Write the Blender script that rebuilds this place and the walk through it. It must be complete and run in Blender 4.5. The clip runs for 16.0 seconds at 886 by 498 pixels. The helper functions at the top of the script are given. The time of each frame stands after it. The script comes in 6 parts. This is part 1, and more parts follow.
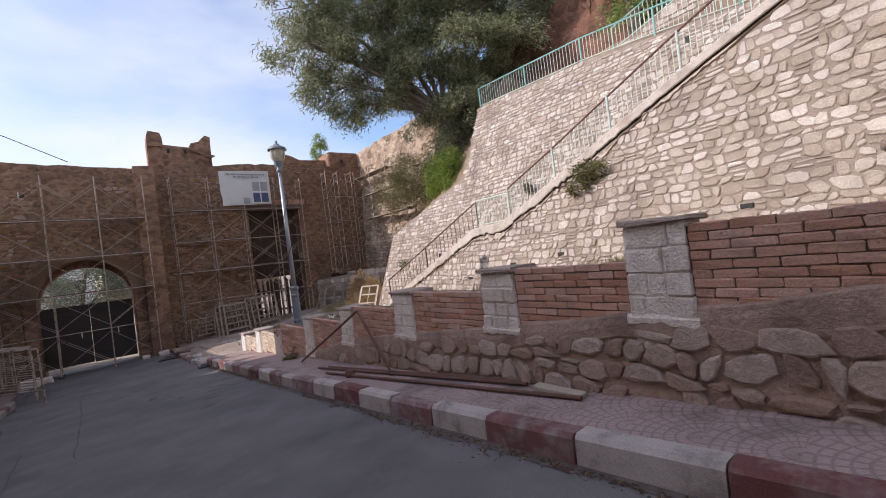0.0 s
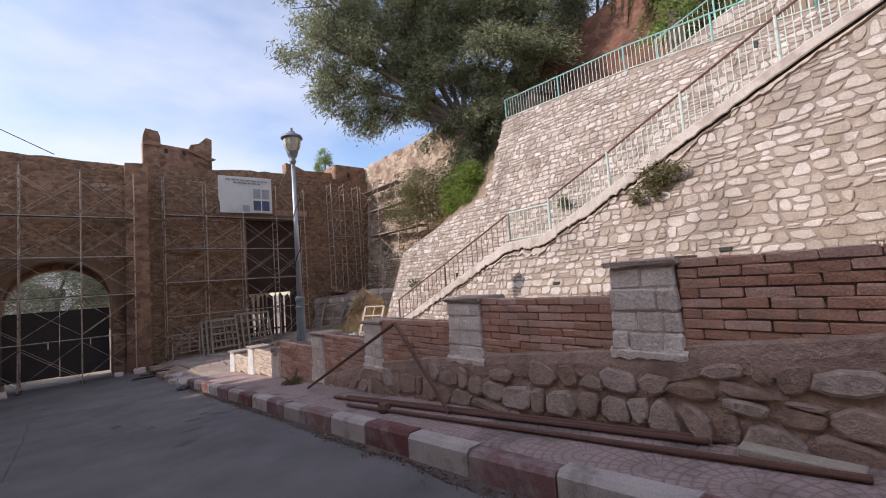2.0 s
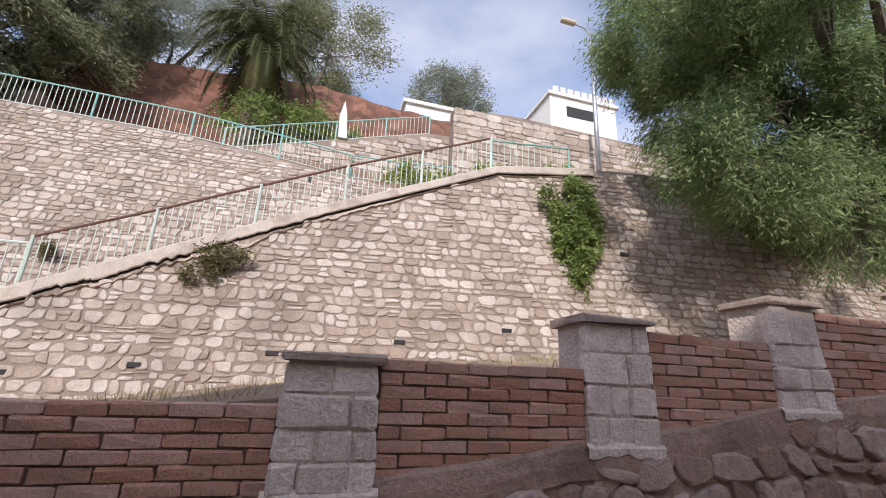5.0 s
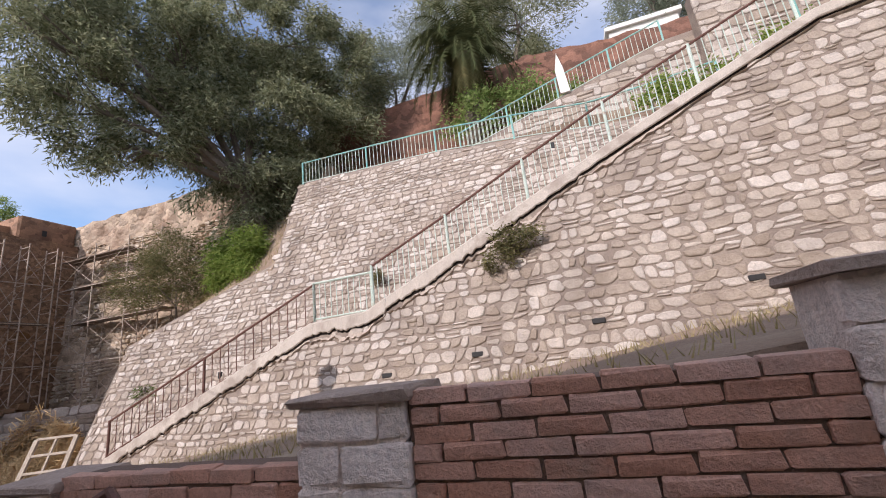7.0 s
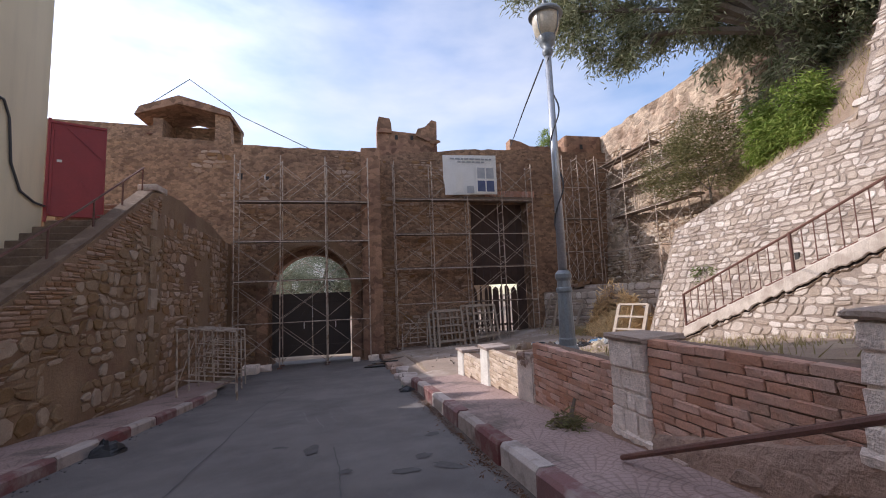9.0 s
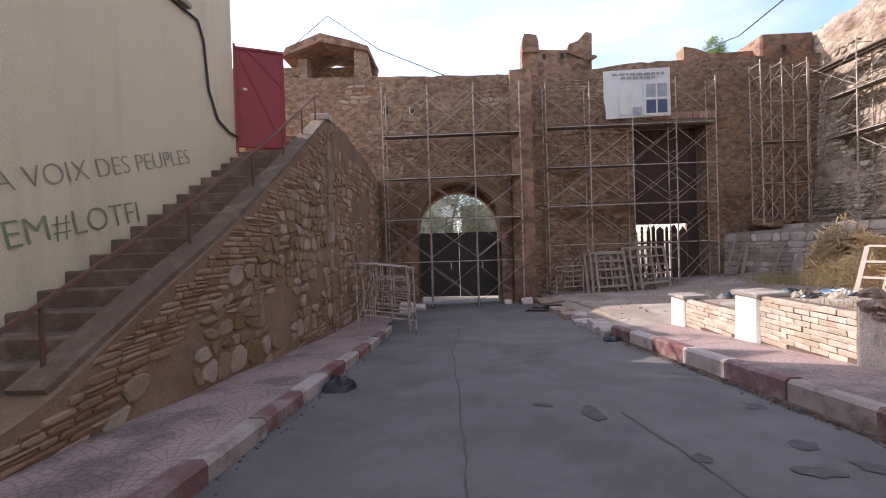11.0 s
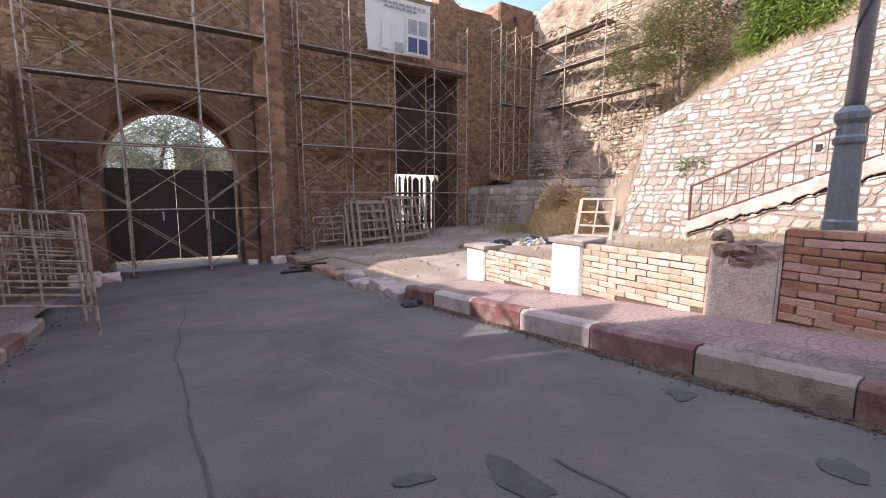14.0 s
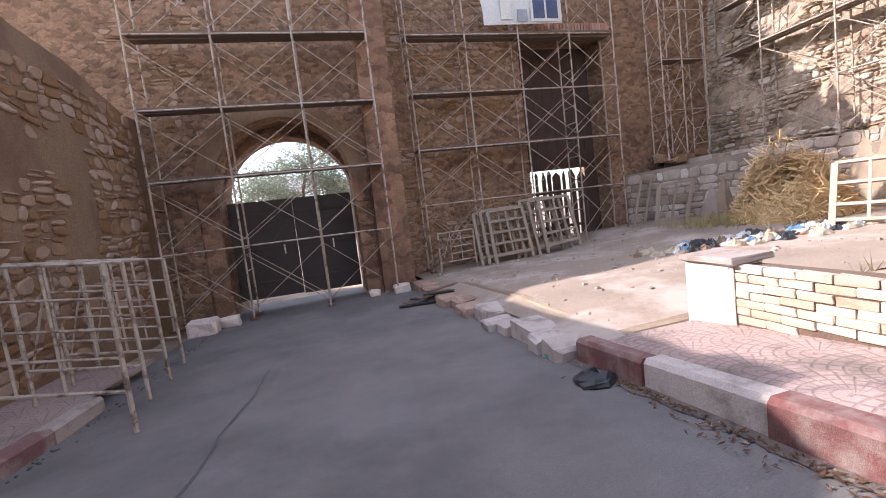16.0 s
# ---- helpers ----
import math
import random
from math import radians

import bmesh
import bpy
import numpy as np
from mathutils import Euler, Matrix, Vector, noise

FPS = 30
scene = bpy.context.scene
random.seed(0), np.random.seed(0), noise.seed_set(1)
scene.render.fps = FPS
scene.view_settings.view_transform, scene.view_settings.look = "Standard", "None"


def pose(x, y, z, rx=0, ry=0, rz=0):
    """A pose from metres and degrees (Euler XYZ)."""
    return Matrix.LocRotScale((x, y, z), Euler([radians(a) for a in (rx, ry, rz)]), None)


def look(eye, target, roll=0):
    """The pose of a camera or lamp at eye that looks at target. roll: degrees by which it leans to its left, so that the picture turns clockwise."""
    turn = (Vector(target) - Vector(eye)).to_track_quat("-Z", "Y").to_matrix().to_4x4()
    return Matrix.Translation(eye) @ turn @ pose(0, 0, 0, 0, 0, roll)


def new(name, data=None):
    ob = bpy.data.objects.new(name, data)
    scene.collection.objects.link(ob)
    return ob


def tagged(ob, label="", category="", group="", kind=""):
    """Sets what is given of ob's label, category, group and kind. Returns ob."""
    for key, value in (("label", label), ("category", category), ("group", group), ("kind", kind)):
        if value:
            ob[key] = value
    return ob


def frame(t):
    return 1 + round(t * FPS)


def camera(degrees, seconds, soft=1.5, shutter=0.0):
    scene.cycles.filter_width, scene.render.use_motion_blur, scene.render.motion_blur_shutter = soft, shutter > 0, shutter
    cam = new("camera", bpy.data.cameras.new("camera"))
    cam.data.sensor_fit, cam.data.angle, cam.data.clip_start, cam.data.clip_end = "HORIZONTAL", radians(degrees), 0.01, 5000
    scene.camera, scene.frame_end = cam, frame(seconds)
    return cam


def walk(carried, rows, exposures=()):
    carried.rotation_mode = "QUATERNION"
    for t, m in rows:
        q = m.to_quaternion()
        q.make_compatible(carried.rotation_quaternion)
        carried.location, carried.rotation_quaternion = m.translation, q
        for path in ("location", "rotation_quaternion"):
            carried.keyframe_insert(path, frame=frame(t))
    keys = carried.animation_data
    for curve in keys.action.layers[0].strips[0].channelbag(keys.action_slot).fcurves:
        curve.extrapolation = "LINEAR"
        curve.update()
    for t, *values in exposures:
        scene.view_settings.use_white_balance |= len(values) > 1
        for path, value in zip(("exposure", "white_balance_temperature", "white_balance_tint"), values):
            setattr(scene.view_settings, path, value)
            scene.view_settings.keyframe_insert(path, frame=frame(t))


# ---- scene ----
cam = camera(93.0, 16.0, 1.0)
EXPOSURES = tuple((t, stops, 6350, 17.5) for t, stops in ((0.0, 0.28), (3.0, 0.25), (4.5, 0.28), (6.5, 0.25), (7.0, 0.27), (7.5, 0.1), (8.0, 0.04), (8.5, 0.18), (9.0, 0.36), (9.5, 0.58), (12.0, 0.97), (13.5, 1.05), (15.0, 1.07), (16.0, 1.44)))
PATH = [
    (0, (-0.136, -0.133, 1.432), (1.129, 1.416, 1.44), -7),
    (0.5, (-0.022, 0.282, 1.302), (1.292, 1.787, 1.405), -3.1),
    (1, (0.019, 0.692, 1.222), (1.374, 2.154, 1.388), -1.4),
    (1.5, (0.054, 1.174, 1.179), (1.434, 2.609, 1.366), -5.2),
    (2, (0.102, 1.697, 1.127), (1.401, 3.211, 1.272), -4.2),
    (2.5, (0.187, 2.113, 1.134), (1.82, 3.253, 1.312), -4.2),
    (3, (0.255, 2.465, 1.108), (2.182, 2.949, 1.337), -3.5),
    (3.5, (0.326, 2.817, 1.111), (2.298, 2.819, 1.442), -2.6),
    (4, (0.548, 3.044, 1.088), (2.441, 2.789, 1.682), 3.6),
    (4.2, (0.625, 3.104, 1.086), (2.738, 2.54, 1.799), 3.9),
    (6.5, (1.414, 3.71, 1.039), (3.356, 3.515, 1.472), -4.1),
    (7, (1.622, 4.136, 1.001), (3.475, 4.693, 1.507), -6.7),
    (7.5, (1.591, 4.549, 0.933), (3.134, 5.731, 1.402), -4.9),
    (8, (1.492, 4.953, 0.887), (2.634, 6.558, 1.232), -5.3),
    (8.5, (1.354, 5.33, 0.829), (2.163, 7.141, 1.088), -3.3),
    (9, (1.004, 5.806, 0.75), (1.49, 8.041, 0.994), -2.3),
    (9.5, (0.655, 6.285, 0.706), (0.611, 8.578, 0.873), -2.1),
    (9.7, (0.468, 6.427, 0.696), (0.261, 8.715, 0.818), -1.3),
    (11.8, (-1.083, 7.78, 0.526), (-0.77, 10.057, 0.444), -2.8),
    (12, (-1.135, 7.865, 0.552), (-0.618, 10.104, 0.447), -2.7),
    (12.5, (-1.267, 8.179, 0.514), (-0.267, 10.245, 0.376), -1.7),
    (13, (-1.167, 8.695, 0.47), (-0.068, 10.709, 0.316), -2.7),
    (13.5, (-0.998, 9.289, 0.376), (0.205, 11.218, 0.026), -2.7),
    (14, (-0.779, 9.852, 0.315), (0.454, 11.77, 0.017), 0.1),
    (14.5, (-0.504, 10.49, 0.247), (0.513, 12.526, -0.092), -1.2),
    (15, (-0.202, 11.155, 0.261), (0.521, 13.335, 0.152), -6.9),
    (15.5, (0.008, 11.815, 0.246), (0.583, 14.041, 0.31), -5.4),
    (16, (0.301, 12.392, 0.136), (0.865, 14.613, -0.062), -6.9),
]
walk(cam, [(t, look(eye, target, roll)) for t, eye, target, roll in PATH], EXPOSURES)

# ---- world, sun ----
SUN_TO = Vector((-1.0, 0.45, 0.74)).normalized()
world = bpy.data.worlds.new("world")
scene.world = world
world.use_nodes = True
wn, wl = world.node_tree.nodes, world.node_tree.links
sky = wn.new("ShaderNodeTexSky")
sky.sky_type = "NISHITA"
sky.sun_disc = False
sky.sun_elevation = math.asin(SUN_TO.z)
sky.sun_rotation = math.atan2(SUN_TO.x, SUN_TO.y)
sky.air_density, sky.dust_density, sky.ozone_density = 1.0, 0.6, 1.5
tc = wn.new("ShaderNodeTexCoord")
mp = wn.new("ShaderNodeMapping")
mp.inputs["Scale"].default_value = (1.0, 1.0, 2.6)
mp.inputs["Location"].default_value = (0.35, 0.1, 0.0)
cl = wn.new("ShaderNodeTexNoise")
cl.inputs["Scale"].default_value = 1.5
cl.inputs["Detail"].default_value = 6
cl.inputs["Roughness"].default_value = 0.52
cr = wn.new("ShaderNodeValToRGB")
cr.color_ramp.elements[0].position, cr.color_ramp.elements[1].position = 0.38, 0.78
mx = wn.new("ShaderNodeMixRGB")
# clouds are brighter on the sun's side
glow = wn.new("ShaderNodeVectorMath")
glow.operation = "DOT_PRODUCT"
glow.inputs[1].default_value = SUN_TO
wl.new(tc.outputs["Generated"], glow.inputs[0])
lit = wn.new("ShaderNodeMapRange")
lit.interpolation_type = "SMOOTHSTEP"
lit.inputs["From Min"].default_value, lit.inputs["From Max"].default_value = 0.55, 1.0
lit.inputs["To Min"].default_value, lit.inputs["To Max"].default_value = 4.6, 13.0
wl.new(glow.outputs["Value"], lit.inputs["Value"])
cloud = wn.new("ShaderNodeVectorMath")
cloud.operation = "SCALE"
cloud.inputs[0].default_value = (0.98, 1.0, 1.05)
wl.new(lit.outputs["Result"], cloud.inputs["Scale"])
wl.new(cloud.outputs[0], mx.inputs[2])
wl.new(tc.outputs["Generated"], mp.inputs[0])
wl.new(mp.outputs[0], cl.inputs["Vector"])
wl.new(cl.outputs["Fac"], cr.inputs[0])
wl.new(cr.outputs[0], mx.inputs[0])
wl.new(sky.outputs[0], mx.inputs[1])
wl.new(mx.outputs[0], wn["Background"].inputs[0])
wn["Background"].inputs[1].default_value = 0.19
sun = new("sun", bpy.data.lights.new("sun", "SUN"))
sun.data.energy, sun.data.angle, sun.data.color = 3.25, radians(0.6), (1.0, 0.945, 0.87)
sun.matrix_world = look(SUN_TO * 60, (0, 0, 0))


# ---- materials ----
def surface(name, c1, c2, scale=3.0, rough=0.9, bump=0.25, grain=60.0, vary=0.0, island=0.0, stain=None, stain_scale=0.8,
            stain_edge=(0.5, 0.62), metal=0.0, streak=0.0, chunks=0.0, chunk_depth=0.6):
    """Two colours mixed by noise, fine grain relief, blotches of a third colour, variation from piece to piece."""
    m = bpy.data.materials.new(name)
    m.use_nodes = True
    n, l = m.node_tree.nodes, m.node_tree.links
    b = n["Principled BSDF"]
    b.inputs["Roughness"].default_value, b.inputs["Metallic"].default_value = rough, metal
    geo = n.new("ShaderNodeNewGeometry")

    def noise_fac(sc, detail=5, rough_=0.6, vec=None):
        t = n.new("ShaderNodeTexNoise")
        t.inputs["Scale"].default_value, t.inputs["Detail"].default_value, t.inputs["Roughness"].default_value = sc, detail, rough_
        l.new(vec or geo.outputs["Position"], t.inputs["Vector"])
        return t.outputs["Fac"]

    def ramp(src, lo, hi):
        r = n.new("ShaderNodeMapRange")
        r.inputs["From Min"].default_value, r.inputs["From Max"].default_value = lo, hi
        l.new(src, r.inputs["Value"])
        return r.outputs["Result"]

    def mix(fac, a, c, kind="MIX"):
        x = n.new("ShaderNodeMixRGB")
        x.blend_type = kind
        for k, v in ((0, fac), (1, a), (2, c)):
            if hasattr(v, "is_linked"):
                l.new(v, x.inputs[k])
            elif k == 0:
                x.inputs[0].default_value = v
            else:
                x.inputs[k].default_value = (*v, 1)
        return x.outputs[0]

    col = mix(ramp(noise_fac(scale), 0.3, 0.7), c1, c2)
    fine = noise_fac(grain, 4, 0.7)
    col = mix(0.3, col, mix(ramp(fine, 0.3, 0.7), (0.4, 0.4, 0.4), (1.55, 1.55, 1.55)), "MULTIPLY")
    if stain:
        col = mix(ramp(noise_fac(stain_scale, 7, 0.65), *stain_edge), col, stain)
    if streak:
        mapn = n.new("ShaderNodeMapping")
        mapn.inputs["Scale"].default_value = (2.2, 2.2, 0.18)
        l.new(geo.outputs["Position"], mapn.inputs[0])
        s = n.new("ShaderNodeMath")
        s.operation = "MULTIPLY"
        s.inputs[1].default_value = streak
        l.new(ramp(noise_fac(1.6, 6, 0.6, mapn.outputs[0]), 0.5, 0.72), s.inputs[0])
        col = mix(s.outputs[0], col, tuple(0.45 * v for v in c1))
    if vary or island:
        src = n.new("ShaderNodeObjectInfo").outputs["Random"] if vary else geo.outputs["Random Per Island"]
        h = n.new("ShaderNodeHueSaturation")
        amount = vary or island
        r = n.new("ShaderNodeMapRange")
        r.inputs["To Min"].default_value, r.inputs["To Max"].default_value = 1 - amount, 1 + amount
        l.new(src, r.inputs["Value"])
        l.new(r.outputs["Result"], h.inputs["Value"])
        r2 = n.new("ShaderNodeMapRange")
        r2.inputs["To Min"].default_value, r2.inputs["To Max"].default_value = 1 + amount, 1 - amount
        l.new(src, r2.inputs["Value"])
        l.new(r2.outputs["Result"], h.inputs["Saturation"])
        l.new(col, h.inputs["Color"])
        col = h.outputs[0]
    height = fine
    if chunks:
        v = n.new("ShaderNodeTexVoronoi")
        v.inputs["Scale"].default_value = chunks
        warp = n.new("ShaderNodeMapping")
        warp.inputs["Scale"].default_value = (1, 1, 1.6)
        shove = n.new("ShaderNodeTexNoise")
        shove.inputs["Scale"].default_value = chunks * 1.3
        l.new(geo.outputs["Position"], shove.inputs["Vector"])
        moved = n.new("ShaderNodeVectorMath")
        moved.operation = "MULTIPLY_ADD"
        moved.inputs[1].default_value = (0.9 / chunks,) * 3
        l.new(shove.outputs["Color"], moved.inputs[0])
        l.new(geo.outputs["Position"], moved.inputs[2])
        l.new(moved.outputs[0], warp.inputs[0])
        l.new(warp.outputs[0], v.inputs["Vector"])
        cell = n.new("ShaderNodeSeparateColor")
        l.new(v.outputs["Color"], cell.inputs[0])
        tone = n.new("ShaderNodeMapRange")
        tone.inputs["To Min"].default_value, tone.inputs["To Max"].default_value = 0.66, 1.34
        l.new(cell.outputs[0], tone.inputs["Value"])
        toned = n.new("ShaderNodeHueSaturation")
        l.new(tone.outputs["Result"], toned.inputs["Value"])
        l.new(col, toned.inputs["Color"])
        col = toned.outputs[0]
        a = n.new("ShaderNodeMath")
        a.operation = "MULTIPLY_ADD"
        l.new(ramp(v.outputs["Distance"], 0.6, 0.1), a.inputs[0])
        a.inputs[1].default_value = chunk_depth
        l.new(fine, a.inputs[2])
        height = a.outputs[0]
    bp = n.new("ShaderNodeBump")
    bp.inputs["Strength"].default_value, bp.inputs["Distance"].default_value = bump, 0.03
    l.new(height, bp.inputs["Height"])
    l.new(bp.outputs[0], b.inputs["Normal"])
    l.new(col, b.inputs["Base Color"])
    return m


def leafy(name, c1, c2, island=0.35):
    m = bpy.data.materials.new(name)
    m.use_nodes = True
    n, l = m.node_tree.nodes, m.node_tree.links
    n.remove(n["Principled BSDF"])
    geo = n.new("ShaderNodeNewGeometry")
    mixc = n.new("ShaderNodeMixRGB")
    mixc.inputs[1].default_value, mixc.inputs[2].default_value = (*c1, 1), (*c2, 1)
    l.new(geo.outputs["Random Per Island"], mixc.inputs[0])
    d, t, ms = n.new("ShaderNodeBsdfDiffuse"), n.new("ShaderNodeBsdfTranslucent"), n.new("ShaderNodeMixShader")
    ms.inputs[0].default_value = island
    l.new(mixc.outputs[0], d.inputs[0])
    l.new(mixc.outputs[0], t.inputs[0])
    l.new(d.outputs[0], ms.inputs[1])
    l.new(t.outputs[0], ms.inputs[2])
    l.new(ms.outputs[0], n["Material Output"].inputs[0])
    return m


def paving(name):
    """Pressed concrete in fans: rings of small setts round offset centres."""
    m = surface(name, (0.43, 0.305, 0.275), (0.35, 0.245, 0.22), 1.5, 0.85, 0.2, 80, stain=(0.20, 0.15, 0.13), stain_scale=1.1)
    n, l = m.node_tree.nodes, m.node_tree.links
    b = n["Principled BSDF"]
    geo = n.new("ShaderNodeNewGeometry")
    mpn = n.new("ShaderNodeMapping")
    mpn.inputs["Scale"].default_value = (2.1, 2.1, 0)
    l.new(geo.outputs["Position"], mpn.inputs[0])
    fr = n.new("ShaderNodeVectorMath")
    fr.operation = "FRACTION"
    l.new(mpn.outputs[0], fr.inputs[0])
    sub = n.new("ShaderNodeVectorMath")
    sub.operation = "SUBTRACT"
    sub.inputs[1].default_value = (0.5, 0.0, 0)
    l.new(fr.outputs[0], sub.inputs[0])
    ln = n.new("ShaderNodeVectorMath")
    ln.operation = "LENGTH"
    l.new(sub.outputs[0], ln.inputs[0])
    sx = n.new("ShaderNodeSeparateXYZ")
    l.new(sub.outputs[0], sx.inputs[0])
    an = n.new("ShaderNodeMath")
    an.operation = "ARCTAN2"
    l.new(sx.outputs[0], an.inputs[0])
    l.new(sx.outputs[1], an.inputs[1])

    def wave(src, k):
        w = n.new("ShaderNodeMath")
        w.operation = "MULTIPLY"
        w.inputs[1].default_value = k
        l.new(src, w.inputs[0])
        s = n.new("ShaderNodeMath")
        s.operation = "SINE"
        l.new(w.outputs[0], s.inputs[0])
        r = n.new("ShaderNodeMapRange")
        r.inputs["From Min"].default_value, r.inputs["From Max"].default_value = 0.55, 0.95
        l.new(s.outputs[0], r.inputs["Value"])
        return r.outputs["Result"]

    mxm = n.new("ShaderNodeMath")
    mxm.operation = "MAXIMUM"
    l.new(wave(ln.outputs["Value"], 44.0), mxm.inputs[0])
    l.new(wave(an.outputs[0], 26.0), mxm.inputs[1])
    old = b.inputs["Base Color"].links[0].from_socket
    dark = n.new("ShaderNodeMixRGB")
    dark.blend_type = "MULTIPLY"
    dark.inputs[2].default_value = (0.55, 0.52, 0.5, 1)
    sc = n.new("ShaderNodeMath")
    sc.operation = "MULTIPLY"
    sc.inputs[1].default_value = 0.55
    l.new(mxm.outputs[0], sc.inputs[0])
    l.new(sc.outputs[0], dark.inputs[0])
    l.new(old, dark.inputs[1])
    l.new(dark.outputs[0], b.inputs["Base Color"])
    bp = n.new("ShaderNodeBump")
    bp.invert = True
    bp.inputs["Strength"].default_value, bp.inputs["Distance"].default_value = 0.5, 0.01
    l.new(mxm.outputs[0], bp.inputs["Height"])
    oldn = b.inputs["Normal"].links[0].from_socket
    l.new(oldn, bp.inputs["Normal"])
    l.new(bp.outputs[0], b.inputs["Normal"])
    return m


ASPHALT = surface("asphalt", (0.148, 0.13, 0.123), (0.2, 0.179, 0.171), 1.6, 0.85, 0.5, 90, stain=(0.11, 0.097, 0.094), stain_scale=0.7, stain_edge=(0.47, 0.7))
OIL = surface("oil stain", (0.075, 0.067, 0.066), (0.12, 0.11, 0.107), 9, 0.9, 0.1, 90)
SEAM = surface("seam", (0.085, 0.076, 0.075), (0.12, 0.11, 0.108), 5, 0.9, 0.2, 90)
PAVE = paving("pressed paving")
EARTH = surface("earth", (0.30, 0.21, 0.15), (0.22, 0.155, 0.11), 1.2, 0.95, 0.6, 30, stain=(0.36, 0.28, 0.2), stain_scale=0.5)
YARD = surface("yard dust", (0.346, 0.264, 0.212), (0.255, 0.194, 0.153), 0.9, 0.95, 0.4, 45, stain=(0.438, 0.357, 0.306), stain_scale=0.7)
KERB_GREY = surface("kerb grey", (0.493, 0.41, 0.371), (0.378, 0.309, 0.277), 3, 0.85, 0.45, 70, stain=(0.231, 0.179, 0.155), stain_scale=3.0, stain_edge=(0.53, 0.68), vary=0.16)
KERB_RED = surface("kerb red", (0.215, 0.075, 0.07), (0.17, 0.085, 0.08), 3, 0.8, 0.45, 70, stain=(0.31, 0.23, 0.21), stain_scale=4.0, stain_edge=(0.48, 0.68), vary=0.2)
BRICK = surface("brick", (0.63, 0.347, 0.249), (0.493, 0.275, 0.202), 4, 0.92, 0.6, 60, vary=0.13, stain=(0.42, 0.275, 0.211), stain_scale=3.5, stain_edge=(0.5, 0.7))
MORTAR = surface("mortar", (0.208, 0.135, 0.1), (0.154, 0.099, 0.0737), 3, 0.95, 0.6, 50)
RENDERED = surface("cement render", (0.452, 0.304, 0.235), (0.347, 0.232, 0.179), 1.6, 0.95, 0.9, 24, stain=(0.252, 0.164, 0.127), stain_scale=2.2)
RUBBLE = surface("rubble stone", (0.46, 0.32, 0.252), (0.34, 0.232, 0.184), 5, 0.95, 0.95, 28, vary=0.2, stain=(0.23, 0.158, 0.124), stain_scale=4, stain_edge=(0.5, 0.72))
STONE = surface("wall stone", (0.53, 0.445, 0.37), (0.39, 0.32, 0.268), 4, 0.95, 0.8, 30, vary=0.26, stain=(0.29, 0.235, 0.19), stain_scale=0.9, stain_edge=(0.47, 0.72))
STONE_J = surface("wall stone joined", (0.53, 0.445, 0.37), (0.39, 0.32, 0.268), 4, 0.95, 0.8, 30, island=0.26, stain=(0.29, 0.235, 0.19), stain_scale=0.9, stain_edge=(0.47, 0.72))
STONE_MORTAR = surface("wall mortar", (0.33, 0.265, 0.215), (0.25, 0.195, 0.158), 2.2, 0.95, 0.8, 30, stain=(0.22, 0.17, 0.14), stain_scale=0.9, streak=0.3)
LIME = surface("limewashed stone", (0.886, 0.749, 0.658), (0.721, 0.591, 0.508), 7, 0.92, 0.9, 38, vary=0.1, stain=(0.433, 0.355, 0.301), stain_scale=5, stain_edge=(0.56, 0.76))
WHITEWASH = surface("whitewash", (0.74, 0.71, 0.66), (0.63, 0.6, 0.55), 5, 0.9, 0.5, 50, stain=(0.3, 0.29, 0.28), stain_scale=4, stain_edge=(0.62, 0.7))
CAP = surface("cap concrete", (0.47, 0.36, 0.295), (0.35, 0.265, 0.215), 4, 0.95, 0.7, 40)
CONCRETE = surface("stair concrete", (0.55, 0.48, 0.41), (0.45, 0.385, 0.325), 2, 0.92, 0.5, 45, stain=(0.36, 0.295, 0.245), stain_scale=1.5, streak=0.2)
PLASTER_PINK = surface("broken pink plaster", (0.52, 0.425, 0.35), (0.41, 0.33, 0.27), 4, 0.95, 0.8, 30)
# near-black colour painted in for the shade deep inside the crack
CRACK_SHADE = surface("painted crack shade", (0.014, 0.0088, 0.0068), (0.02, 0.0128, 0.01), 5, 0.95, 0.5, 40)
STEP_BROWN = surface("brown steps", (0.19, 0.125, 0.085), (0.135, 0.09, 0.062), 2, 0.95, 0.6, 40, stain=(0.24, 0.17, 0.12), stain_scale=2.5)
MUD = surface("old wall", (0.339, 0.209, 0.129), (0.265, 0.162, 0.103), 0.9, 0.95, 0.9, 18, stain=(0.196, 0.114, 0.0736), stain_scale=0.55, stain_edge=(0.46, 0.68), streak=0.35, chunks=6.5, chunk_depth=0.9)
MUD_RED = surface("old wall red band", (0.31, 0.18, 0.115), (0.26, 0.15, 0.095), 1.1, 0.95, 0.7, 20, stain=(0.2, 0.11, 0.075), stain_scale=0.8, streak=0.4, chunks=3.5)
MUD_STONE = surface("old wall stones", (0.382, 0.247, 0.156), (0.286, 0.18, 0.115), 3, 0.95, 0.6, 35, island=0.3)
RAMPART = surface("rampart earth", (0.47, 0.36, 0.265), (0.37, 0.275, 0.2), 0.8, 0.95, 1.0, 14, stain=(0.29, 0.195, 0.135), stain_scale=0.7, streak=0.3, chunks=3.2, chunk_depth=1.2)
RAMPART_RED = surface("rampart red earth", (0.22, 0.105, 0.07), (0.16, 0.08, 0.055), 0.6, 0.95, 0.9, 12, stain=(0.15, 0.075, 0.05), stain_scale=0.5, chunks=2.5)
RAMPART_STONE = surface("rampart stones", (0.55, 0.44, 0.33), (0.42, 0.325, 0.24), 3, 0.95, 0.8, 30, island=0.25)
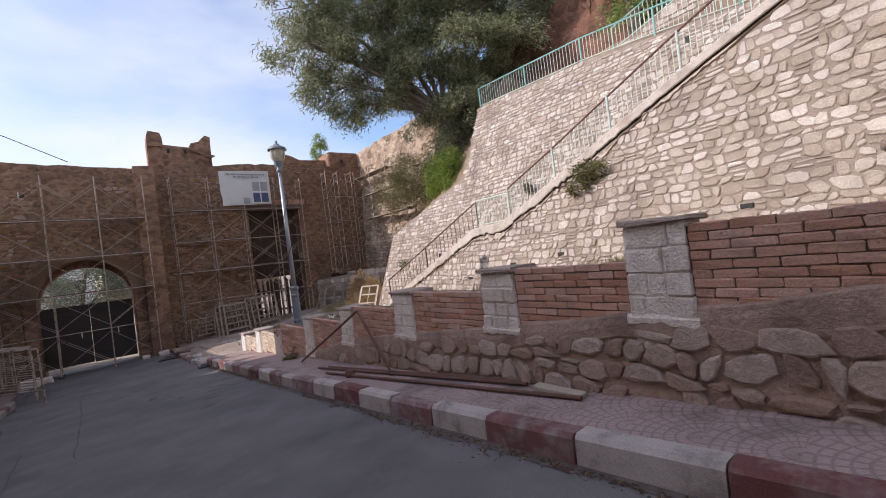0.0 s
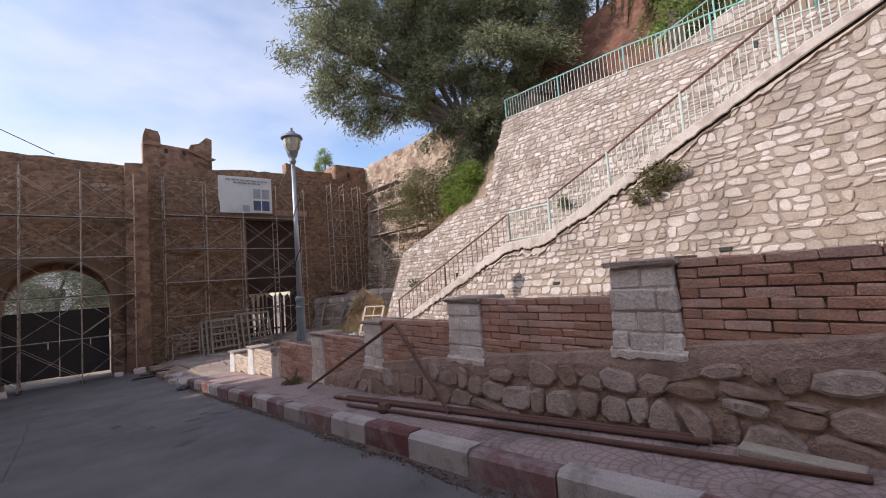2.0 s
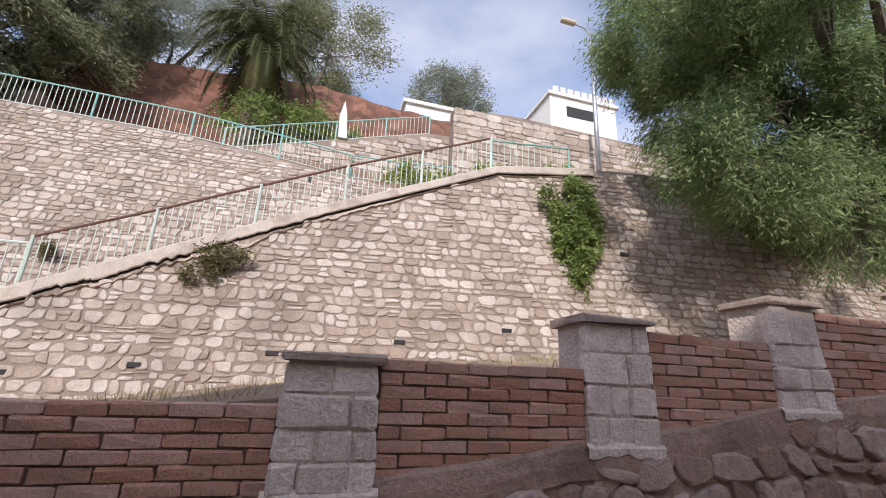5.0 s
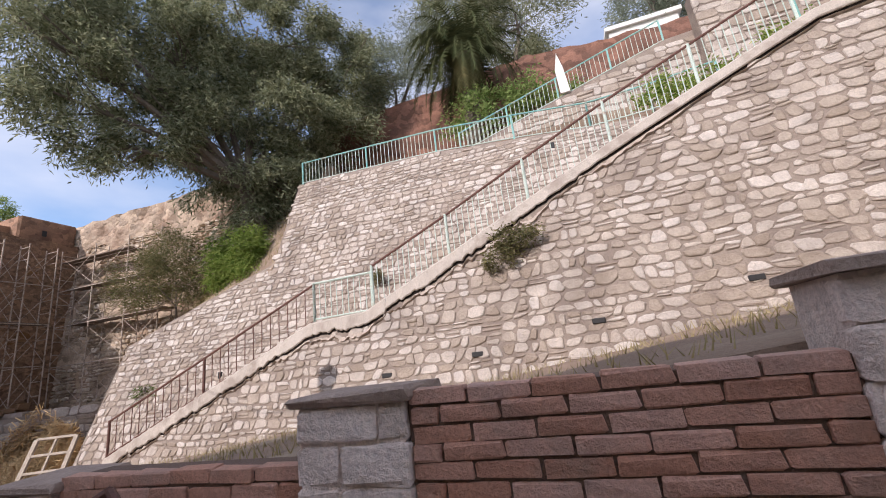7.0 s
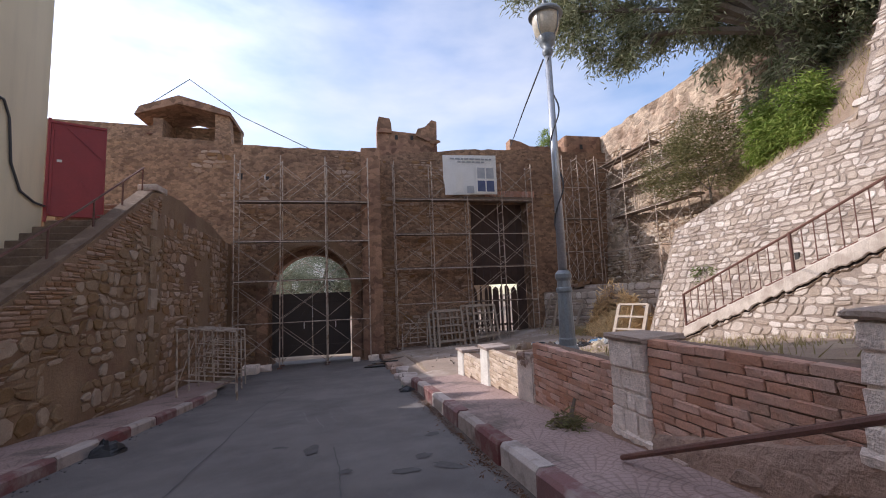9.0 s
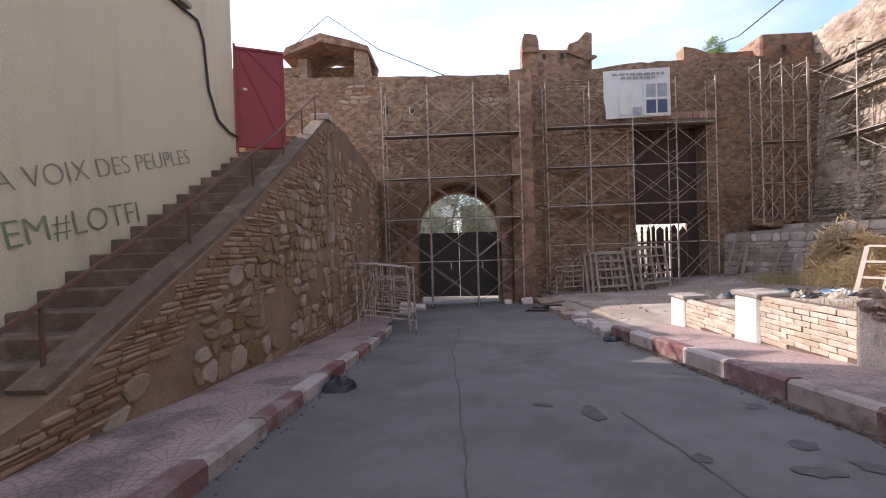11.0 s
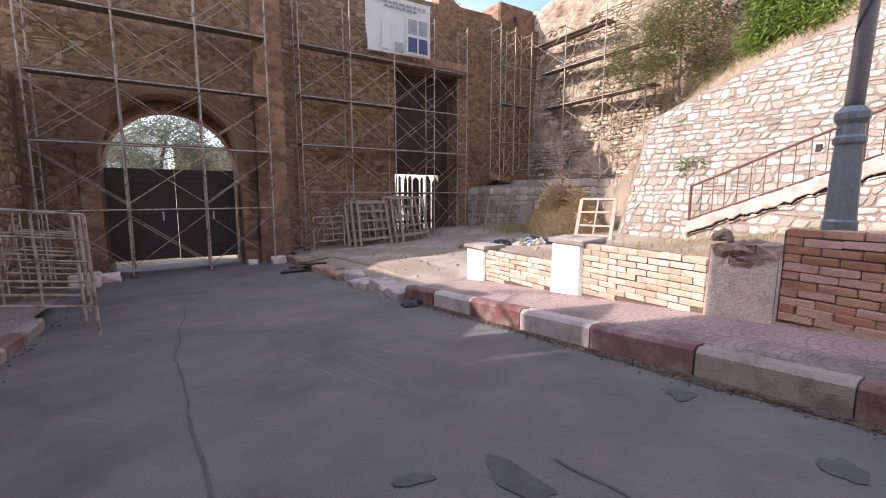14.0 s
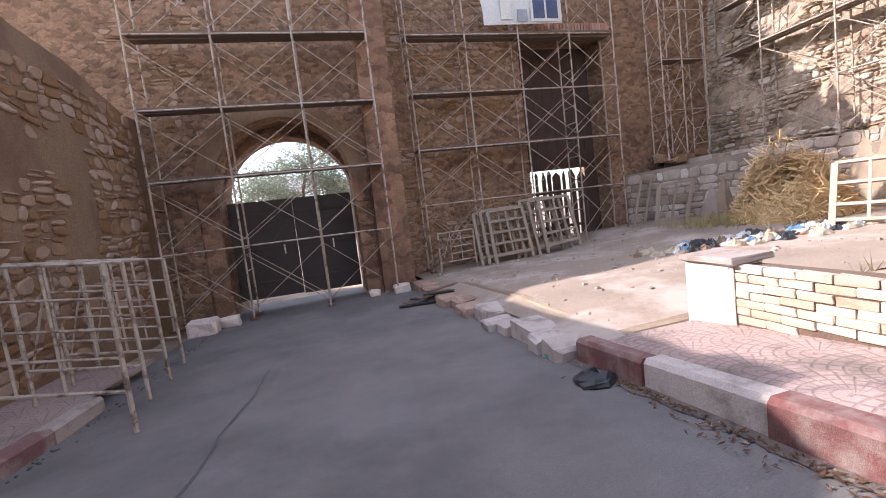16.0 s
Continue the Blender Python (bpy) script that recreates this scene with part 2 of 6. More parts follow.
OCHRE = surface("stair wall", (0.294, 0.193, 0.117), (0.221, 0.14, 0.0846), 1.4, 0.95, 0.8, 25, stain=(0.21, 0.121, 0.0752), stain_scale=0.9, streak=0.3)
OCHRE_STONE = surface("stair wall stones", (0.357, 0.251, 0.16), (0.242, 0.159, 0.0987), 4, 0.95, 0.6, 40, vary=0.3)
YELLOW = surface("yellow paint", (0.74, 0.645, 0.455), (0.67, 0.58, 0.405), 0.6, 0.85, 0.15, 60, stain=(0.42, 0.36, 0.27), stain_scale=0.9, stain_edge=(0.63, 0.78), streak=0.22)
RED_METAL = surface("red painted metal", (0.33, 0.035, 0.035), (0.27, 0.03, 0.032), 2, 0.5, 0.1, 50, streak=0.2)
TEAL = surface("teal paint", (0.16, 0.42, 0.385), (0.27, 0.47, 0.42), 4, 0.55, 0.15, 60, stain=(0.38, 0.40, 0.34), stain_scale=4, stain_edge=(0.5, 0.66))
PALE_GREEN = surface("faded green paint", (0.55, 0.61, 0.53), (0.45, 0.54, 0.47), 4, 0.6, 0.15, 60, stain=(0.42, 0.34, 0.27), stain_scale=5, stain_edge=(0.58, 0.68))
RUST = surface("rusted iron", (0.168, 0.0735, 0.0525), (0.12, 0.0578, 0.0441), 8, 0.75, 0.3, 90)
TUBE = surface("scaffold tube", (0.42, 0.33, 0.26), (0.50, 0.42, 0.35), 6, 0.6, 0.15, 60, metal=0.2, stain=(0.19, 0.12, 0.085), stain_scale=5)
PLANK = surface("scaffold board", (0.14, 0.10, 0.075), (0.2, 0.145, 0.11), 5, 0.85, 0.3, 50)
WOOD = surface("weathered wood", (0.36, 0.29, 0.225), (0.28, 0.22, 0.17), 6, 0.85, 0.3, 60)
WOOD_PALE = surface("pale wood", (0.47, 0.39, 0.31), (0.36, 0.29, 0.225), 6, 0.8, 0.3, 60)
DOOR_DARK = surface("dark iron door", (0.045, 0.033, 0.029), (0.06, 0.043, 0.036), 2, 0.6, 0.2, 40)
DOOR_BROWN = surface("dark wooden door", (0.085, 0.05, 0.038), (0.06, 0.037, 0.03), 3, 0.8, 0.3, 40)
LAMP_GREY = surface("lamp paint grey", (0.22, 0.24, 0.257), (0.182, 0.199, 0.214), 4, 0.45, 0.1, 50, metal=0.2)
LAMP_STEEL = surface("lamp pole steel", (0.48, 0.50, 0.53), (0.40, 0.42, 0.45), 4, 0.35, 0.1, 50, metal=0.6)
LAMP_GLOBE = surface("lamp globe", (0.62, 0.55, 0.42), (0.5, 0.44, 0.34), 6, 0.25, 0.05, 40)
BANNER = surface("banner cloth", (0.72, 0.71, 0.69), (0.64, 0.63, 0.61), 2, 0.7, 0.15, 30)
INK = surface("banner print", (0.26, 0.27, 0.28), (0.32, 0.33, 0.34), 4, 0.8, 0.05, 30)
BLUE = surface("printed blue", (0.05, 0.07, 0.16), (0.10, 0.12, 0.2), 3, 0.5, 0.05, 30)
GREY_PRINT = surface("printed grey", (0.28, 0.30, 0.33), (0.4, 0.41, 0.43), 3, 0.6, 0.05, 30)
BLACK = surface("black", (0.02, 0.02, 0.02), (0.03, 0.028, 0.028), 4, 0.7, 0.1, 40)
CABLE = surface("cable", (0.04, 0.04, 0.045), (0.06, 0.06, 0.06), 4, 0.6, 0.0, 40)
PAINT_GREY = surface("spray paint grey", (0.34, 0.30, 0.23), (0.25, 0.23, 0.19), 5, 0.8, 0.0, 40)
PAINT_GREEN = surface("spray paint green", (0.16, 0.22, 0.13), (0.27, 0.29, 0.2), 5, 0.8, 0.0, 40)
SCRATCH = surface("pale scratch", (0.27, 0.25, 0.25), (0.22, 0.205, 0.205), 9, 0.9, 0.1, 60)
# lit copy of the brick: sunlight is put into its paler tan colour
BRICK_SUNLIT = surface("brick in sunlit tone", (0.64, 0.52, 0.41), (0.53, 0.415, 0.32), 5, 0.92, 0.5, 75, island=0.16, stain=(0.42, 0.33, 0.26), stain_scale=6, stain_edge=(0.58, 0.72))
WHITE_PLASTER = surface("white plaster", (0.72, 0.70, 0.66), (0.66, 0.64, 0.6), 1, 0.85, 0.1, 40)
STRAW = leafy("straw", (0.78, 0.56, 0.30), (0.50, 0.34, 0.17), 0.15)
DRY_GRASS = leafy("dry grass", (0.42, 0.34, 0.18), (0.30, 0.25, 0.12), 0.2)
GRASS = leafy("green weeds", (0.10, 0.17, 0.045), (0.18, 0.19, 0.07), 0.3)
LEAF_OLIVE = leafy("eucalyptus leaves", (0.13, 0.15, 0.075), (0.42, 0.42, 0.27), 0.45)
LEAF_GREY = leafy("grey olive leaves", (0.19, 0.22, 0.16), (0.34, 0.36, 0.27), 0.4)
LEAF_PEPPER = leafy("pepper tree leaves", (0.12, 0.185, 0.07), (0.33, 0.40, 0.19), 0.4)
LEAF_BRIGHT = leafy("bright leaves", (0.13, 0.21, 0.04), (0.36, 0.42, 0.12), 0.45)
LEAF_BUSH = leafy("bush leaves", (0.12, 0.125, 0.055), (0.27, 0.235, 0.12), 0.35)
LEAF_VINE = leafy("vine leaves", (0.14, 0.22, 0.06), (0.36, 0.42, 0.16), 0.4)
LEAF_PALM = leafy("palm leaves", (0.06, 0.075, 0.035), (0.12, 0.125, 0.06), 0.2)
BARK = surface("bark", (0.14, 0.11, 0.085), (0.2, 0.16, 0.125), 5, 0.95, 0.9, 25)
PLASTIC = [surface("plastic " + n, c, tuple(0.8 * v for v in c), 6, 0.45, 0.2, 40) for n, c in
           (("white", (0.65, 0.65, 0.63)), ("blue", (0.12, 0.25, 0.4)), ("black", (0.03, 0.03, 0.035)), ("sack", (0.52, 0.43, 0.31)), ("brown", (0.25, 0.16, 0.1)), ("teal", (0.06, 0.3, 0.27)))]


# ---- builders ----
def link_mesh(name, verts, faces, material, origin=(0, 0, 0), smooth=False):
    me = bpy.data.meshes.new(name)
    o = Vector(origin)
    me.from_pydata([Vector(v) - o for v in verts], [], faces)
    me.materials.append(material)
    if smooth:
        me.shade_smooth()
    me.update()
    return new(name, me)


class Geo:
    """Collects verts and faces of one mesh."""

    def __init__(self):
        self.v, self.f = [], []

    def add(self, verts, faces):
        k = len(self.v)
        self.v += [Vector(p) for p in verts]
        self.f += [[i + k for i in f] for f in faces]
        return self

    def box(self, lo, hi, bevel=0.0, jitter=0.0):
        x0, y0, z0 = lo
        x1, y1, z1 = hi
        if bevel <= 0:
            vs = [(x, y, z) for x in (x0, x1) for y in (y0, y1) for z in (z0, z1)]
            fs = [(0, 1, 3, 2), (4, 6, 7, 5), (0, 4, 5, 1), (2, 3, 7, 6), (0, 2, 6, 4), (1, 5, 7, 3)]
        else:
            bm = bmesh.new()
            bmesh.ops.create_cube(bm, size=1)
            for v in bm.verts:
                v.co = Vector(((x0 + x1) / 2 + v.co.x * (x1 - x0), (y0 + y1) / 2 + v.co.y * (y1 - y0), (z0 + z1) / 2 + v.co.z * (z1 - z0)))
            bmesh.ops.bevel(bm, geom=bm.edges[:], offset=bevel, segments=1, affect="EDGES")
            vs, fs = [v.co.copy() for v in bm.verts], [[v.index for v in f.verts] for f in bm.faces]
            bm.free()
        if jitter:
            vs = [Vector(p) + Vector((random.uniform(-jitter, jitter) for _ in range(3))) for p in vs]
        return self.add(vs, fs)

    def tube(self, p0, p1, r0, r1=None, n=6, caps=True):
        r1 = r0 if r1 is None else r1
        a, b = Vector(p0), Vector(p1)
        d = (b - a).normalized()
        s = d.orthogonal().normalized()
        t = d.cross(s)
        ring = [(math.cos(2 * math.pi * i / n), math.sin(2 * math.pi * i / n)) for i in range(n)]
        vs = [a + (s * c + t * q) * r0 for c, q in ring] + [b + (s * c + t * q) * r1 for c, q in ring]
        fs = [(i, (i + 1) % n, n + (i + 1) % n, n + i) for i in range(n)]
        if caps:
            fs += [list(range(n))[::-1], list(range(n, 2 * n))]
        return self.add(vs, fs)

    def path(self, pts, r, n=5):
        for a, b in zip(pts, pts[1:]):
            self.tube(a, b, r, r, n)
        return self

    def beam(self, p0, p1, w, h, up=(0, 0, 1)):
        a, b = Vector(p0), Vector(p1)
        d = (b - a).normalized()
        s = d.cross(Vector(up))
        s = s.normalized() if s.length > 1e-5 else d.orthogonal().normalized()
        t = s.cross(d)
        vs = [p + s * (i * w / 2) + t * (j * h / 2) for p in (a, b) for i, j in ((-1, -1), (1, -1), (1, 1), (-1, 1))]
        return self.add(vs, [(0, 1, 5, 4), (1, 2, 6, 5), (2, 3, 7, 6), (3, 0, 4, 7), (3, 2, 1, 0), (4, 5, 6, 7)])

    def prism(self, outline, axis, lo, hi):
        """A closed outline in the plane across axis, carried from lo to hi."""
        def put(p, w):
            q = list(p)
            q.insert("xyz".index(axis), w)
            return q
        n = len(outline)
        vs = [put(p, lo) for p in outline] + [put(p, hi) for p in outline]
        return self.add(vs, [list(range(n))[::-1], list(range(n, 2 * n))] + [(i, (i + 1) % n, n + (i + 1) % n, n + i) for i in range(n)])

    def lathe(self, profile, centre, n=14):
        c = Vector(centre)
        vs = [c + Vector((r * math.cos(2 * math.pi * i / n), r * math.sin(2 * math.pi * i / n), z)) for r, z in profile for i in range(n)]
        fs = [(k * n + i, k * n + (i + 1) % n, (k + 1) * n + (i + 1) % n, (k + 1) * n + i) for k in range(len(profile) - 1) for i in range(n)]
        return self.add(vs, fs)

    def link(self, name, material, origin=(0, 0, 0), smooth=False):
        me_ob = link_mesh(name, self.v, self.f, material, origin, smooth)
        bm = bmesh.new()
        bm.from_mesh(me_ob.data)
        bmesh.ops.recalc_face_normals(bm, faces=bm.faces)
        bm.to_mesh(me_ob.data)
        bm.free()
        return me_ob


def thing(name, at, label, category, group="", kind=""):
    ob = new(name)
    ob.location = at
    ob.empty_display_size = 0.1
    return tagged(ob, label, category, group, kind)


def base_of(parent):
    o = Vector(parent.location)
    return o + (base_of(parent.parent) if parent.parent else Vector())


def part(name, g, material, parent, label="", smooth=False):
    ob = g.link(name, material, base_of(parent), smooth)
    ob.parent = parent
    return tagged(ob, label) if label else ob


def single(name, g, material, label="", category="", group="", kind="", smooth=False, at=None):
    o = at if at is not None else (0, 0, 0)
    ob = g.link(name, material, o, smooth)
    ob.location = o
    return tagged(ob, label, category, group, kind)


def piece(name, mesh, parent, place, rot=0.0):
    ob = new(name, mesh)
    ob.parent = parent
    ob.location = Vector(place) - base_of(parent)
    if rot:
        ob.rotation_euler = (rot, 0, 0)
    return ob


def lerp_at(table, t):
    for (a, va), (b, vb) in zip(table, table[1:]):
        if t <= b:
            return va + (vb - va) * max(0.0, (t - a)) / (b - a)
    return table[-1][1]


def stones(field, u0, u1, v0, v1, cu, cv, inside, joint=0.018, proud=0.03, rough=0.25, seed=1, chip=(0.1, 0.3), wave=0.25):
    """Blocky rubble in rough courses on a surface: field(u, v, w) gives the place, w out of the wall. Yields (verts, faces, centre)."""
    rng = random.Random(seed)
    levels = [v0]
    while levels[-1] < v1 - 0.4 * cv:
        levels.append(levels[-1] + cv * rng.uniform(0.72, 1.3))
    levels[-1] = v1

    def level(i, u):
        sway = 0 if i in (0, len(levels) - 1) else noise.noise(Vector((u * 0.55, i * 0.6, seed))) * 0.8 + noise.noise(Vector((u * 2.1 / cu * 0.25, i * 3.7, seed))) * 0.5
        return levels[i] + sway * cv * wave

    for i in range(len(levels) - 1):
        dv = levels[i + 1] - levels[i]
        cuts, u = [], u0 - rng.random() * cu
        while u < u1 + cu:
            slant = rng.uniform(-1, 1) * rough * 0.22 * cu
            cuts.append((u - slant, u + slant))
            u += cu * rng.uniform(0.5, 1.5)
        for (a0, a1), (b0, b1) in zip(cuts, cuts[1:]):
            if (b0 + b1) / 2 < u0 or (a0 + a1) / 2 > u1 or min(b0 - a0, b1 - a1) < 0.2 * cu:
                continue
            split = rng.random() < 0.14 and dv > 0.8 * cv
            for s0, s1 in ([(0.0, 0.52), (0.52, 1.0)] if split else [(0.0, 1.0)]):
                def corner(s, side):
                    p = (a0 + (a1 - a0) * s) if side == 0 else (b0 + (b1 - b0) * s)
                    return (p, level(i, p) + (level(i + 1, p) - level(i, p)) * s)
                quad = [corner(s0, 0), corner(s0, 1), corner(s1, 1), corner(s1, 0)]
                quad = [(min(max(p, u0), u1) + rng.uniform(-1, 1) * rough * 0.12 * cu, q + rng.uniform(-1, 1) * rough * 0.16 * dv) for p, q in quad]
                cx, cy = sum(p for p, _ in quad) / 4, sum(q for _, q in quad) / 4
                if not inside(cx, cy):
                    continue
                ring = []
                for k in range(4):
                    p, q, r = quad[k - 1], quad[k], quad[(k + 1) % 4]
                    c1, c2 = rng.uniform(*chip), rng.uniform(*chip)
                    ring += [(q[0] + (p[0] - q[0]) * c1, q[1] + (p[1] - q[1]) * c1), (q[0] + (r[0] - q[0]) * c2, q[1] + (r[1] - q[1]) * c2)]

                def shrink(d):
                    hu = max(abs(p - cx) for p, _ in ring) or 1
                    hv = max(abs(q - cy) for _, q in ring) or 1
                    ku, kv = max(0.3, 1 - d / hu), max(0.3, 1 - d / hv)
                    return [(cx + (p - cx) * ku, cy + (q - cy) * kv) for p, q in ring]

                h = proud * rng.uniform(0.45, 1.25)
                tilt = rng.uniform(-0.4, 0.4) * h
                outer, mid, inner = shrink(joint * 0.45), shrink(joint * 0.7), shrink(joint * 0.8 + 0.4 * h + 0.004)
                vs = [field(p, q, -0.03) for p, q in outer] + [field(p, q, h * 0.6) for p, q in mid]
                vs += [field(p, q, h + tilt * (p - cx) / cu + rng.uniform(-0.12, 0.12) * h) for p, q in inner]
                fs = [(k, (k + 1) % 8, 8 + (k + 1) % 8, 8 + k) for k in range(8)]
                fs += [(8 + k, 8 + (k + 1) % 8, 16 + (k + 1) % 8, 16 + k) for k in range(8)] + [list(range(16, 24))]
                yield vs, fs, (cx, cy)


def lay(items, parent, single_mat, joined_mat, near, most=300, name="stone"):
    """The nearest stones as pieces of their own, the rest in one mesh."""
    items = sorted(items, key=lambda it: near(*it[2]))
    for vs, fs, _ in items[:most]:
        c = sum((Vector(v) for v in vs), Vector()) / len(vs)
        ob = link_mesh(name, vs, fs, single_mat, c)
        ob.parent = parent
        ob.location = c - base_of(parent)
    if items[most:]:
        g = Geo()
        for vs, fs, _ in items[most:]:
            g.add(vs, fs)
        ob = link_mesh(name + "_rest", g.v, g.f, joined_mat, base_of(parent))
        ob.parent = parent
        ob["kind"] = "stuff"


# ---- levels ----
def road_z(y, x=0.0):
    base = -0.04 - 0.084 * y if y < 17 else -1.468 - 0.04 * (min(y, 40) - 17)
    return base - 0.02 * (2.3 - max(-2.6, min(2.3, x)))


def kerb_z(y):
    return road_z(y, 2.3) + 0.22


def wall_x(y):
    return 3.21 + 0.0125 * y


BRICK_FOOT = [(-12, 2.3), (0.05, 0.97), (1.14, 0.8), (3.4, 0.5), (5.26, 0.28), (7.3, 0.0), (9.0, -0.45), (10.2, -0.64), (12.0, -0.80), (16, -1.13)]
PILLARS = [(-4.4, -3.9, 2.25, 1.5), (-2.45, -1.95, 1.98, 1.2), (-0.42, 0.06, 1.72, 0.93), (1.14, 1.61, 1.475, 0.70), (2.89, 3.37, 1.155, 0.49), (4.86, 5.36, 0.905, 0.25),
           (6.88, 7.34, 0.60, -0.05), (8.87, 9.33, 0.33, -0.50), (11.2, 11.75, -0.1, -0.84), (13.18, 13.66, -0.25, -0.95), (15.1, 15.57, -0.53, -1.17)]
PANEL_TOP = [1.92, 1.66, 1.41, 1.15, 0.90, 0.64, 0.32, 0.05, -0.27, -0.57]

# ---- ground ----
BANK = [(-14, 2.8), (0, 1.33), (2.3, 1.07), (4, 0.82), (6, 0.56), (8, 0.24), (10, -0.02), (12.5, -0.34), (14.5, -0.64), (15.7, -0.95), (17, -1.12)]


def ground_z(x, y):
    if y > 25.2:
        return -1.95 if y < 60 else -1.95 - 0.02 * (y - 60) * 0.2
    low = road_z(y, x) - 0.05
    if x < 2.2:
        return low - 0.1
    if x < 3.42 and y < 15.6:
        return low - 0.25
    if x < 2.75:
        return low - 0.1
    yard = -1.2 + 0.03 * (x - 3) - 0.055 * max(0.0, y - 18) * max(0.0, min(1.0, (9.5 - x) / 3)) + 0.05 * noise.noise(Vector((x * 0.8, y * 0.8, 0)))
    bank = lerp_at(BANK, y) + 0.06 * noise.noise(Vector((x, y, 3)))
    k = max(0.0, min(1.0, (y - 14.6) / 1.4))
    z = bank * (1 - k) + yard * k
    if x > 12.9 and y < 12.2:
        return 7.15 + 0.45 * max(0, min(1, (x - 14.8) / 2)) * 4 + (0.0 if x > 13.4 else 0)
    if y >= 12.2 and x > 11.3:
        foot = lerp_at([(12, 4.3), (14.75, 3.3), (17.2, 2.2), (19, 0.9), (26, 0.85)], y)
        edge = lerp_at([(12, 11.6), (17.2, 11.6), (19.9, 13.2), (24.5, 10.1), (26, 10.0)], y)
        if x > edge:
            rise = lerp_at([(12, 1.5), (16, 1.1), (18.2, 0.5), (19.5, 0.0), (26, 0.0)], y)
            return min(foot + rise * (x - edge), 9.0)
    return z


def axis_steps(a, b, fine0, fine1, fine, far):
    out, v = [], a
    while v < b:
        out.append(v)
        v += fine if fine0 <= v < fine1 else far
    return out + [b]


gx = axis_steps(-400, 400, -12, 18, 0.4, 97)
gy = axis_steps(-400, 400, -12, 30, 0.4, 97)
gv = [(x, y, ground_z(x, y) if -60 < x < 60 and -60 < y < 60 else -2.2) for y in gy for x in gx]
gf = [(j * len(gx) + i, j * len(gx) + i + 1, (j + 1) * len(gx) + i + 1, (j + 1) * len(gx) + i) for j in range(len(gy) - 1) for i in range(len(gx) - 1)]
tagged(link_mesh("ground", gv, gf, EARTH, smooth=False), "dusty brown earth ground with dry banks", "ground", kind="structure")


def strip(name, xs, ys, z_of, material, label, category):
    v = [(x, y, z_of(x, y)) for y in ys for x in xs]
    f = [(j * len(xs) + i, j * len(xs) + i + 1, (j + 1) * len(xs) + i + 1, (j + 1) * len(xs) + i) for j in range(len(ys) - 1) for i in range(len(xs) - 1)]
    return tagged(link_mesh(name, v, f, material, smooth=True), label, category, kind="structure")


road_y = [-14 + 0.5 * i for i in range(80)]
strip("road", [-2.75, -2.3, -1.2, 0, 1.2, 2.0, 2.38], road_y, lambda x, y: road_z(y, x) + 0.003 * noise.noise(Vector((x * 0.7, y * 0.5, 1))), ASPHALT, "worn grey asphalt road sloping down to the gate", "road")
strip("pavement_right", [2.3 + 0.13, 2.8, 3.2, 3.6], [-14 + 0.5 * i for i in range(60)], lambda x, y: kerb_z(y) - 0.004 + 0.015 * (x - 2.4) + 0.006 * noise.noise(Vector((x * 3, y * 2, 0))), PAVE, "pinkish fan-pattern pressed concrete pavement", "pavement")
strip("pavement_left", [-3.75, -3.2, -2.55], [-14 + 0.5 * i for i in range(68)], lambda x, y: road_z(y, -2.4) + 0.15 + 0.006 * noise.noise(Vector((x * 3, y * 2, 0))), PAVE, "dusty pink concrete pavement below the stair wall", "pavement")
yx = [3.4 + 0.45 * i for i in range(20)]
strip("yard", [2.45, 3.0] + yx, [15.55 + 0.45 * i for i in range(21)], lambda x, y: max(ground_z(x, y), road_z(y, 2.3) + 0.12) + 0.03 if x > 2.46 else road_z(y, 2.3) + 0.16, YARD, "dusty pale concrete yard strewn with grit", "yard")


def kerb_line(name, cuts, x0, x1, top, foot, first_red, label):
    k = thing(name, ((x0 + x1) / 2, cuts[0], foot(cuts[0])), label, "kerb", kind="structure")
    red = first_red
    for a, b in zip(cuts, cuts[1:]):
        g = Geo()
        a2, b2 = a + 0.006, b - 0.006
        d = random.uniform(-0.012, 0.012)
        e = random.uniform(-0.01, 0.01)
        inner, outer = (x1, x0) if x0 > 0 else (x0, x1)
        s = 1 if inner > outer else -1
        prof = [(outer + d, -0.25), (outer + d, -0.035), (outer + d + s * 0.03, 0.0), (inner + d, 0.0), (inner + d, -0.25)]
        vs = [(px, yy, top(yy) + pz + e) for yy in (a2, b2) for px, pz in prof]
        g.add(vs, [list(range(5))[::-1], list(range(5, 10))] + [(i, (i + 1) % 5, 5 + (i + 1) % 5, 5 + i) for i in range(5)])
        part("kerb_stone", g, KERB_RED if red else KERB_GREY, k)
        red = not red
    return k


cuts = [0.74 - 0.88 * i for i in range(9, 0, -1)] + [0.74, 1.68] + [2.57 + 0.789 * i for i in range(11)] + [11.31, 12.2, 13.1, 14.0, 14.9, 15.75]
kerb_line("kerb_right", cuts, 2.3, 2.46, kerb_z, lambda y: road_z(y), (len(cuts) - 7) % 2 == 1, "kerb of concrete blocks painted red and grey by turns")
lc = [-8 + 0.86 * i for i in range(31)]
kerb_line("kerb_left", lc, -2.56, -2.4, lambda y: road_z(y, -2.4) + 0.16, lambda y: road_z(y), True, "worn kerb of blocks painted red and white by turns")
# broken edge of the yard between the kerb and the gate
rng = random.Random(4)
edge = thing("broken_edging", (2.4, 19, road_z(19)), "crumbling concrete and rubble edge of the yard", "edging", kind="structure")
y = 15.8
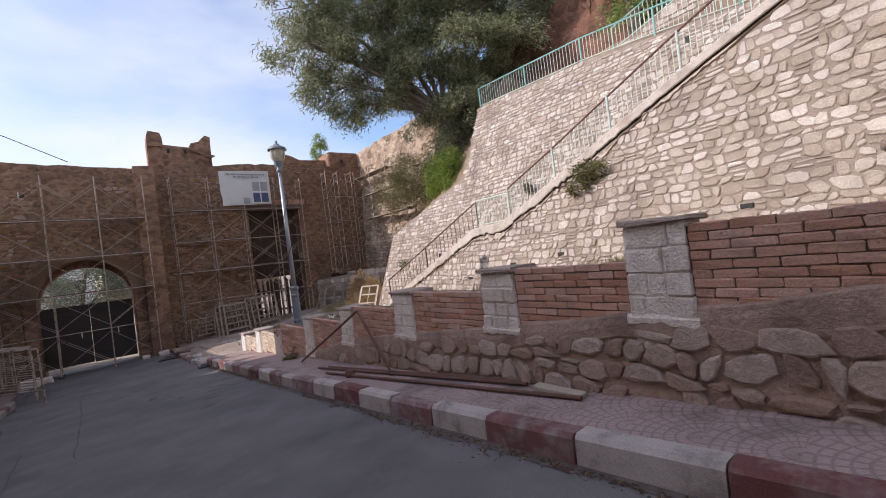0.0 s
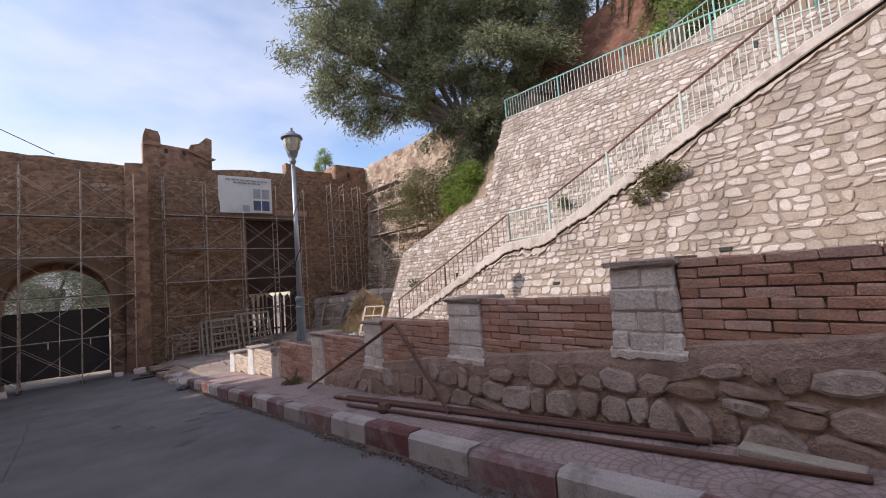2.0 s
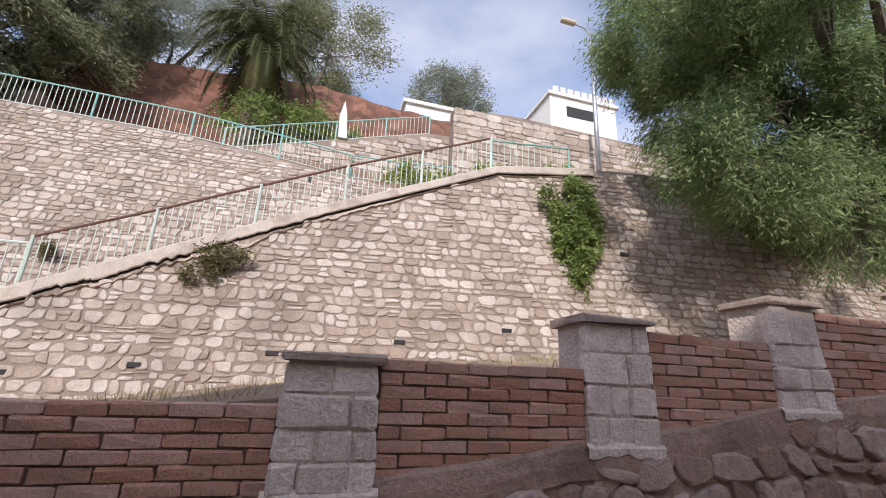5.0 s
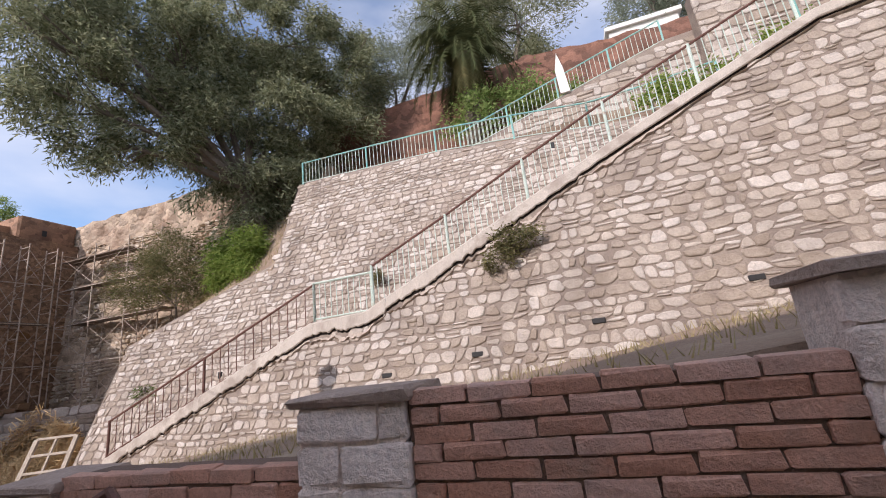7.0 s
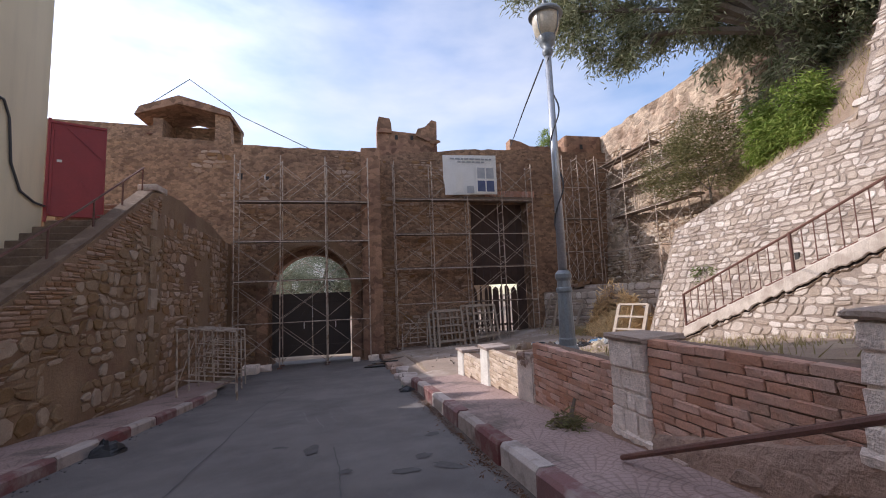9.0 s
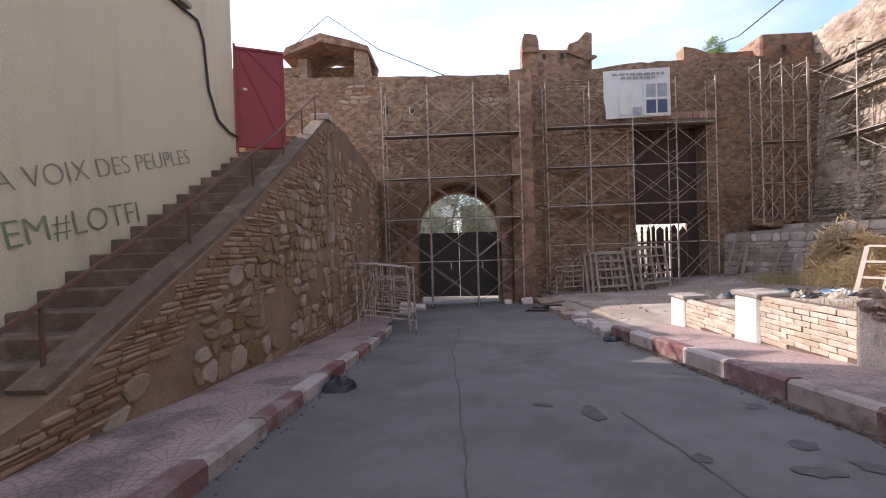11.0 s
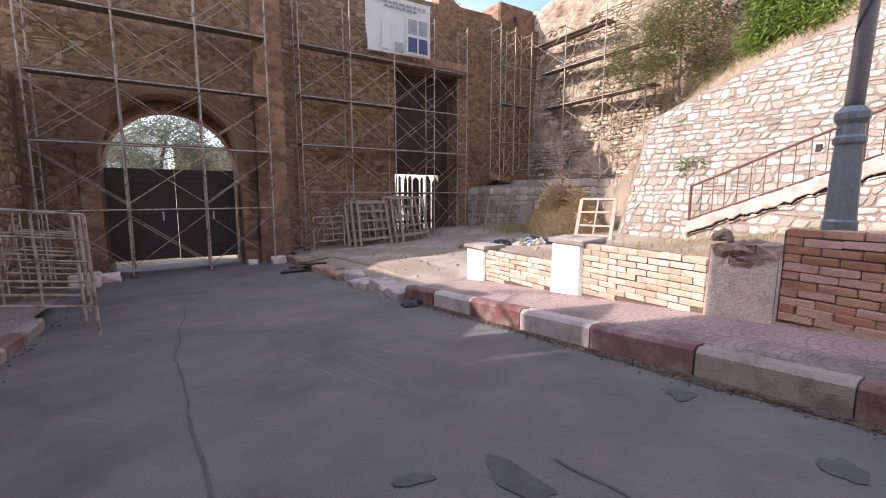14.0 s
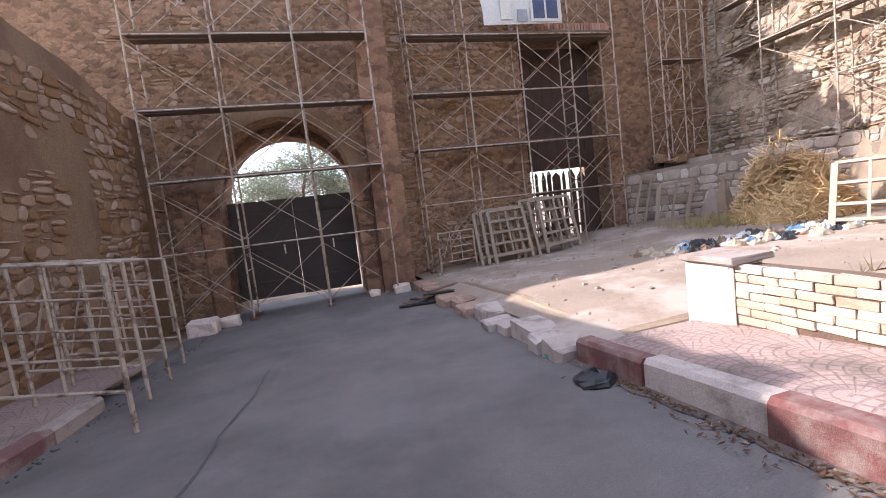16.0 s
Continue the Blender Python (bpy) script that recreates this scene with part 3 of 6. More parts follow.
while y < 23.0:
    l_ = rng.uniform(0.25, 0.7)
    g = Geo().box((2.2 + rng.uniform(-0.1, 0.08) - 0.02 * (y - 15.8), y, road_z(y) - 0.2), (2.62, y + l_ - 0.02, road_z(y, 2.3) + rng.uniform(0.1, 0.19)), 0.03, 0.02)
    part("edge_block", g, KERB_GREY if y < 18 else RENDERED, edge)
    y += l_

# ---- brick garden wall on its rubble base ----
bw = thing("wall_brick", (3.4, 6, kerb_z(6)), "low red brick wall stepping downhill on a rubble base, with limewashed stone piers", "wall", kind="structure")
for i, top in enumerate(PANEL_TOP):
    y0, y1 = PILLARS[i][1], PILLARS[i + 1][0]
    x0, x1 = wall_x(y0), wall_x(y1)
    core = Geo()
    for dx0, dx1, zt in ((0.012, 0.27, top - 0.02),):
        core.add([(x0 + dx0, y0, -3), (x0 + dx1, y0, -3), (x1 + dx1, y1, -3), (x1 + dx0, y1, -3), (x0 + dx0, y0, zt), (x0 + dx1, y0, zt), (x1 + dx1, y1, zt), (x1 + dx0, y1, zt)],
                 [(3, 2, 1, 0), (4, 5, 6, 7), (0, 1, 5, 4), (1, 2, 6, 5), (2, 3, 7, 6), (3, 0, 4, 7)])
    part("mortar_core", core, MORTAR, bw, "mortar core of the brick panel")
bricks_meshes = []
for k in range(6):
    g = Geo().box((-0.028, -0.117, -0.0305), (0.06, 0.117, 0.0305), 0.007, 0.006)
    ob = g.link("brick", BRICK)
    bricks_meshes.append(ob.data)
    bpy.data.objects.remove(ob)
half_meshes = []
for k in range(3):
    g = Geo().box((-0.028, -0.0565, -0.0305), (0.06, 0.0565, 0.0305), 0.007, 0.006)
    ob = g.link("brick", BRICK)
    half_meshes.append(ob.data)
    bpy.data.objects.remove(ob)
cand = []
rng = random.Random(11)
for i, top in enumerate(PANEL_TOP):
    y0, y1 = PILLARS[i][1] + 0.01, PILLARS[i + 1][0] - 0.01
    z, row = top - 0.034, 0
    count = round((y1 - y0) / 0.2405)
    pitch = (y1 - y0) / count
    while z > -1.3:
        if row % 2:
            cand += [(y0 + pitch * 0.25, z, True, pitch / 0.243), (y1 - pitch * 0.25, z, True, pitch / 0.243)]
        cand += [(y0 + pitch * (q + (1.0 if row % 2 else 0.5)), z, False, pitch / 0.243) for q in range(count - row % 2)]
        z -= 0.0685
        row += 1
keep = [(y, z, h, k) for y, z, h, k in cand if z > lerp_at(BRICK_FOOT, y) - 0.05 and z > kerb_z(y) + 0.03 and not (rng.random() < 0.008)]
keep.sort(key=lambda c: abs(c[0] - 4.5))
rest, tan = Geo(), Geo()
for n_, (y, z, h, k) in enumerate(keep):
    x = wall_x(y) + 0.024 + rng.uniform(-0.005, 0.005)
    zz = z + rng.uniform(-0.003, 0.003)
    me = rng.choice(half_meshes if h else bricks_meshes)
    if n_ < 300:
        piece("brick", me, bw, (x, y, zz), rng.uniform(-0.012, 0.012)).scale = (1, k, 1)
    else:
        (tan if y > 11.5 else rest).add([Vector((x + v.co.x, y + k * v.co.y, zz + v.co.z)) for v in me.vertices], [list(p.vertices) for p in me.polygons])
BRICK_J = surface("brick joined", (0.588, 0.318, 0.226), (0.462, 0.256, 0.188), 5, 0.92, 0.5, 75, island=0.22, stain=(0.378, 0.241, 0.179), stain_scale=6, stain_edge=(0.58, 0.72))
part("brick_rest", rest, BRICK_J, bw)["kind"] = "stuff"
# bricks of the sunny end take the colour with sunlight painted in
part("tan_bricks", tan, BRICK_SUNLIT, bw, "bricks coloured pale tan to look sunlit")["kind"] = "stuff"
# cement band between bricks and rubble, with a wavy lower edge
band = Geo()
ys = [-6 + 0.12 * i for i in range(146)]
prev = None
for y in ys:
    if y > 11.6:
        break
    zt = lerp_at(BRICK_FOOT, y) + 0.02 * noise.noise(Vector((y * 2, 0, 0)))
    zb = max(kerb_z(y) - 0.1, zt - 0.23 - 0.1 * noise.noise(Vector((y * 1.4, 5, 0))))
    x = wall_x(y)
    e = 0.012 * noise.noise(Vector((y * 6, 3, 0)))
    cur = [(x + 0.02, y, zt + 0.01), (x - 0.022 + e, y, zt - 0.03), (x - 0.04 - e, y, (zt + zb) / 2), (x - 0.035 + e, y, zb), (x + 0.06, y, zb - 0.03)]
    k = len(band.v)
    band.v += [Vector(c) for c in cur]
    if prev is not None:
        for q in range(4):
            band.f.append([prev + q, prev + q + 1, k + q + 1, k + q])
    prev = k
part("cement_band", band, RENDERED, bw, "grey-brown cement band under the bricks")
back = Geo()
prev = None
for y in ys:
    x = wall_x(y)
    k = len(back.v)
    back.v += [Vector((x + 0.0, y, lerp_at(BRICK_FOOT, y) - 0.05)), Vector((x - 0.07, y, kerb_z(y) - 0.15))]
    if prev is not None:
        back.f.append([prev, prev + 1, k + 1, k])
    prev = k
part("base_mortar", back, RENDERED, bw)


def base_field(u, v, w):
    t = max(0.0, lerp_at(BRICK_FOOT, u) - 0.1 - v)
    return Vector((wall_x(u) - 0.02 - 0.1 * t - w, u, v))


items = [it for it in stones(base_field, -6, 11.0, -1.2, 2.2, 0.24, 0.21, lambda u, v: kerb_z(u) - 0.02 < v < lerp_at(BRICK_FOOT, u) - 0.17, 0.02, 0.034, 1.0, 7, (0.1, 0.4), 0.8)]
lay(items, bw, RUBBLE, RUBBLE, lambda u, v: abs(u - 4), 260, "rubble_stone")
# piers
for i, (y0, y1, top, bot) in enumerate(PILLARS):
    x = wall_x((y0 + y1) / 2)
    p = thing("stone_pier", (x + 0.15, (y0 + y1) / 2, kerb_z(y0)), "", "", "", "")
    lime = WHITEWASH if i >= 9 else LIME
    label = "pier of limewashed stone blocks with a thin concrete cap" if i < 8 else ("whitewashed end pier of the brick wall with dark smudges" if i > 8 else "pier of peeling limewashed cement, crumbling at the top")
    tagged(p, label, "pier", "piers of the brick wall")
    part("core", Geo().box((x - 0.02, y0 + 0.01, -3), (x + 0.32, y1 - 0.01, top - 0.035)), RENDERED if i == 8 else lime, p)
    rng = random.Random(i + 30)
    if i < 8:
        rows = [0.0]
        while rows[-1] < 0.8:
            rows.append(rows[-1] + rng.uniform(0.19, 0.28))
        rows[-1] = 1.0
        mid, half = (y0 + y1) / 2, (y1 - y0) / 2
        for r, (fa, fb) in enumerate(zip(rows, rows[1:])):
            za, zb = bot + fa * (top - 0.04 - bot), bot + fb * (top - 0.04 - bot)
            wide = 1.1 - 0.1 * (fa + fb) / 2
            spots = [0.0, rng.uniform(0.25, 0.7), 1.0] if r > 1 or rng.random() < 0.35 else [0.0, rng.uniform(0.2, 0.4), rng.uniform(0.55, 0.75), 1.0]
            for a, b in zip(spots, spots[1:]):
                ya, yb = mid + wide * half * (2 * a - 1), mid + wide * half * (2 * b - 1)
                part("stone_block", Geo().box((x - 0.038 + rng.uniform(-0.012, 0.01), ya + 0.004, za + 0.003), (x + 0.06, yb - 0.004, zb - 0.004), 0.013, 0.009), lime, p)
        skirt, prev = Geo(), None
        for q in range(17):
            yy = mid + 1.16 * half * (q / 8 - 1)
            zz = bot - 0.045 + 0.05 * noise.noise(Vector((yy * 9, i, 0)))
            k = len(skirt.v)
            skirt.v += [Vector((x - 0.03, yy, bot + 0.03)), Vector((x - 0.052 - 0.008 * noise.noise(Vector((yy * 14, i, 3))), yy, bot)), Vector((x - 0.046, yy, zz)), Vector((x + 0.02, yy, zz - 0.01))]
            if prev is not None:
                skirt.f += [[prev + w, prev + w + 1, k + w + 1, k + w] for w in range(3)]
            prev = k
        part("lime_skirt", skirt, lime, p, "smeared edge of limewash")
    else:
        part("render_face", Geo().box((x - 0.03, y0, bot - 0.05), (x + 0.05, y1, top - 0.045), 0.02, 0.012), LIME if i == 8 else WHITEWASH, p)
    if i > 8:
        part("cap", Geo().box((x - 0.06, y0 - 0.04, top - 0.04), (x + 0.40, y1 + 0.04, top + 0.015), 0.012, 0.01), KERB_GREY, p, "flat grey concrete cap")
    if i == 8:
        for q in range(9):
            yy, zz = rng.uniform(y0, y1 - 0.15), top - 0.05 - rng.uniform(0, 0.16)
            part("loose_stone", Geo().box((x - 0.05, yy, zz), (x + 0.2, yy + rng.uniform(0.12, 0.24), zz + rng.uniform(0.07, 0.13)), 0.025, 0.02), RUBBLE, p)
    if i < 8:
        part("cap", Geo().box((x - 0.07, y0 - 0.035, top - 0.04), (x + 0.36, y1 + 0.035, top + 0.012), 0.012, 0.01), CAP, p, "weathered concrete cap")

# ---- retaining walls ----
def low_plane(y, z):
    return 8.07 + 0.13 * (y - 2.77) + 0.28 * (z - 1.9)


def up_plane(y, z):
    return 10.4 + 0.4 * (z - 1.05)


RAIL_FOOT = [(-12.0, 5.86), (-2.2, 5.79), (-0.12, 5.57), (3.06, 4.25), (4.64, 3.53), (6.27, 2.77), (7.92, 2.04), (9.25, 2.0), (14.85, -0.3), (16, -0.8)]


def rail_z(y):
    return lerp_at(RAIL_FOOT, y)


def crack_z(y):
    """Height of the break under the stair edge: nearly straight high up, jagged further down."""
    rag = max(0.0, min(1.0, (y - 2.5) / 2.5))
    step = math.floor(y / 0.34 + 0.6 * noise.noise(Vector((y * 1.3, 4, 0))))
    jag = 0.11 * noise.noise(Vector((step * 5.3, 2, 0))) + 0.07 * noise.noise(Vector((y * 7, 9, 0))) + 0.025 * noise.noise(Vector((y * 19, 9, 0)))
    return rail_z(y) - 0.2 + 0.015 * noise.noise(Vector((y * 1.5, 6, 0))) + rag * (jag - 0.05)


def crack_w(y):
    """How wide the break gapes."""
    if y < 3.2:
        return 0.055 + 0.018 * noise.noise(Vector((y * 3, 1, 4)))
    wild = max(0.0, noise.noise(Vector((y * 2.3, 1, 4))) + 0.3) * 0.15 + max(0.0, noise.noise(Vector((y * 9, 7, 4)))) * 0.05
    return 0.04 + wild * (1.0 if y < 9.2 else 0.4)


rw = thing("wall_retaining_lower", (8.5, 4, 0), "battered retaining wall of pale rubble stone in cement", "wall", kind="structure")
ys = [-14 + 0.2 * i for i in range(144)]
g = Geo()
prev = None
for y in ys:
    zt = crack_z(y) - 0.04 if y > -2.4 else 5.84 + 0.05 * noise.noise(Vector((y, 0, 0)))
    zs = [-1.6 + (zt + 1.6) * q / 6 for q in range(7)]
    k = len(g.v)
    g.v += [Vector((low_plane(y, z), y, z)) for z in zs] + [Vector((9.4, y, zt))]
    if prev is not None:
        g.f += [[prev + q, prev + q + 1, k + q + 1, k + q] for q in range(7)]
    prev = k
part("wall_mortar", g, STONE_MORTAR, rw)


def low_field(u, v, w):
    return Vector((low_plane(u, v) - 0.96 * w, u, v + 0.27 * w))


items = list(stones(low_field, -9, 14.4, -0.9, 5.8, 0.225, 0.158, lambda u, v: v < (crack_z(u) - 0.1 if u > -2.4 else 5.75) and v > lerp_at(BANK, u) - 0.1, 0.024, 0.024, 0.9, 3, (0.08, 0.38), 0.4))
lay(items, rw, STONE, STONE_J, lambda u, v: (u - 4.5) ** 2 + (v - 1.5) ** 2, 300)
for (y, z) in ((0.1, 1.85), (1.95, 1.55), (3.9, 1.28), (5.75, 1.02), (7.4, 0.85), (-2.6, 3.6), (-3.3, 1.9), (9.3, 0.5)):
    x = low_plane(y, z) - 0.045
    h = part("weep_hole", Geo().box((x, y - 0.09, z - 0.035), (x + 0.08, y + 0.09, z + 0.04), 0.008), BLACK, rw, "small dark weep hole")
# concrete string course under the rail, broken along its lower edge
g, gap, lip = Geo(), Geo(), Geo()
prev = None
for i in range(0, 575):
    y = -2.4 + 0.03 * i
    zt, zc, w_ = rail_z(y), crack_z(y), crack_w(y)
    fx = low_plane(y, zc) - 0.062
    out = 0.010 * noise.noise(Vector((y * 6, 0, 0)))
    k = len(g.v)
    g.v += [Vector((fx + 0.1, y, zc + 0.012)), Vector((fx + 0.012 + out, y, zc)), Vector((fx + out, y, zc + 0.02)), Vector((fx + 0.035, y, zt - 0.025)), Vector((fx + 0.06, y, zt)), Vector((9.3, y, zt))]
    # flat sheet behind the break, its dark colour replacing the depth's shade
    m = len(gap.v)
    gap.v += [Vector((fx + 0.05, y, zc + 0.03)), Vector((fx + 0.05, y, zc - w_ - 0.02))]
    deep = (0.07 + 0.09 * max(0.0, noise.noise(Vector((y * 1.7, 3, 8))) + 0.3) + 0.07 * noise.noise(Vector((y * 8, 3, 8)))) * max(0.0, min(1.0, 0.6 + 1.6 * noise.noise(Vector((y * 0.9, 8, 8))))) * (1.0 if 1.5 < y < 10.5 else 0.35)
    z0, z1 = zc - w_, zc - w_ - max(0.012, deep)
    e = 0.014 * noise.noise(Vector((y * 5, 5, 5)))
    n = len(lip.v)
    lip.v += [Vector((fx + 0.052, y, z0 + 0.004)), Vector((fx + 0.006 + e, y, z0 - 0.012)), Vector((low_plane(y, z1) - 0.05 + e, y, z1 + 0.015)), Vector((low_plane(y, z1) + 0.0, y, z1 - 0.01))]
    if prev is not None:
        g.f += [[prev[0] + q, prev[0] + q + 1, k + q + 1, k + q] for q in range(5)]
        gap.f.append([prev[1], prev[1] + 1, m + 1, m])
        lip.f += [[prev[2] + q, prev[2] + q + 1, n + q + 1, n + q] for q in range(3)]
    prev = (k, m, n)
part("stair_string", g, CONCRETE, rw, "broken pale concrete edge of the stairs")
part("crack", gap, CRACK_SHADE, rw, "near-black strip painted as the shade inside the crack below the stair edge")
part("broken_plaster", lip, PLASTER_PINK, rw, "broken pink plaster along the crack")

uw = thing("wall_retaining_upper", (12, 6, 2), "tall battered upper retaining wall of rubble stone", "wall", kind="structure")
UP_TOP = [(-12, 6.2), (0, 6.25), (3.3, 6.6), (7.7, 7.15), (12.3, 7.3), (12.42, 4.3), (14.75, 3.42), (17.2, 2.4), (17.3, 2.3)]
g = Geo()
prev = None
for y in [-12 + 0.3 * i for i in range(81)] + [12.31, 12.42] + [12.6 + 0.3 * i for i in range(16)]:
    zt = lerp_at(UP_TOP, y) + 0.04 * noise.noise(Vector((y * 2, 0, 0)))
    zs = [-1.5 + (zt + 1.5) * q / 6 for q in range(7)]
    k = len(g.v)
    g.v += [Vector((up_plane(y, z), y, z)) for z in zs] + [Vector((max(13.3, up_plane(y, zt) + 0.3) if y < 12.4 else up_plane(y, zt) + 0.6, y, zt))]
    if prev is not None:
        g.f += [[prev + q, prev + q + 1, k + q + 1, k + q] for q in range(7)]
    prev = k
g.add([(up_plane(17.1, -1.5), 17.1, -1.5), (up_plane(17.1, 2.35), 17.1, 2.35), (12.6, 17.6, 2.35), (12.6, 17.6, -1.5)], [(0, 1, 2, 3)])
g.add([(up_plane(12.35, 3.5), 12.36, 3.5), (up_plane(12.35, 7.3), 12.36, 7.3), (14.5, 12.36, 7.3), (14.5, 12.36, 3.5)], [(0, 1, 2, 3)])
part("wall_mortar", g, STONE_MORTAR, uw)


def up_field(u, v, w):
    return Vector((up_plane(u, v) - 0.93 * w, u, v + 0.37 * w))


def up_floor(y):
    return rail_z(y) - 0.3


items = list(stones(up_field, -6, 17.05, -0.8, 7.3, 0.22, 0.155, lambda u, v: up_floor(u) < v < lerp_at(UP_TOP, u) - 0.08, 0.024, 0.025, 0.9, 5, (0.08, 0.38), 0.4))
lay(items, uw, STONE, STONE_J, lambda u, v: (u - 8) ** 2 + (v - 4) ** 2, 300)
for (y, z) in ((13.1, 1.25), (10.6, 2.0), (8.4, 2.6), (7.5, 2.75), (4.0, 6.2)):
    x = up_plane(y, z) - 0.045
    part("weep_hole", Geo().box((x, y - 0.05, z - 0.09), (x + 0.08, y + 0.05, z + 0.09), 0.008), BLACK, uw, "small dark weep hole")

# ---- right stairs ----
st = thing("stairs_right", (9.6, 8, 0), "pale concrete stairs climbing between the retaining walls", "stairs", kind="structure")
for (ya, za, yb, zb) in ((14.85, -0.45, 9.25, 1.92), (7.92, 1.92, -0.12, 5.45)):
    n_ = round((zb - za) / 0.177)
    for i in range(n_):
        y0, y1 = ya + (yb - ya) * i / n_, ya + (yb - ya) * (i + 1) / n_
        z1 = za + (zb - za) * (i + 1) / n_
        part("step", Geo().box((8.95, y1 - 0.02, za - 0.6), (10.35 + 0.4 * (z1 - 1), y0, z1), 0.015), CONCRETE, st)
part("landing", Geo().box((8.95, 7.9, 0.5), (10.9, 9.3, 1.92)), CONCRETE, st)
part("landing", Geo().box((8.95, -6.5, 3.5), (12.3, -0.1, 5.45)), CONCRETE, st)


def railing(name, pts, x_of, high, mat_rail, mat_bar, label, posts=True, gap=0.125, post_mat=None, zbase=0.03):
    """pts: (y, z) of the foot at each bend."""
    y0, z0 = pts[0]
    r = thing(name, (x_of(y0), y0, z0), label, "railing")
    for (ya, za), (yb, zb) in zip(pts, pts[1:]):
        A, B = Vector((x_of(ya), ya, za)), Vector((x_of(yb), yb, zb))
        part("top_rail", Geo().tube(A + Vector((0, 0, high)), B + Vector((0, 0, high)), 0.024), mat_rail, r)
        part("bottom_rail", Geo().tube(A + Vector((0, 0, zbase + 0.03)), B + Vector((0, 0, zbase + 0.03)), 0.018), mat_bar, r)
        n_ = max(2, round((B - A).length / gap))
        for i in range(1, n_):
            p = A.lerp(B, i / n_)
            part("baluster", Geo().tube(p + Vector((0, 0, zbase + 0.03)), p + Vector((0, 0, high)), 0.0095, n=4), mat_bar, r)
    for y_, z_ in pts:
        p = Vector((x_of(y_), y_, z_ - 0.04))
        part("post", Geo().tube(p, p + Vector((0, 0, high + 0.06)), 0.03, n=8), post_mat or mat_rail, r)
    return r


railing("stair_railing", [(14.85, -0.3), (12.1, 0.82), (9.25, 2.0)], lambda y: 9.04, 0.8, RUST, RUST, "rusty brown iron railing of the lower stair flight", gap=0.24)
railing("stair_railing", [(9.25, 2.02), (7.92, 2.04)], lambda y: 9.04, 0.8, PALE_GREEN, PALE_GREEN, "faded pale green iron railing on the stair landing", gap=0.13)
railing("stair_railing", [(7.9, 2.06), (6.25, 2.78), (4.64, 3.53), (3.06, 4.25), (1.5, 4.9), (-0.12, 5.57)], lambda y: 9.04, 0.9, RUST, PALE_GREEN, "faded green stair railing with a rust-brown handrail", gap=0.125, post_mat=PALE_GREEN)
railing("stair_railing", [(-0.14, 5.6), (-2.2, 5.79)], lambda y: 9.04, 0.82, TEAL, PALE_GREEN, "faded green railing on the top landing", gap=0.16)
railing("terrace_railing", [(12.25, 7.3), (9.8, 7.24), (7.4, 7.17), (5.0, 6.95), (2.9, 6.7)], lambda y: 13.0, 0.8, TEAL, PALE_GREEN, "turquoise iron railing along the upper terrace", gap=0.13)
railing("terrace_railing", [(2.9, 6.7), (1.3, 6.75), (-0.4, 6.9)], lambda y: 13.0, 0.8, TEAL, PALE_GREEN, "faded turquoise railing at the end of the terrace", gap=0.13)
# upper flight with its wall
fl = thing("wall_upper_flight", (14.3, 3, 7), "rubble parapet wall below the topmost stair flight", "wall", kind="structure")
part("wall_mortar", Geo().prism([(7.2, 6.8), (7.2, 7.5), (0.2, 9.55), (-0.6, 9.6), (-0.6, 6.5)], "x", 14.2, 14.7), STONE_MORTAR, fl)
items = list(stones(lambda u, v, w: Vector((14.2 - w, u, v)), -0.6, 7.2, 6.6, 9.6, 0.36, 0.22, lambda u, v: v < min(9.5, 7.45 + (7.2 - u) * 0.293) - 0.05, 0.02, 0.03, 0.6, 8))
lay(items, fl, STONE, STONE_J, lambda u, v: 0, 60)
railing("terrace_railing", [(6.9, 7.6), (5.2, 8.1), (3.5, 8.6), (1.8, 9.1), (0.2, 9.56)], lambda y: 14.3, 0.78, TEAL, PALE_GREEN, "turquoise railing of the topmost stair flight", gap=0.15)
single("white_marker_slab", Geo().prism([(3.12, 8.7), (3.42, 8.7), (3.45, 9.55), (3.32, 10.15), (3.2, 9.6)], "x", 14.12, 14.2), WHITE_PLASTER, "white pointed slab standing beside the upper stairs", "slab", at=(14.15, 3.3, 8.7))
tw = thing("wall_top_terrace", (13.6, -6, 8), "weathered stone wall of the topmost terrace", "wall", kind="structure")
part("wall_mortar", Geo().prism([(-0.5, 6), (-0.5, 10.35), (-3, 10.55), (-14, 10.4), (-14, 6)], "x", 13.5, 14.0), STONE_MORTAR, tw)
items = list(stones(lambda u, v, w: Vector((13.5 - w, u, v)), -13, -0.5, 6.0, 10.4, 0.45, 0.26, lambda u, v: True, 0.02, 0.03, 0.6, 12))
lay(items, tw, STONE, STONE_J, lambda u, v: -u, 80)
part("slope", Geo().prism([(8.8, 5.82), (13.5, 8.4), (13.5, 5)], "y", -14, -2.5), EARTH, tw, "earth slope below the top wall")
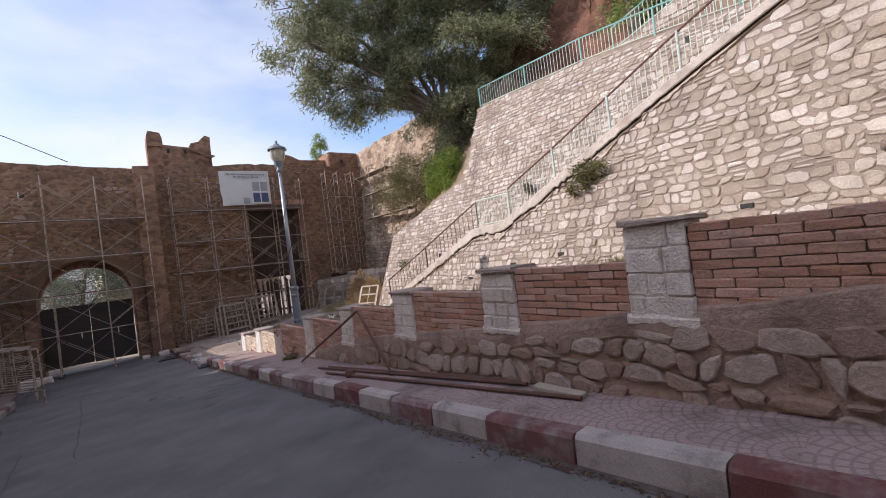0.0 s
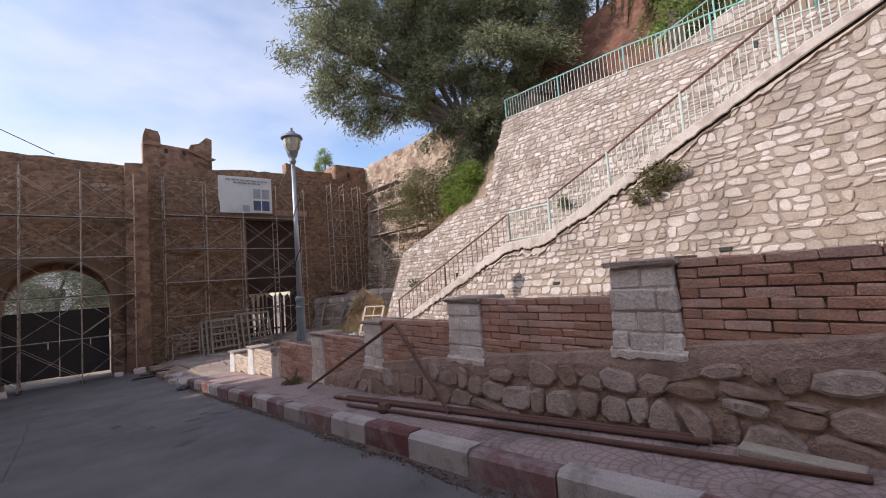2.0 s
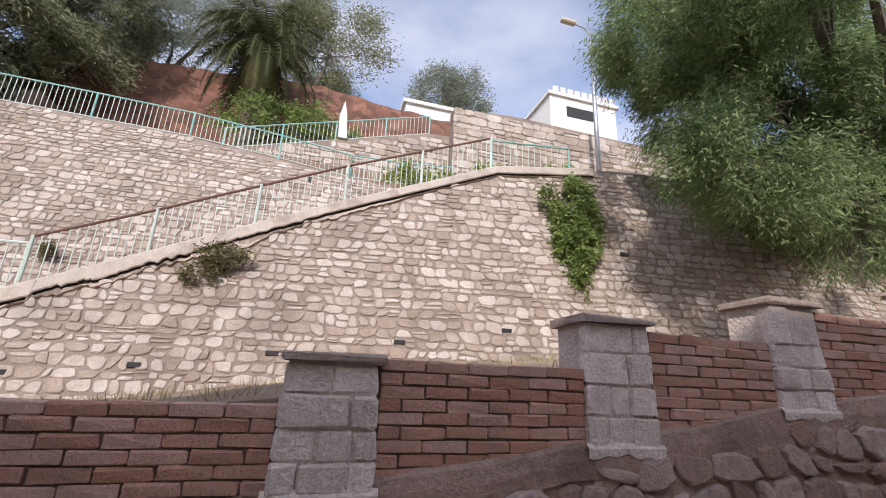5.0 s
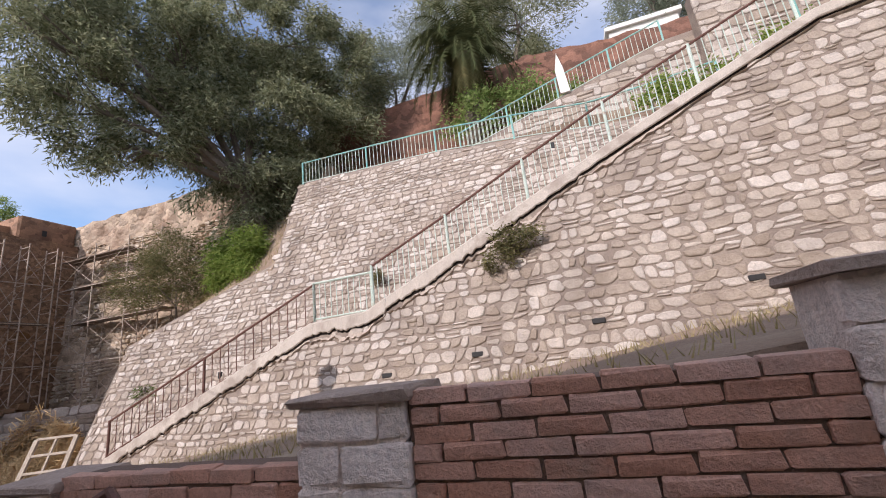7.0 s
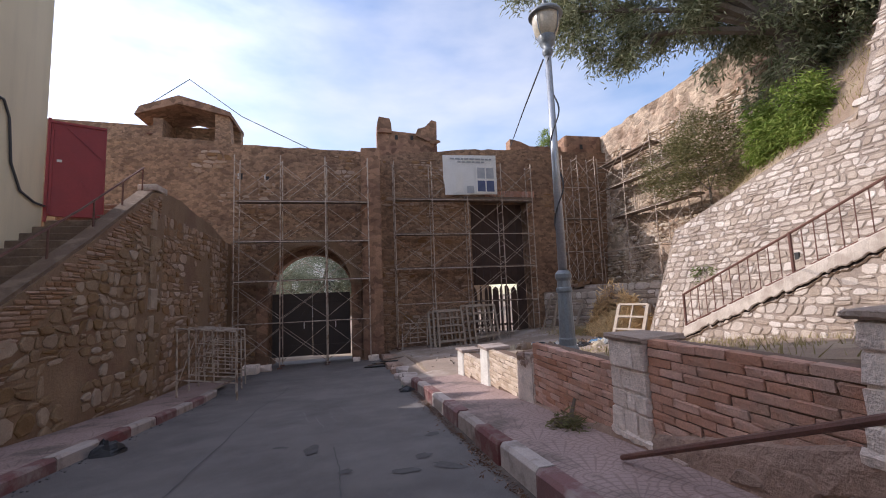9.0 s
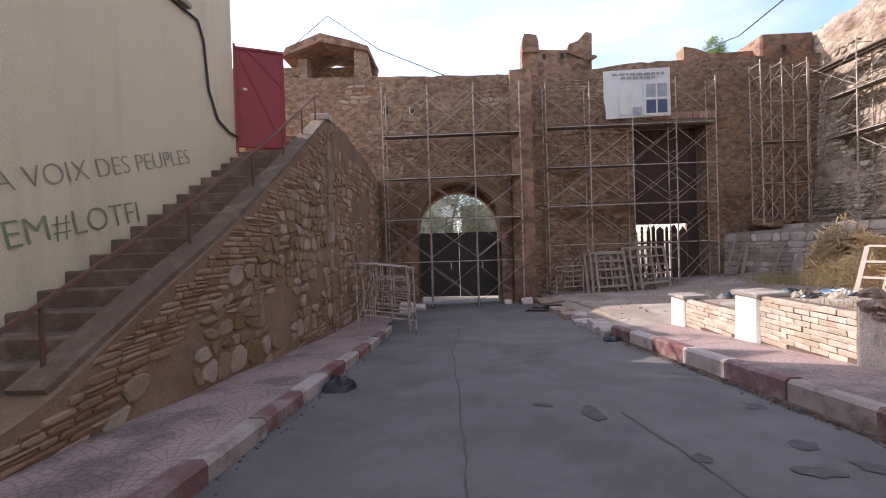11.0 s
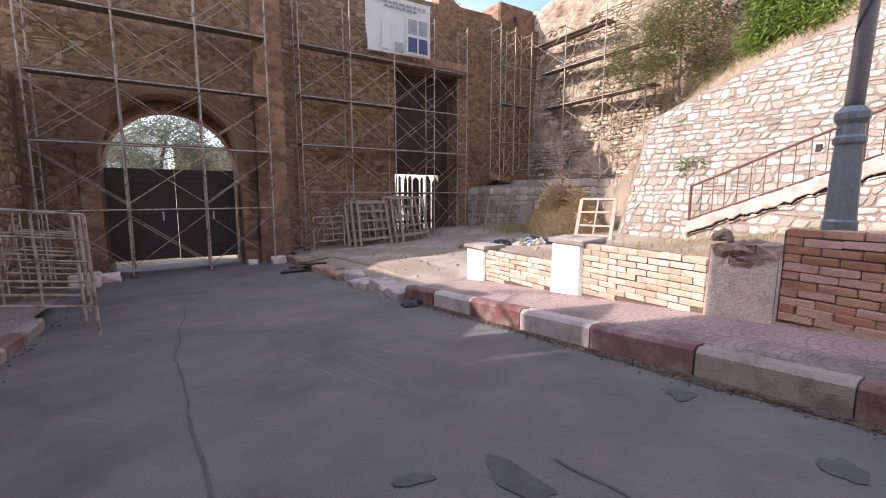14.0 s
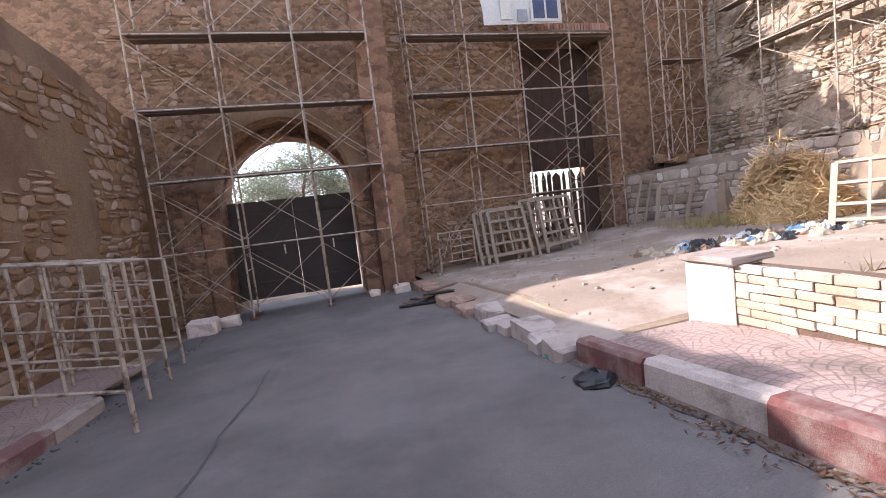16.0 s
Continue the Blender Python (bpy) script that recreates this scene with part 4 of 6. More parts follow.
for z0, z1, y0, y1, x0 in ((19.0, 21.8, -17.2, -11.4, 25), (16.8, 18.4, -4.2, -0.5, 25)):
    h = thing("white_house", (x0 + 2, (y0 + y1) / 2, 9), "white flat-roofed house on the hill top", "house")
    part("wall", Geo().box((x0, y0, 9), (x0 + 6, y1, z1)), WHITE_PLASTER, h)
    part("roof_edge", Geo().box((x0 - 0.2, y0 - 0.2, z1), (x0 + 6.2, y1 + 0.2, z1 + 0.25)), WHITE_PLASTER, h)
    part("window", Geo().box((x0 - 0.03, y0 + 2.0, z1 - 1.6), (x0 + 0.1, y0 + 4.4, z1 - 0.7)), BLACK, h, "dark window")
    if z1 > 20:
        for q in range(9):
            part("roof_post", Geo().box((x0, y0 + q * (y1 - y0) / 9.2, z1 + 0.25), (x0 + 0.2, y0 + q * (y1 - y0) / 9.2 + 0.4, z1 + 0.9)), WHITE_PLASTER, h)

# ---- rampart behind the terrace ----
rp = thing("wall_rampart", (15, 15, 3), "eroded ochre earth rampart climbing the hill", "wall", kind="structure")
RAMP = [(26.5, 13.9, 8.65), (23, 14.0, 8.75), (19.5, 14.2, 8.9), (17, 14.4, 9.2), (14.5, 15.5, 10.6), (12, 16.6, 11.7), (8, 17.0, 12.3), (4.4, 17.0, 12.6), (1, 17.0, 12.2), (-6, 17.0, 12.0), (-16, 17, 12)]


def ramp_wall(ya, yb, material, name):
    g = Geo()
    prev = None
    n_ = int(abs(yb - ya) / 0.35)
    for i in range(n_ + 1):
        y = ya + (yb - ya) * i / n_
        x = lerp_at([(-a, b) for a, b, _ in RAMP], -y)
        zt = lerp_at([(-a, c) for a, _, c in RAMP], -y) + 0.1 * noise.noise(Vector((y * 1.3, 0, 0))) + 0.06 * noise.noise(Vector((y * 5, 0, 0)))
        k = len(g.v)
        for q in range(16):
            z = -0.5 + (zt + 0.5) * q / 15
            g.v.append(Vector((x - 0.12 * (zt - z) * 0.6 + 0.16 * noise.noise(Vector((y * 0.8, z * 1.1, 2))) + 0.07 * noise.noise(Vector((y * 2.7, z * 3, 6))), y, z)))
        g.v += [Vector((x + 1.0, y, zt)), Vector((x + 1.0, y, -0.5))]
        if prev is not None:
            g.f += [[prev + q, prev + q + 1, k + q + 1, k + q] for q in range(17)]
        prev = k
    part(name, g, material, rp)


ramp_wall(26.5, 15.5, RAMPART, "rampart_face")
ramp_wall(15.5, -16, RAMPART_RED, "rampart_face")
rocks = list(stones(lambda u, v, w: Vector((lerp_at([(-a, b) for a, b, _ in RAMP], -u) - 0.072 * (8.8 - v) - w - 0.02, u, v)), 17, 24.6, 0.8, 7.5, 0.24, 0.15,
                    lambda u, v: noise.noise(Vector((u * 0.7, v * 0.9, 3))) > -0.12, 0.04, 0.05, 1.0, 21, (0.12, 0.42), 0.9))
lay(rocks, rp, RAMPART_STONE, RAMPART_STONE, lambda u, v: 0, 0, "stones")

# ---- gate wall ----
gw = thing("wall_gate", (-0.6, 24, -1.7), "old ochre town wall of rubble and plaster with an arched gate", "wall", kind="structure")
rng = random.Random(2)


def ragged(x0, x1, z0, z1, n_, amp=0.06, seed=0):
    return [(x0 + (x1 - x0) * i / n_, z0 + (z1 - z0) * i / n_ + amp * noise.noise(Vector((i * 0.9, seed, 0)))) for i in range(n_ + 1)]


GY, GB = 23.45, 25.2
AC, AR, AZ = -0.65, 1.6, 1.28
low_arch = [(-0.65 - 1.62 * math.cos(math.pi * i / 20), 1.02 + 1.62 * math.sin(math.pi * i / 20)) for i in range(21)]
part("inner_arch", Geo().prism(low_arch + [(1.0, 3.3), (-2.3, 3.3)], "y", 24.42, 25.19), MUD_RED, gw, "lower inner arch of the gateway")
arch = [(AC - AR * math.cos(math.pi * i / 20), AZ + 1.02 * AR * math.sin(math.pi * i / 20)) for i in range(21)]
part("left_wall", Geo().prism([(-9, -3), (AC - AR, -3), (AC - AR, AZ), (AC - AR, 7.0)] + ragged(AC - AR, -9, 7.02, 7.2, 14)[1:], "y", GY, GB), MUD, gw)
part("right_wall", Geo().prism([(AC + AR, -3), (2.2, -3)] + ragged(2.2, AC + AR, 6.9, 6.92, 4), "y", GY, GB), MUD, gw)
part("arch_wall", Geo().prism(arch + ragged(AC + AR, AC - AR, 6.92, 7.0, 8, seed=3), "y", GY + 0.002, GB - 0.002), MUD, gw)
ring = [(AC - (AR + 0.42) * math.cos(math.pi * i / 20), AZ + (AR + 0.4) * math.sin(math.pi * i / 20)) for i in range(21)]
vs = [(x, GY - 0.03, z) for x, z in arch] + [(x, GY - 0.03, z) for x, z in ring] + [(x, GY + 0.05, z) for x, z in arch] + [(x, GY + 0.05, z) for x, z in ring]
fs = [(i, i + 1, 22 + i, 21 + i) for i in range(20)] + [(i, 42 + i, 43 + i, i + 1) for i in range(20)] + [(21 + i, 22 + i, 64 + i, 63 + i) for i in range(20)]
part("arch_ring", Geo().add(vs, fs), OCHRE, gw, "smooth plaster ring round the arch")
for xa, xb in ((AC - AR - 0.42, AC - AR), (AC + AR, AC + AR + 0.42)):
    part("jamb", Geo().box((xa, GY - 0.05, -2.2), (xb, GY + 0.1, AZ), 0.03, 0.02), MUD_RED, gw, "reddish brick jamb of the arch")
    for q in range(9):
        part("jamb_brick", Geo().box((xa + 0.03, GY - 0.075, -0.6 + q * 0.16), (xb - 0.05 - 0.1 * (q % 2), GY, -0.5 + q * 0.16), 0.012, 0.01), MUD_RED, gw)
part("buttress", Geo().prism([(1.38, -3), (2.2, -3), (2.2, 7.0), (1.42, 6.95)], "y", 23.15, 23.6), MUD_RED, gw, "reddish plastered buttress")
part("upper_wall", Geo().prism([(2.2, -3), (6.45, -3), (6.45, 5.05), (6.45, 7.3)] + ragged(6.45, 2.2, 7.55, 7.1, 10, seed=5), "y", 24.5, 26.2), MUD, gw)
part("upper_wall", Geo().prism([(9.3, -3), (14, -3)] + ragged(14, 9.3, 7.6, 7.6, 10, seed=6), "y", 24.5, 26.2), MUD, gw)
part("lintel_wall", Geo().prism([(6.45, 5.05), (9.3, 5.05)] + ragged(9.3, 6.45, 7.6, 7.55, 8, seed=7), "y", 24.502, 26.2), MUD, gw)
part("lintel", Geo().box((6.2, 24.42, 4.98), (9.6, 24.6, 5.22), 0.03, 0.02), PLANK, gw, "old timber lintel")
for q in range(24):
    part("lintel_brick", Geo().box((7.2 + q * 0.105, 24.44, 5.24), (7.28 + q * 0.105, 24.55, 5.52), 0.01, 0.008), BRICK, gw)
for q in range(2):
    part("slit", Geo().box((-3.36 + q * 1.0, GY - 0.012, 5.6), (-3.22 + q * 1.0, GY + 0.1, 5.86 - 0.06 * q)), BLACK, gw, "dark narrow slit")
    part("slit_shutter", Geo().box((-3.4 + q * 1.0, GY - 0.02, 5.62), (-3.36 + q * 1.0, GY, 5.84)), WHITE_PLASTER, gw)
# parapets and merlons
part("parapet", Geo().prism([(2.25, 6.9), (5.15, 7.2), (5.15, 8.2), (4.75, 8.5), (2.95, 8.62), (2.25, 8.7)], "y", 25.3, 25.9), MUD_RED, gw)
part("merlon", Geo().prism([(2.25, 8.5), (2.95, 8.5), (2.93, 8.95), (2.85, 9.2), (2.35, 9.27), (2.27, 9.0)], "y", 25.2, 25.9), MUD_RED, gw, "broken brick merlon")
part("merlon", Geo().prism([(4.1, 8.4), (5.12, 8.0), (5.15, 9.15), (4.9, 9.22), (4.55, 8.85), (4.2, 8.75)], "y", 25.2, 25.9), MUD_RED, gw, "broken brick merlon")
for xx in (3.1, 3.85):
    part("slit", Geo().box((xx, 25.28, 8.2), (xx + 0.14, 25.34, 8.42)), BLACK, gw)
part("parapet", Geo().prism([(9.0, 7.2), (11.9, 7.2), (11.9, 8.2), (10.1, 8.15), (9.5, 8.4), (9.0, 8.5)], "y", 25.4, 26), MUD_RED, gw)
part("tower_top", Geo().box((11.8, 24.9, 7.2), (13.9, 26.6, 8.65), 0.06, 0.03), MUD_RED, gw, "square plastered tower top")
part("slit", Geo().box((12.6, 24.87, 7.9), (12.76, 24.95, 8.15)), BLACK, gw)
rocks = []
for (xa, xb, za, zb, yy, thr, sd) in ((-5.2, AC - AR - 0.45, -1.4, 6.8, GY, 0.14, 31), (AC - AR - 0.4, AC + AR + 0.3, 3.2, 6.7, GY, 0.12, 32), (2.25, 6.4, -1.1, 7.0, 24.5, 0.06, 33), (9.4, 12.5, -0.8, 7.2, 24.5, 0.2, 34)):
    rocks += list(stones(lambda u, v, w: Vector((u, yy - 0.7 * w, v)), xa, xb, za, zb, 0.3, 0.15, lambda u, v: noise.noise(Vector((u * 0.55, v * 0.75, sd))) > thr and random.random() < 0.85, 0.04, 0.028, 1.0, sd, (0.12, 0.42), 0.9))
lay(rocks, gw, MUD_STONE, MUD_STONE, lambda u, v: 0, 0, "stones")
# left wing of the old wall with its lookout
lk = thing("lookout_tower", (-6.2, 27, 0), "ruined lookout tower with a tiled lean-to roof on the old wall", "tower")
part("tower_wall", Geo().prism([(-7.8, -2), (-4.5, -2), (-4.5, 8.4), (-4.6, 9.5), (-5.2, 9.6), (-5.2, 8.3), (-7.4, 8.4), (-7.4, 9.3), (-7.8, 9.3)], "y", 26.6, 27.2), MUD, lk)
part("back_wall", Geo().box((-7.8, 28.4, -2), (-4.5, 28.8, 9.6)), MUD, lk)
part("side_wall", Geo().box((-7.8, 27.2, -2), (-7.5, 28.4, 9.4)), MUD, lk)
part("roof", Geo().prism([(-8.5, 9.35), (-8.3, 9.75), (-6.7, 10.35), (-5.3, 9.95), (-4.5, 9.65), (-4.5, 9.45), (-6.7, 9.95)], "y", 26.4, 29.0), MUD_RED, lk, "crumbling tile roof")
part("slit", Geo().box((-5.75, 26.58, 8.3 - 0.6), (-5.6, 26.65, 8.05)), BLACK, lk)
part("wing_wall", Geo().prism([(-14, -2), (-7.8, -2), (-7.8, 9.0), (-14, 9.2)], "y", 26.8, 27.6), MUD, lk)
for q in range(5):
    part("rung", Geo().tube((-8.1, 26.75, 7.0 + 0.4 * q), (-7.6, 26.75, 7.0 + 0.4 * q), 0.03), RUST, lk)
part("roof_cable", Geo().path([(-8.4, 26.6, 9.6), (-6.65, 27.5, 11.7), (-4.0, 26.5, 9.5), (-0.8, 25.0, 7.5)], 0.018), CABLE, lk, "loose black cable")

# ---- the gate door and what lies beyond ----
gd = thing("gate_door", (-0.65, 24.35, -1.75), "pair of dark iron gate leaves under the arch, not quite closed", "gate", kind="structure")
for xa, xb, gap in ((-2.24, -0.66, 0.10), (-0.645, 0.88, 0.08)):
    lf = part("leaf", Geo().box((xa, 24.32, -1.66 + gap), (xb, 24.38, 1.0), 0.006), DOOR_DARK, gd)
    for z in (-1.2, -0.3, 0.6):
        part("rail", Geo().box((xa + 0.03, 24.29, z), (xb - 0.03, 24.325, z + 0.08), 0.006), DOOR_DARK, lf)
    part("brace", Geo().beam((xa + 0.1, 24.3, -1.1), (xb - 0.1, 24.3, 0.55), 0.05, 0.03, (0, 1, 0)), DOOR_DARK, lf)
    part("handle", Geo().box((xb - 0.35 if xa < -1 else xa + 0.9, 24.27, -0.45), (xb - 0.31 if xa < -1 else xa + 0.94, 24.32, -0.2), 0.006), WHITE_PLASTER, lf, "pale plate by the bolt")
dd = thing("door_yard", (7.9, 25.2, -1.1), "tall dark wooden doorway with an open barred lower gate", "door", kind="structure")
for q in range(8):
    xa = 6.47 + q * 0.353
    part("door_board", Geo().box((xa, 25.2, 1.1), (xa + 0.34, 25.26, 5.03), 0.008), DOOR_BROWN, dd)
rng = random.Random(15)
xa = 6.47
while xa < 8.75:
    w_ = rng.uniform(0.09, 0.3)
    part("gate_board", Geo().prism([(xa, -1.15), (xa + w_, -1.15), (xa + w_, 0.75 + rng.uniform(0, 0.25)), (xa + w_ / 2, 0.98 + rng.uniform(0, 0.1)), (xa, 0.75 + rng.uniform(0, 0.25))], "y", 25.08, 25.13), DOOR_BROWN, dd)
    xa += w_ + rng.uniform(0.03, 0.15)
for z in (-0.85, 0.3):
    part("gate_rail", Geo().box((6.47, 25.13, z), (8.8, 25.17, z + 0.09)), DOOR_BROWN, dd)
part("gate_leaf", Geo().box((8.8, 25.1, -1.15), (9.28, 25.16, 1.1), 0.01), DOOR_BROWN, dd)
part("inner_floor", Geo().box((6.45, 24.4, -1.4), (9.3, 26.3, -1.12)), YARD, dd)

# ---- left: stair, its wall and the yellow house ----
sw = thing("wall_stair_left", (-3.7, 14, -1.4), "ochre rubble and brick wall carrying the side stairs, ruined at its end", "wall", kind="structure")
SW_TOP = [(9.2, -0.75), (10.2, -0.43), (11.5, 0.26), (12.55, 0.78), (14.55, 1.95), (16.85, 3.42), (17.5, 3.55), (18.3, 3.6), (19.6, 3.45), (21.0, 3.35), (22.0, 3.15), (22.8, 3.0), (23.6, 2.95)]
g = Geo()
prev = None
for i in range(0, 97):
    y = 9.2 + 0.15 * i
    zt = lerp_at(SW_TOP, y) + (0.05 * noise.noise(Vector((y * 3, 0, 0))) if y > 17.6 else 0)
    k = len(g.v)
    zs = [-2.5 + (zt + 2.5) * q / 10 for q in range(11)]
    g.v += [Vector((-3.6 + 0.06 * noise.noise(Vector((y * 0.9, z * 0.9, 4))), y, z)) for z in zs] + [Vector((-3.95, y, zt)), Vector((-3.95, y, -2.5))]
    if prev is not None:
        g.f += [[prev + q, prev + q + 1, k + q + 1, k + q] for q in range(12)]
    prev = k
part("wall_face", g, OCHRE, sw)
sw_field = lambda u, v, w: Vector((-3.6 + 0.06 * noise.noise(Vector((u * 0.9, v * 0.9, 4))) + w * 0.8, u, v))
items = list(stones(sw_field, 9.6, 17.3, -1.5, 3.3, 0.29, 0.2, lambda u, v: road_z(u) + 0.1 < v < lerp_at(SW_TOP, u) - 0.55 - 0.25 * noise.noise(Vector((u, v, 0))) and noise.noise(Vector((u * 1.1, v * 1.3, 9))) > -0.22, 0.03, 0.045, 1.0, 41, (0.12, 0.42), 0.9))
lay(items, sw, OCHRE_STONE, MUD_STONE, lambda u, v: u, 260)
courses = list(stones(sw_field, 9.6, 17.2, -0.9, 3.4, 0.24, 0.075, lambda u, v: lerp_at(SW_TOP, u) - 0.62 < v < lerp_at(SW_TOP, u) - 0.1, 0.012, 0.03, 0.3, 42))
g = Geo()
for a, b, _ in courses:
    g.add(a, b)
part("brick_courses", g, surface("stair wall bricks", (0.37, 0.225, 0.14), (0.27, 0.165, 0.105), 5, 0.95, 0.6, 45, island=0.22), sw)["kind"] = "stuff"
items = list(stones(sw_field, 17.4, 23.0, -1.4, 3.0, 0.3, 0.18, lambda u, v: noise.noise(Vector((u * 0.8, v * 0.9, 19))) > -0.2 and v < 3.0, 0.03, 0.035, 1.0, 43, (0.12, 0.42), 0.9))
lay(items, sw, OCHRE_STONE, MUD_STONE, lambda u, v: 0, 0)
for q in range(7):
    part("quoin", Geo().box((-3.64, 16.72, -1.2 + q * 0.62), (-3.55, 17.0 + 0.12 * (q % 2), -0.72 + q * 0.62), 0.02, 0.015), OCHRE_STONE, sw, "dressed corner stone")
cop = Geo()
for (ya, za), (yb, zb) in zip(SW_TOP[1:6], SW_TOP[2:7]):
    cop.beam((-3.78, ya, za + 0.03), (-3.78, yb, zb + 0.03), 0.30, 0.06)
part("coping", cop, STEP_BROWN, sw)
part("coping_end", Geo().box((-3.98, 16.9, 3.5), (-3.55, 17.5, 3.66), 0.02, 0.01), CONCRETE, sw, "pale concrete cap")
sl = thing("stairs_left", (-4.4, 13, -0.8), "worn brown steps climbing beside the yellow house", "stairs", kind="structure")
for i in range(22):
    y0 = 9.9 + i * 0.315
    part("step", Geo().box((-5.02, y0, -2), (-3.95, y0 + 0.335, -0.85 + (i + 1) * 0.178), 0.015), STEP_BROWN, sl)
part("top_landing", Geo().box((-9, 16.8, -2), (-3.95, 23.4, 3.06)), EARTH, sl)
hr = thing("handrail", (-3.8, 13, 1), "thin rusty handrail on the stair wall", "railing")
part("rail", Geo().path([(-3.85, 10.0, 0.0), (-3.85, 12.5, 1.3), (-3.85, 14.6, 2.55), (-3.85, 16.9, 4.05)], 0.022), RUST, hr)
for y in (10.4, 12.2, 13.8, 15.0, 16.0, 16.85):
    zt = lerp_at(SW_TOP, y)
    part("post", Geo().tube((-3.85, y, zt - 0.05), (-3.85, y, lerp_at([(10, 0.0), (12.5, 1.3), (14.6, 2.55), (16.9, 4.05)], y)), 0.018), RUST, hr)

hs = thing("yellow_house", (-8, 5, -1), "tall yellow-painted house with a barred window and sprayed writing", "house")
part("wall", Geo().box((-13, 6.5, -3), (-5.0, 15.5, 9.0), 0.02), YELLOW, hs)
part("wall", Geo().box((-13, -16, -3), (-5.02, 6.5, 7.75), 0.02), YELLOW, hs)
part("roof_edge", Geo().box((-13.0, 6.5, 9.0), (-5.02, 15.48, 9.1)), CONCRETE, hs)
for yc in (13.35, 10.3):
    wd = part("window", Geo().box((-5.02, yc - 0.62, 4.62), (-4.985, yc + 0.62, 6.9), 0.006), WOOD, hs, "dusty barred window")
    part("window_sill", Geo().box((-5.02, yc - 0.75, 4.52), (-4.9, yc + 0.75, 4.61), 0.01), CONCRETE, wd)
    for q in range(6):
        part("window_bar", Geo().tube((-4.93, yc - 0.5 + q * 0.2, 4.62), (-4.93, yc - 0.5 + q * 0.2, 6.9), 0.014), WOOD_PALE, wd)
    for z in (5.2, 5.8, 6.4):
        part("window_bar", Geo().tube((-4.93, yc - 0.6, z), (-4.93, yc + 0.6, z), 0.012), WOOD_PALE, wd)
part("wall_cable", Geo().path([(-4.97, 8.0, 4.6), (-4.97, 11.3, 4.42), (-4.97, 12.6, 4.44), (-4.97, 14.35, 4.48), (-4.97, 14.5, 4.2), (-4.97, 14.6, 3.4), (-4.97, 14.85, 2.95), (-4.97, 15.2, 2.82), (-4.97, 15.5, 2.8)], 0.022), CABLE, hs, "black cable clipped along the wall")
rd = thing("red_metal_door", (-5.0, 15.6, 2.5), "red painted sheet-metal door standing open by the stairs", "door", kind="structure")
part("sheet", Geo().box((-5.0, 15.56, 2.62), (-4.1, 15.6, 4.62), 0.006), RED_METAL, rd)
part("brace", Geo().beam((-4.96, 15.55, 4.55), (-4.14, 15.55, 2.7), 0.05, 0.02, (0, 1, 0)), RED_METAL, rd)
part("brace", Geo().beam((-4.8, 15.55, 4.58), (-4.14, 15.55, 3.9), 0.04, 0.02, (0, 1, 0)), RED_METAL, rd)
for z in (2.63, 4.56):
    part("edge_rail", Geo().box((-4.99, 15.535, z), (-4.11, 15.56, z + 0.05)), RED_METAL, rd)
for x in (-4.98, -4.15):
    part("edge_rail", Geo().box((x, 15.54, 2.69), (x + 0.04, 15.558, 4.55)), RED_METAL, rd)
part("lock_plate", Geo().box((-4.88, 15.54, 3.75), (-4.8, 15.558, 3.8)), WHITE_PLASTER, rd)
part("hinge_post", Geo().box((-5.04, 15.54, 2.5), (-4.99, 15.62, 4.66)), RED_METAL, rd)
rd.rotation_euler = (0, 0, radians(24))


def writing(text, size, m, material, name, label, parent=None):
    cu = bpy.data.curves.new(name, "FONT")
    cu.body, cu.size, cu.extrude, cu.offset = text, size, 0.001, -0.006
    tmp = bpy.data.objects.new(name, cu)
    scene.collection.objects.link(tmp)
    me = bpy.data.meshes.new_from_object(tmp)
    bpy.data.objects.remove(tmp)
    me.materials.clear()
    me.materials.append(material)
    me.transform(m)
    ob = new(name, me)
    if parent:
        me.transform(Matrix.Translation(-base_of(parent)))
        ob.parent = parent
    return tagged(ob, label)


writing("LA VOIX DES PEUPLES", 0.33, pose(-4.985, 10.95, 1.12, 90, 0, 90) @ pose(0, 0, 0, 0, 0, 16), PAINT_GREY, "graffiti", "grey sprayed words on the wall", hs)
writing("ADEM#LOTFI", 0.40, pose(-4.985, 10.62, 0.52, 90, 0, 90) @ pose(0, 0, 0, 0, 0, 12), PAINT_GREEN, "graffiti", "dark green sprayed words on the wall", hs)

# ---- low wall in the yard ----
lw = thing("wall_yard", (11.5, 22, -1), "low wall of pale squared rubble at the back of the yard", "wall", kind="structure")
LW = [Vector((9.9, 24.5, 0)), Vector((13.2, 19.9, 0)), Vector((12.2, 17.4, 0))]
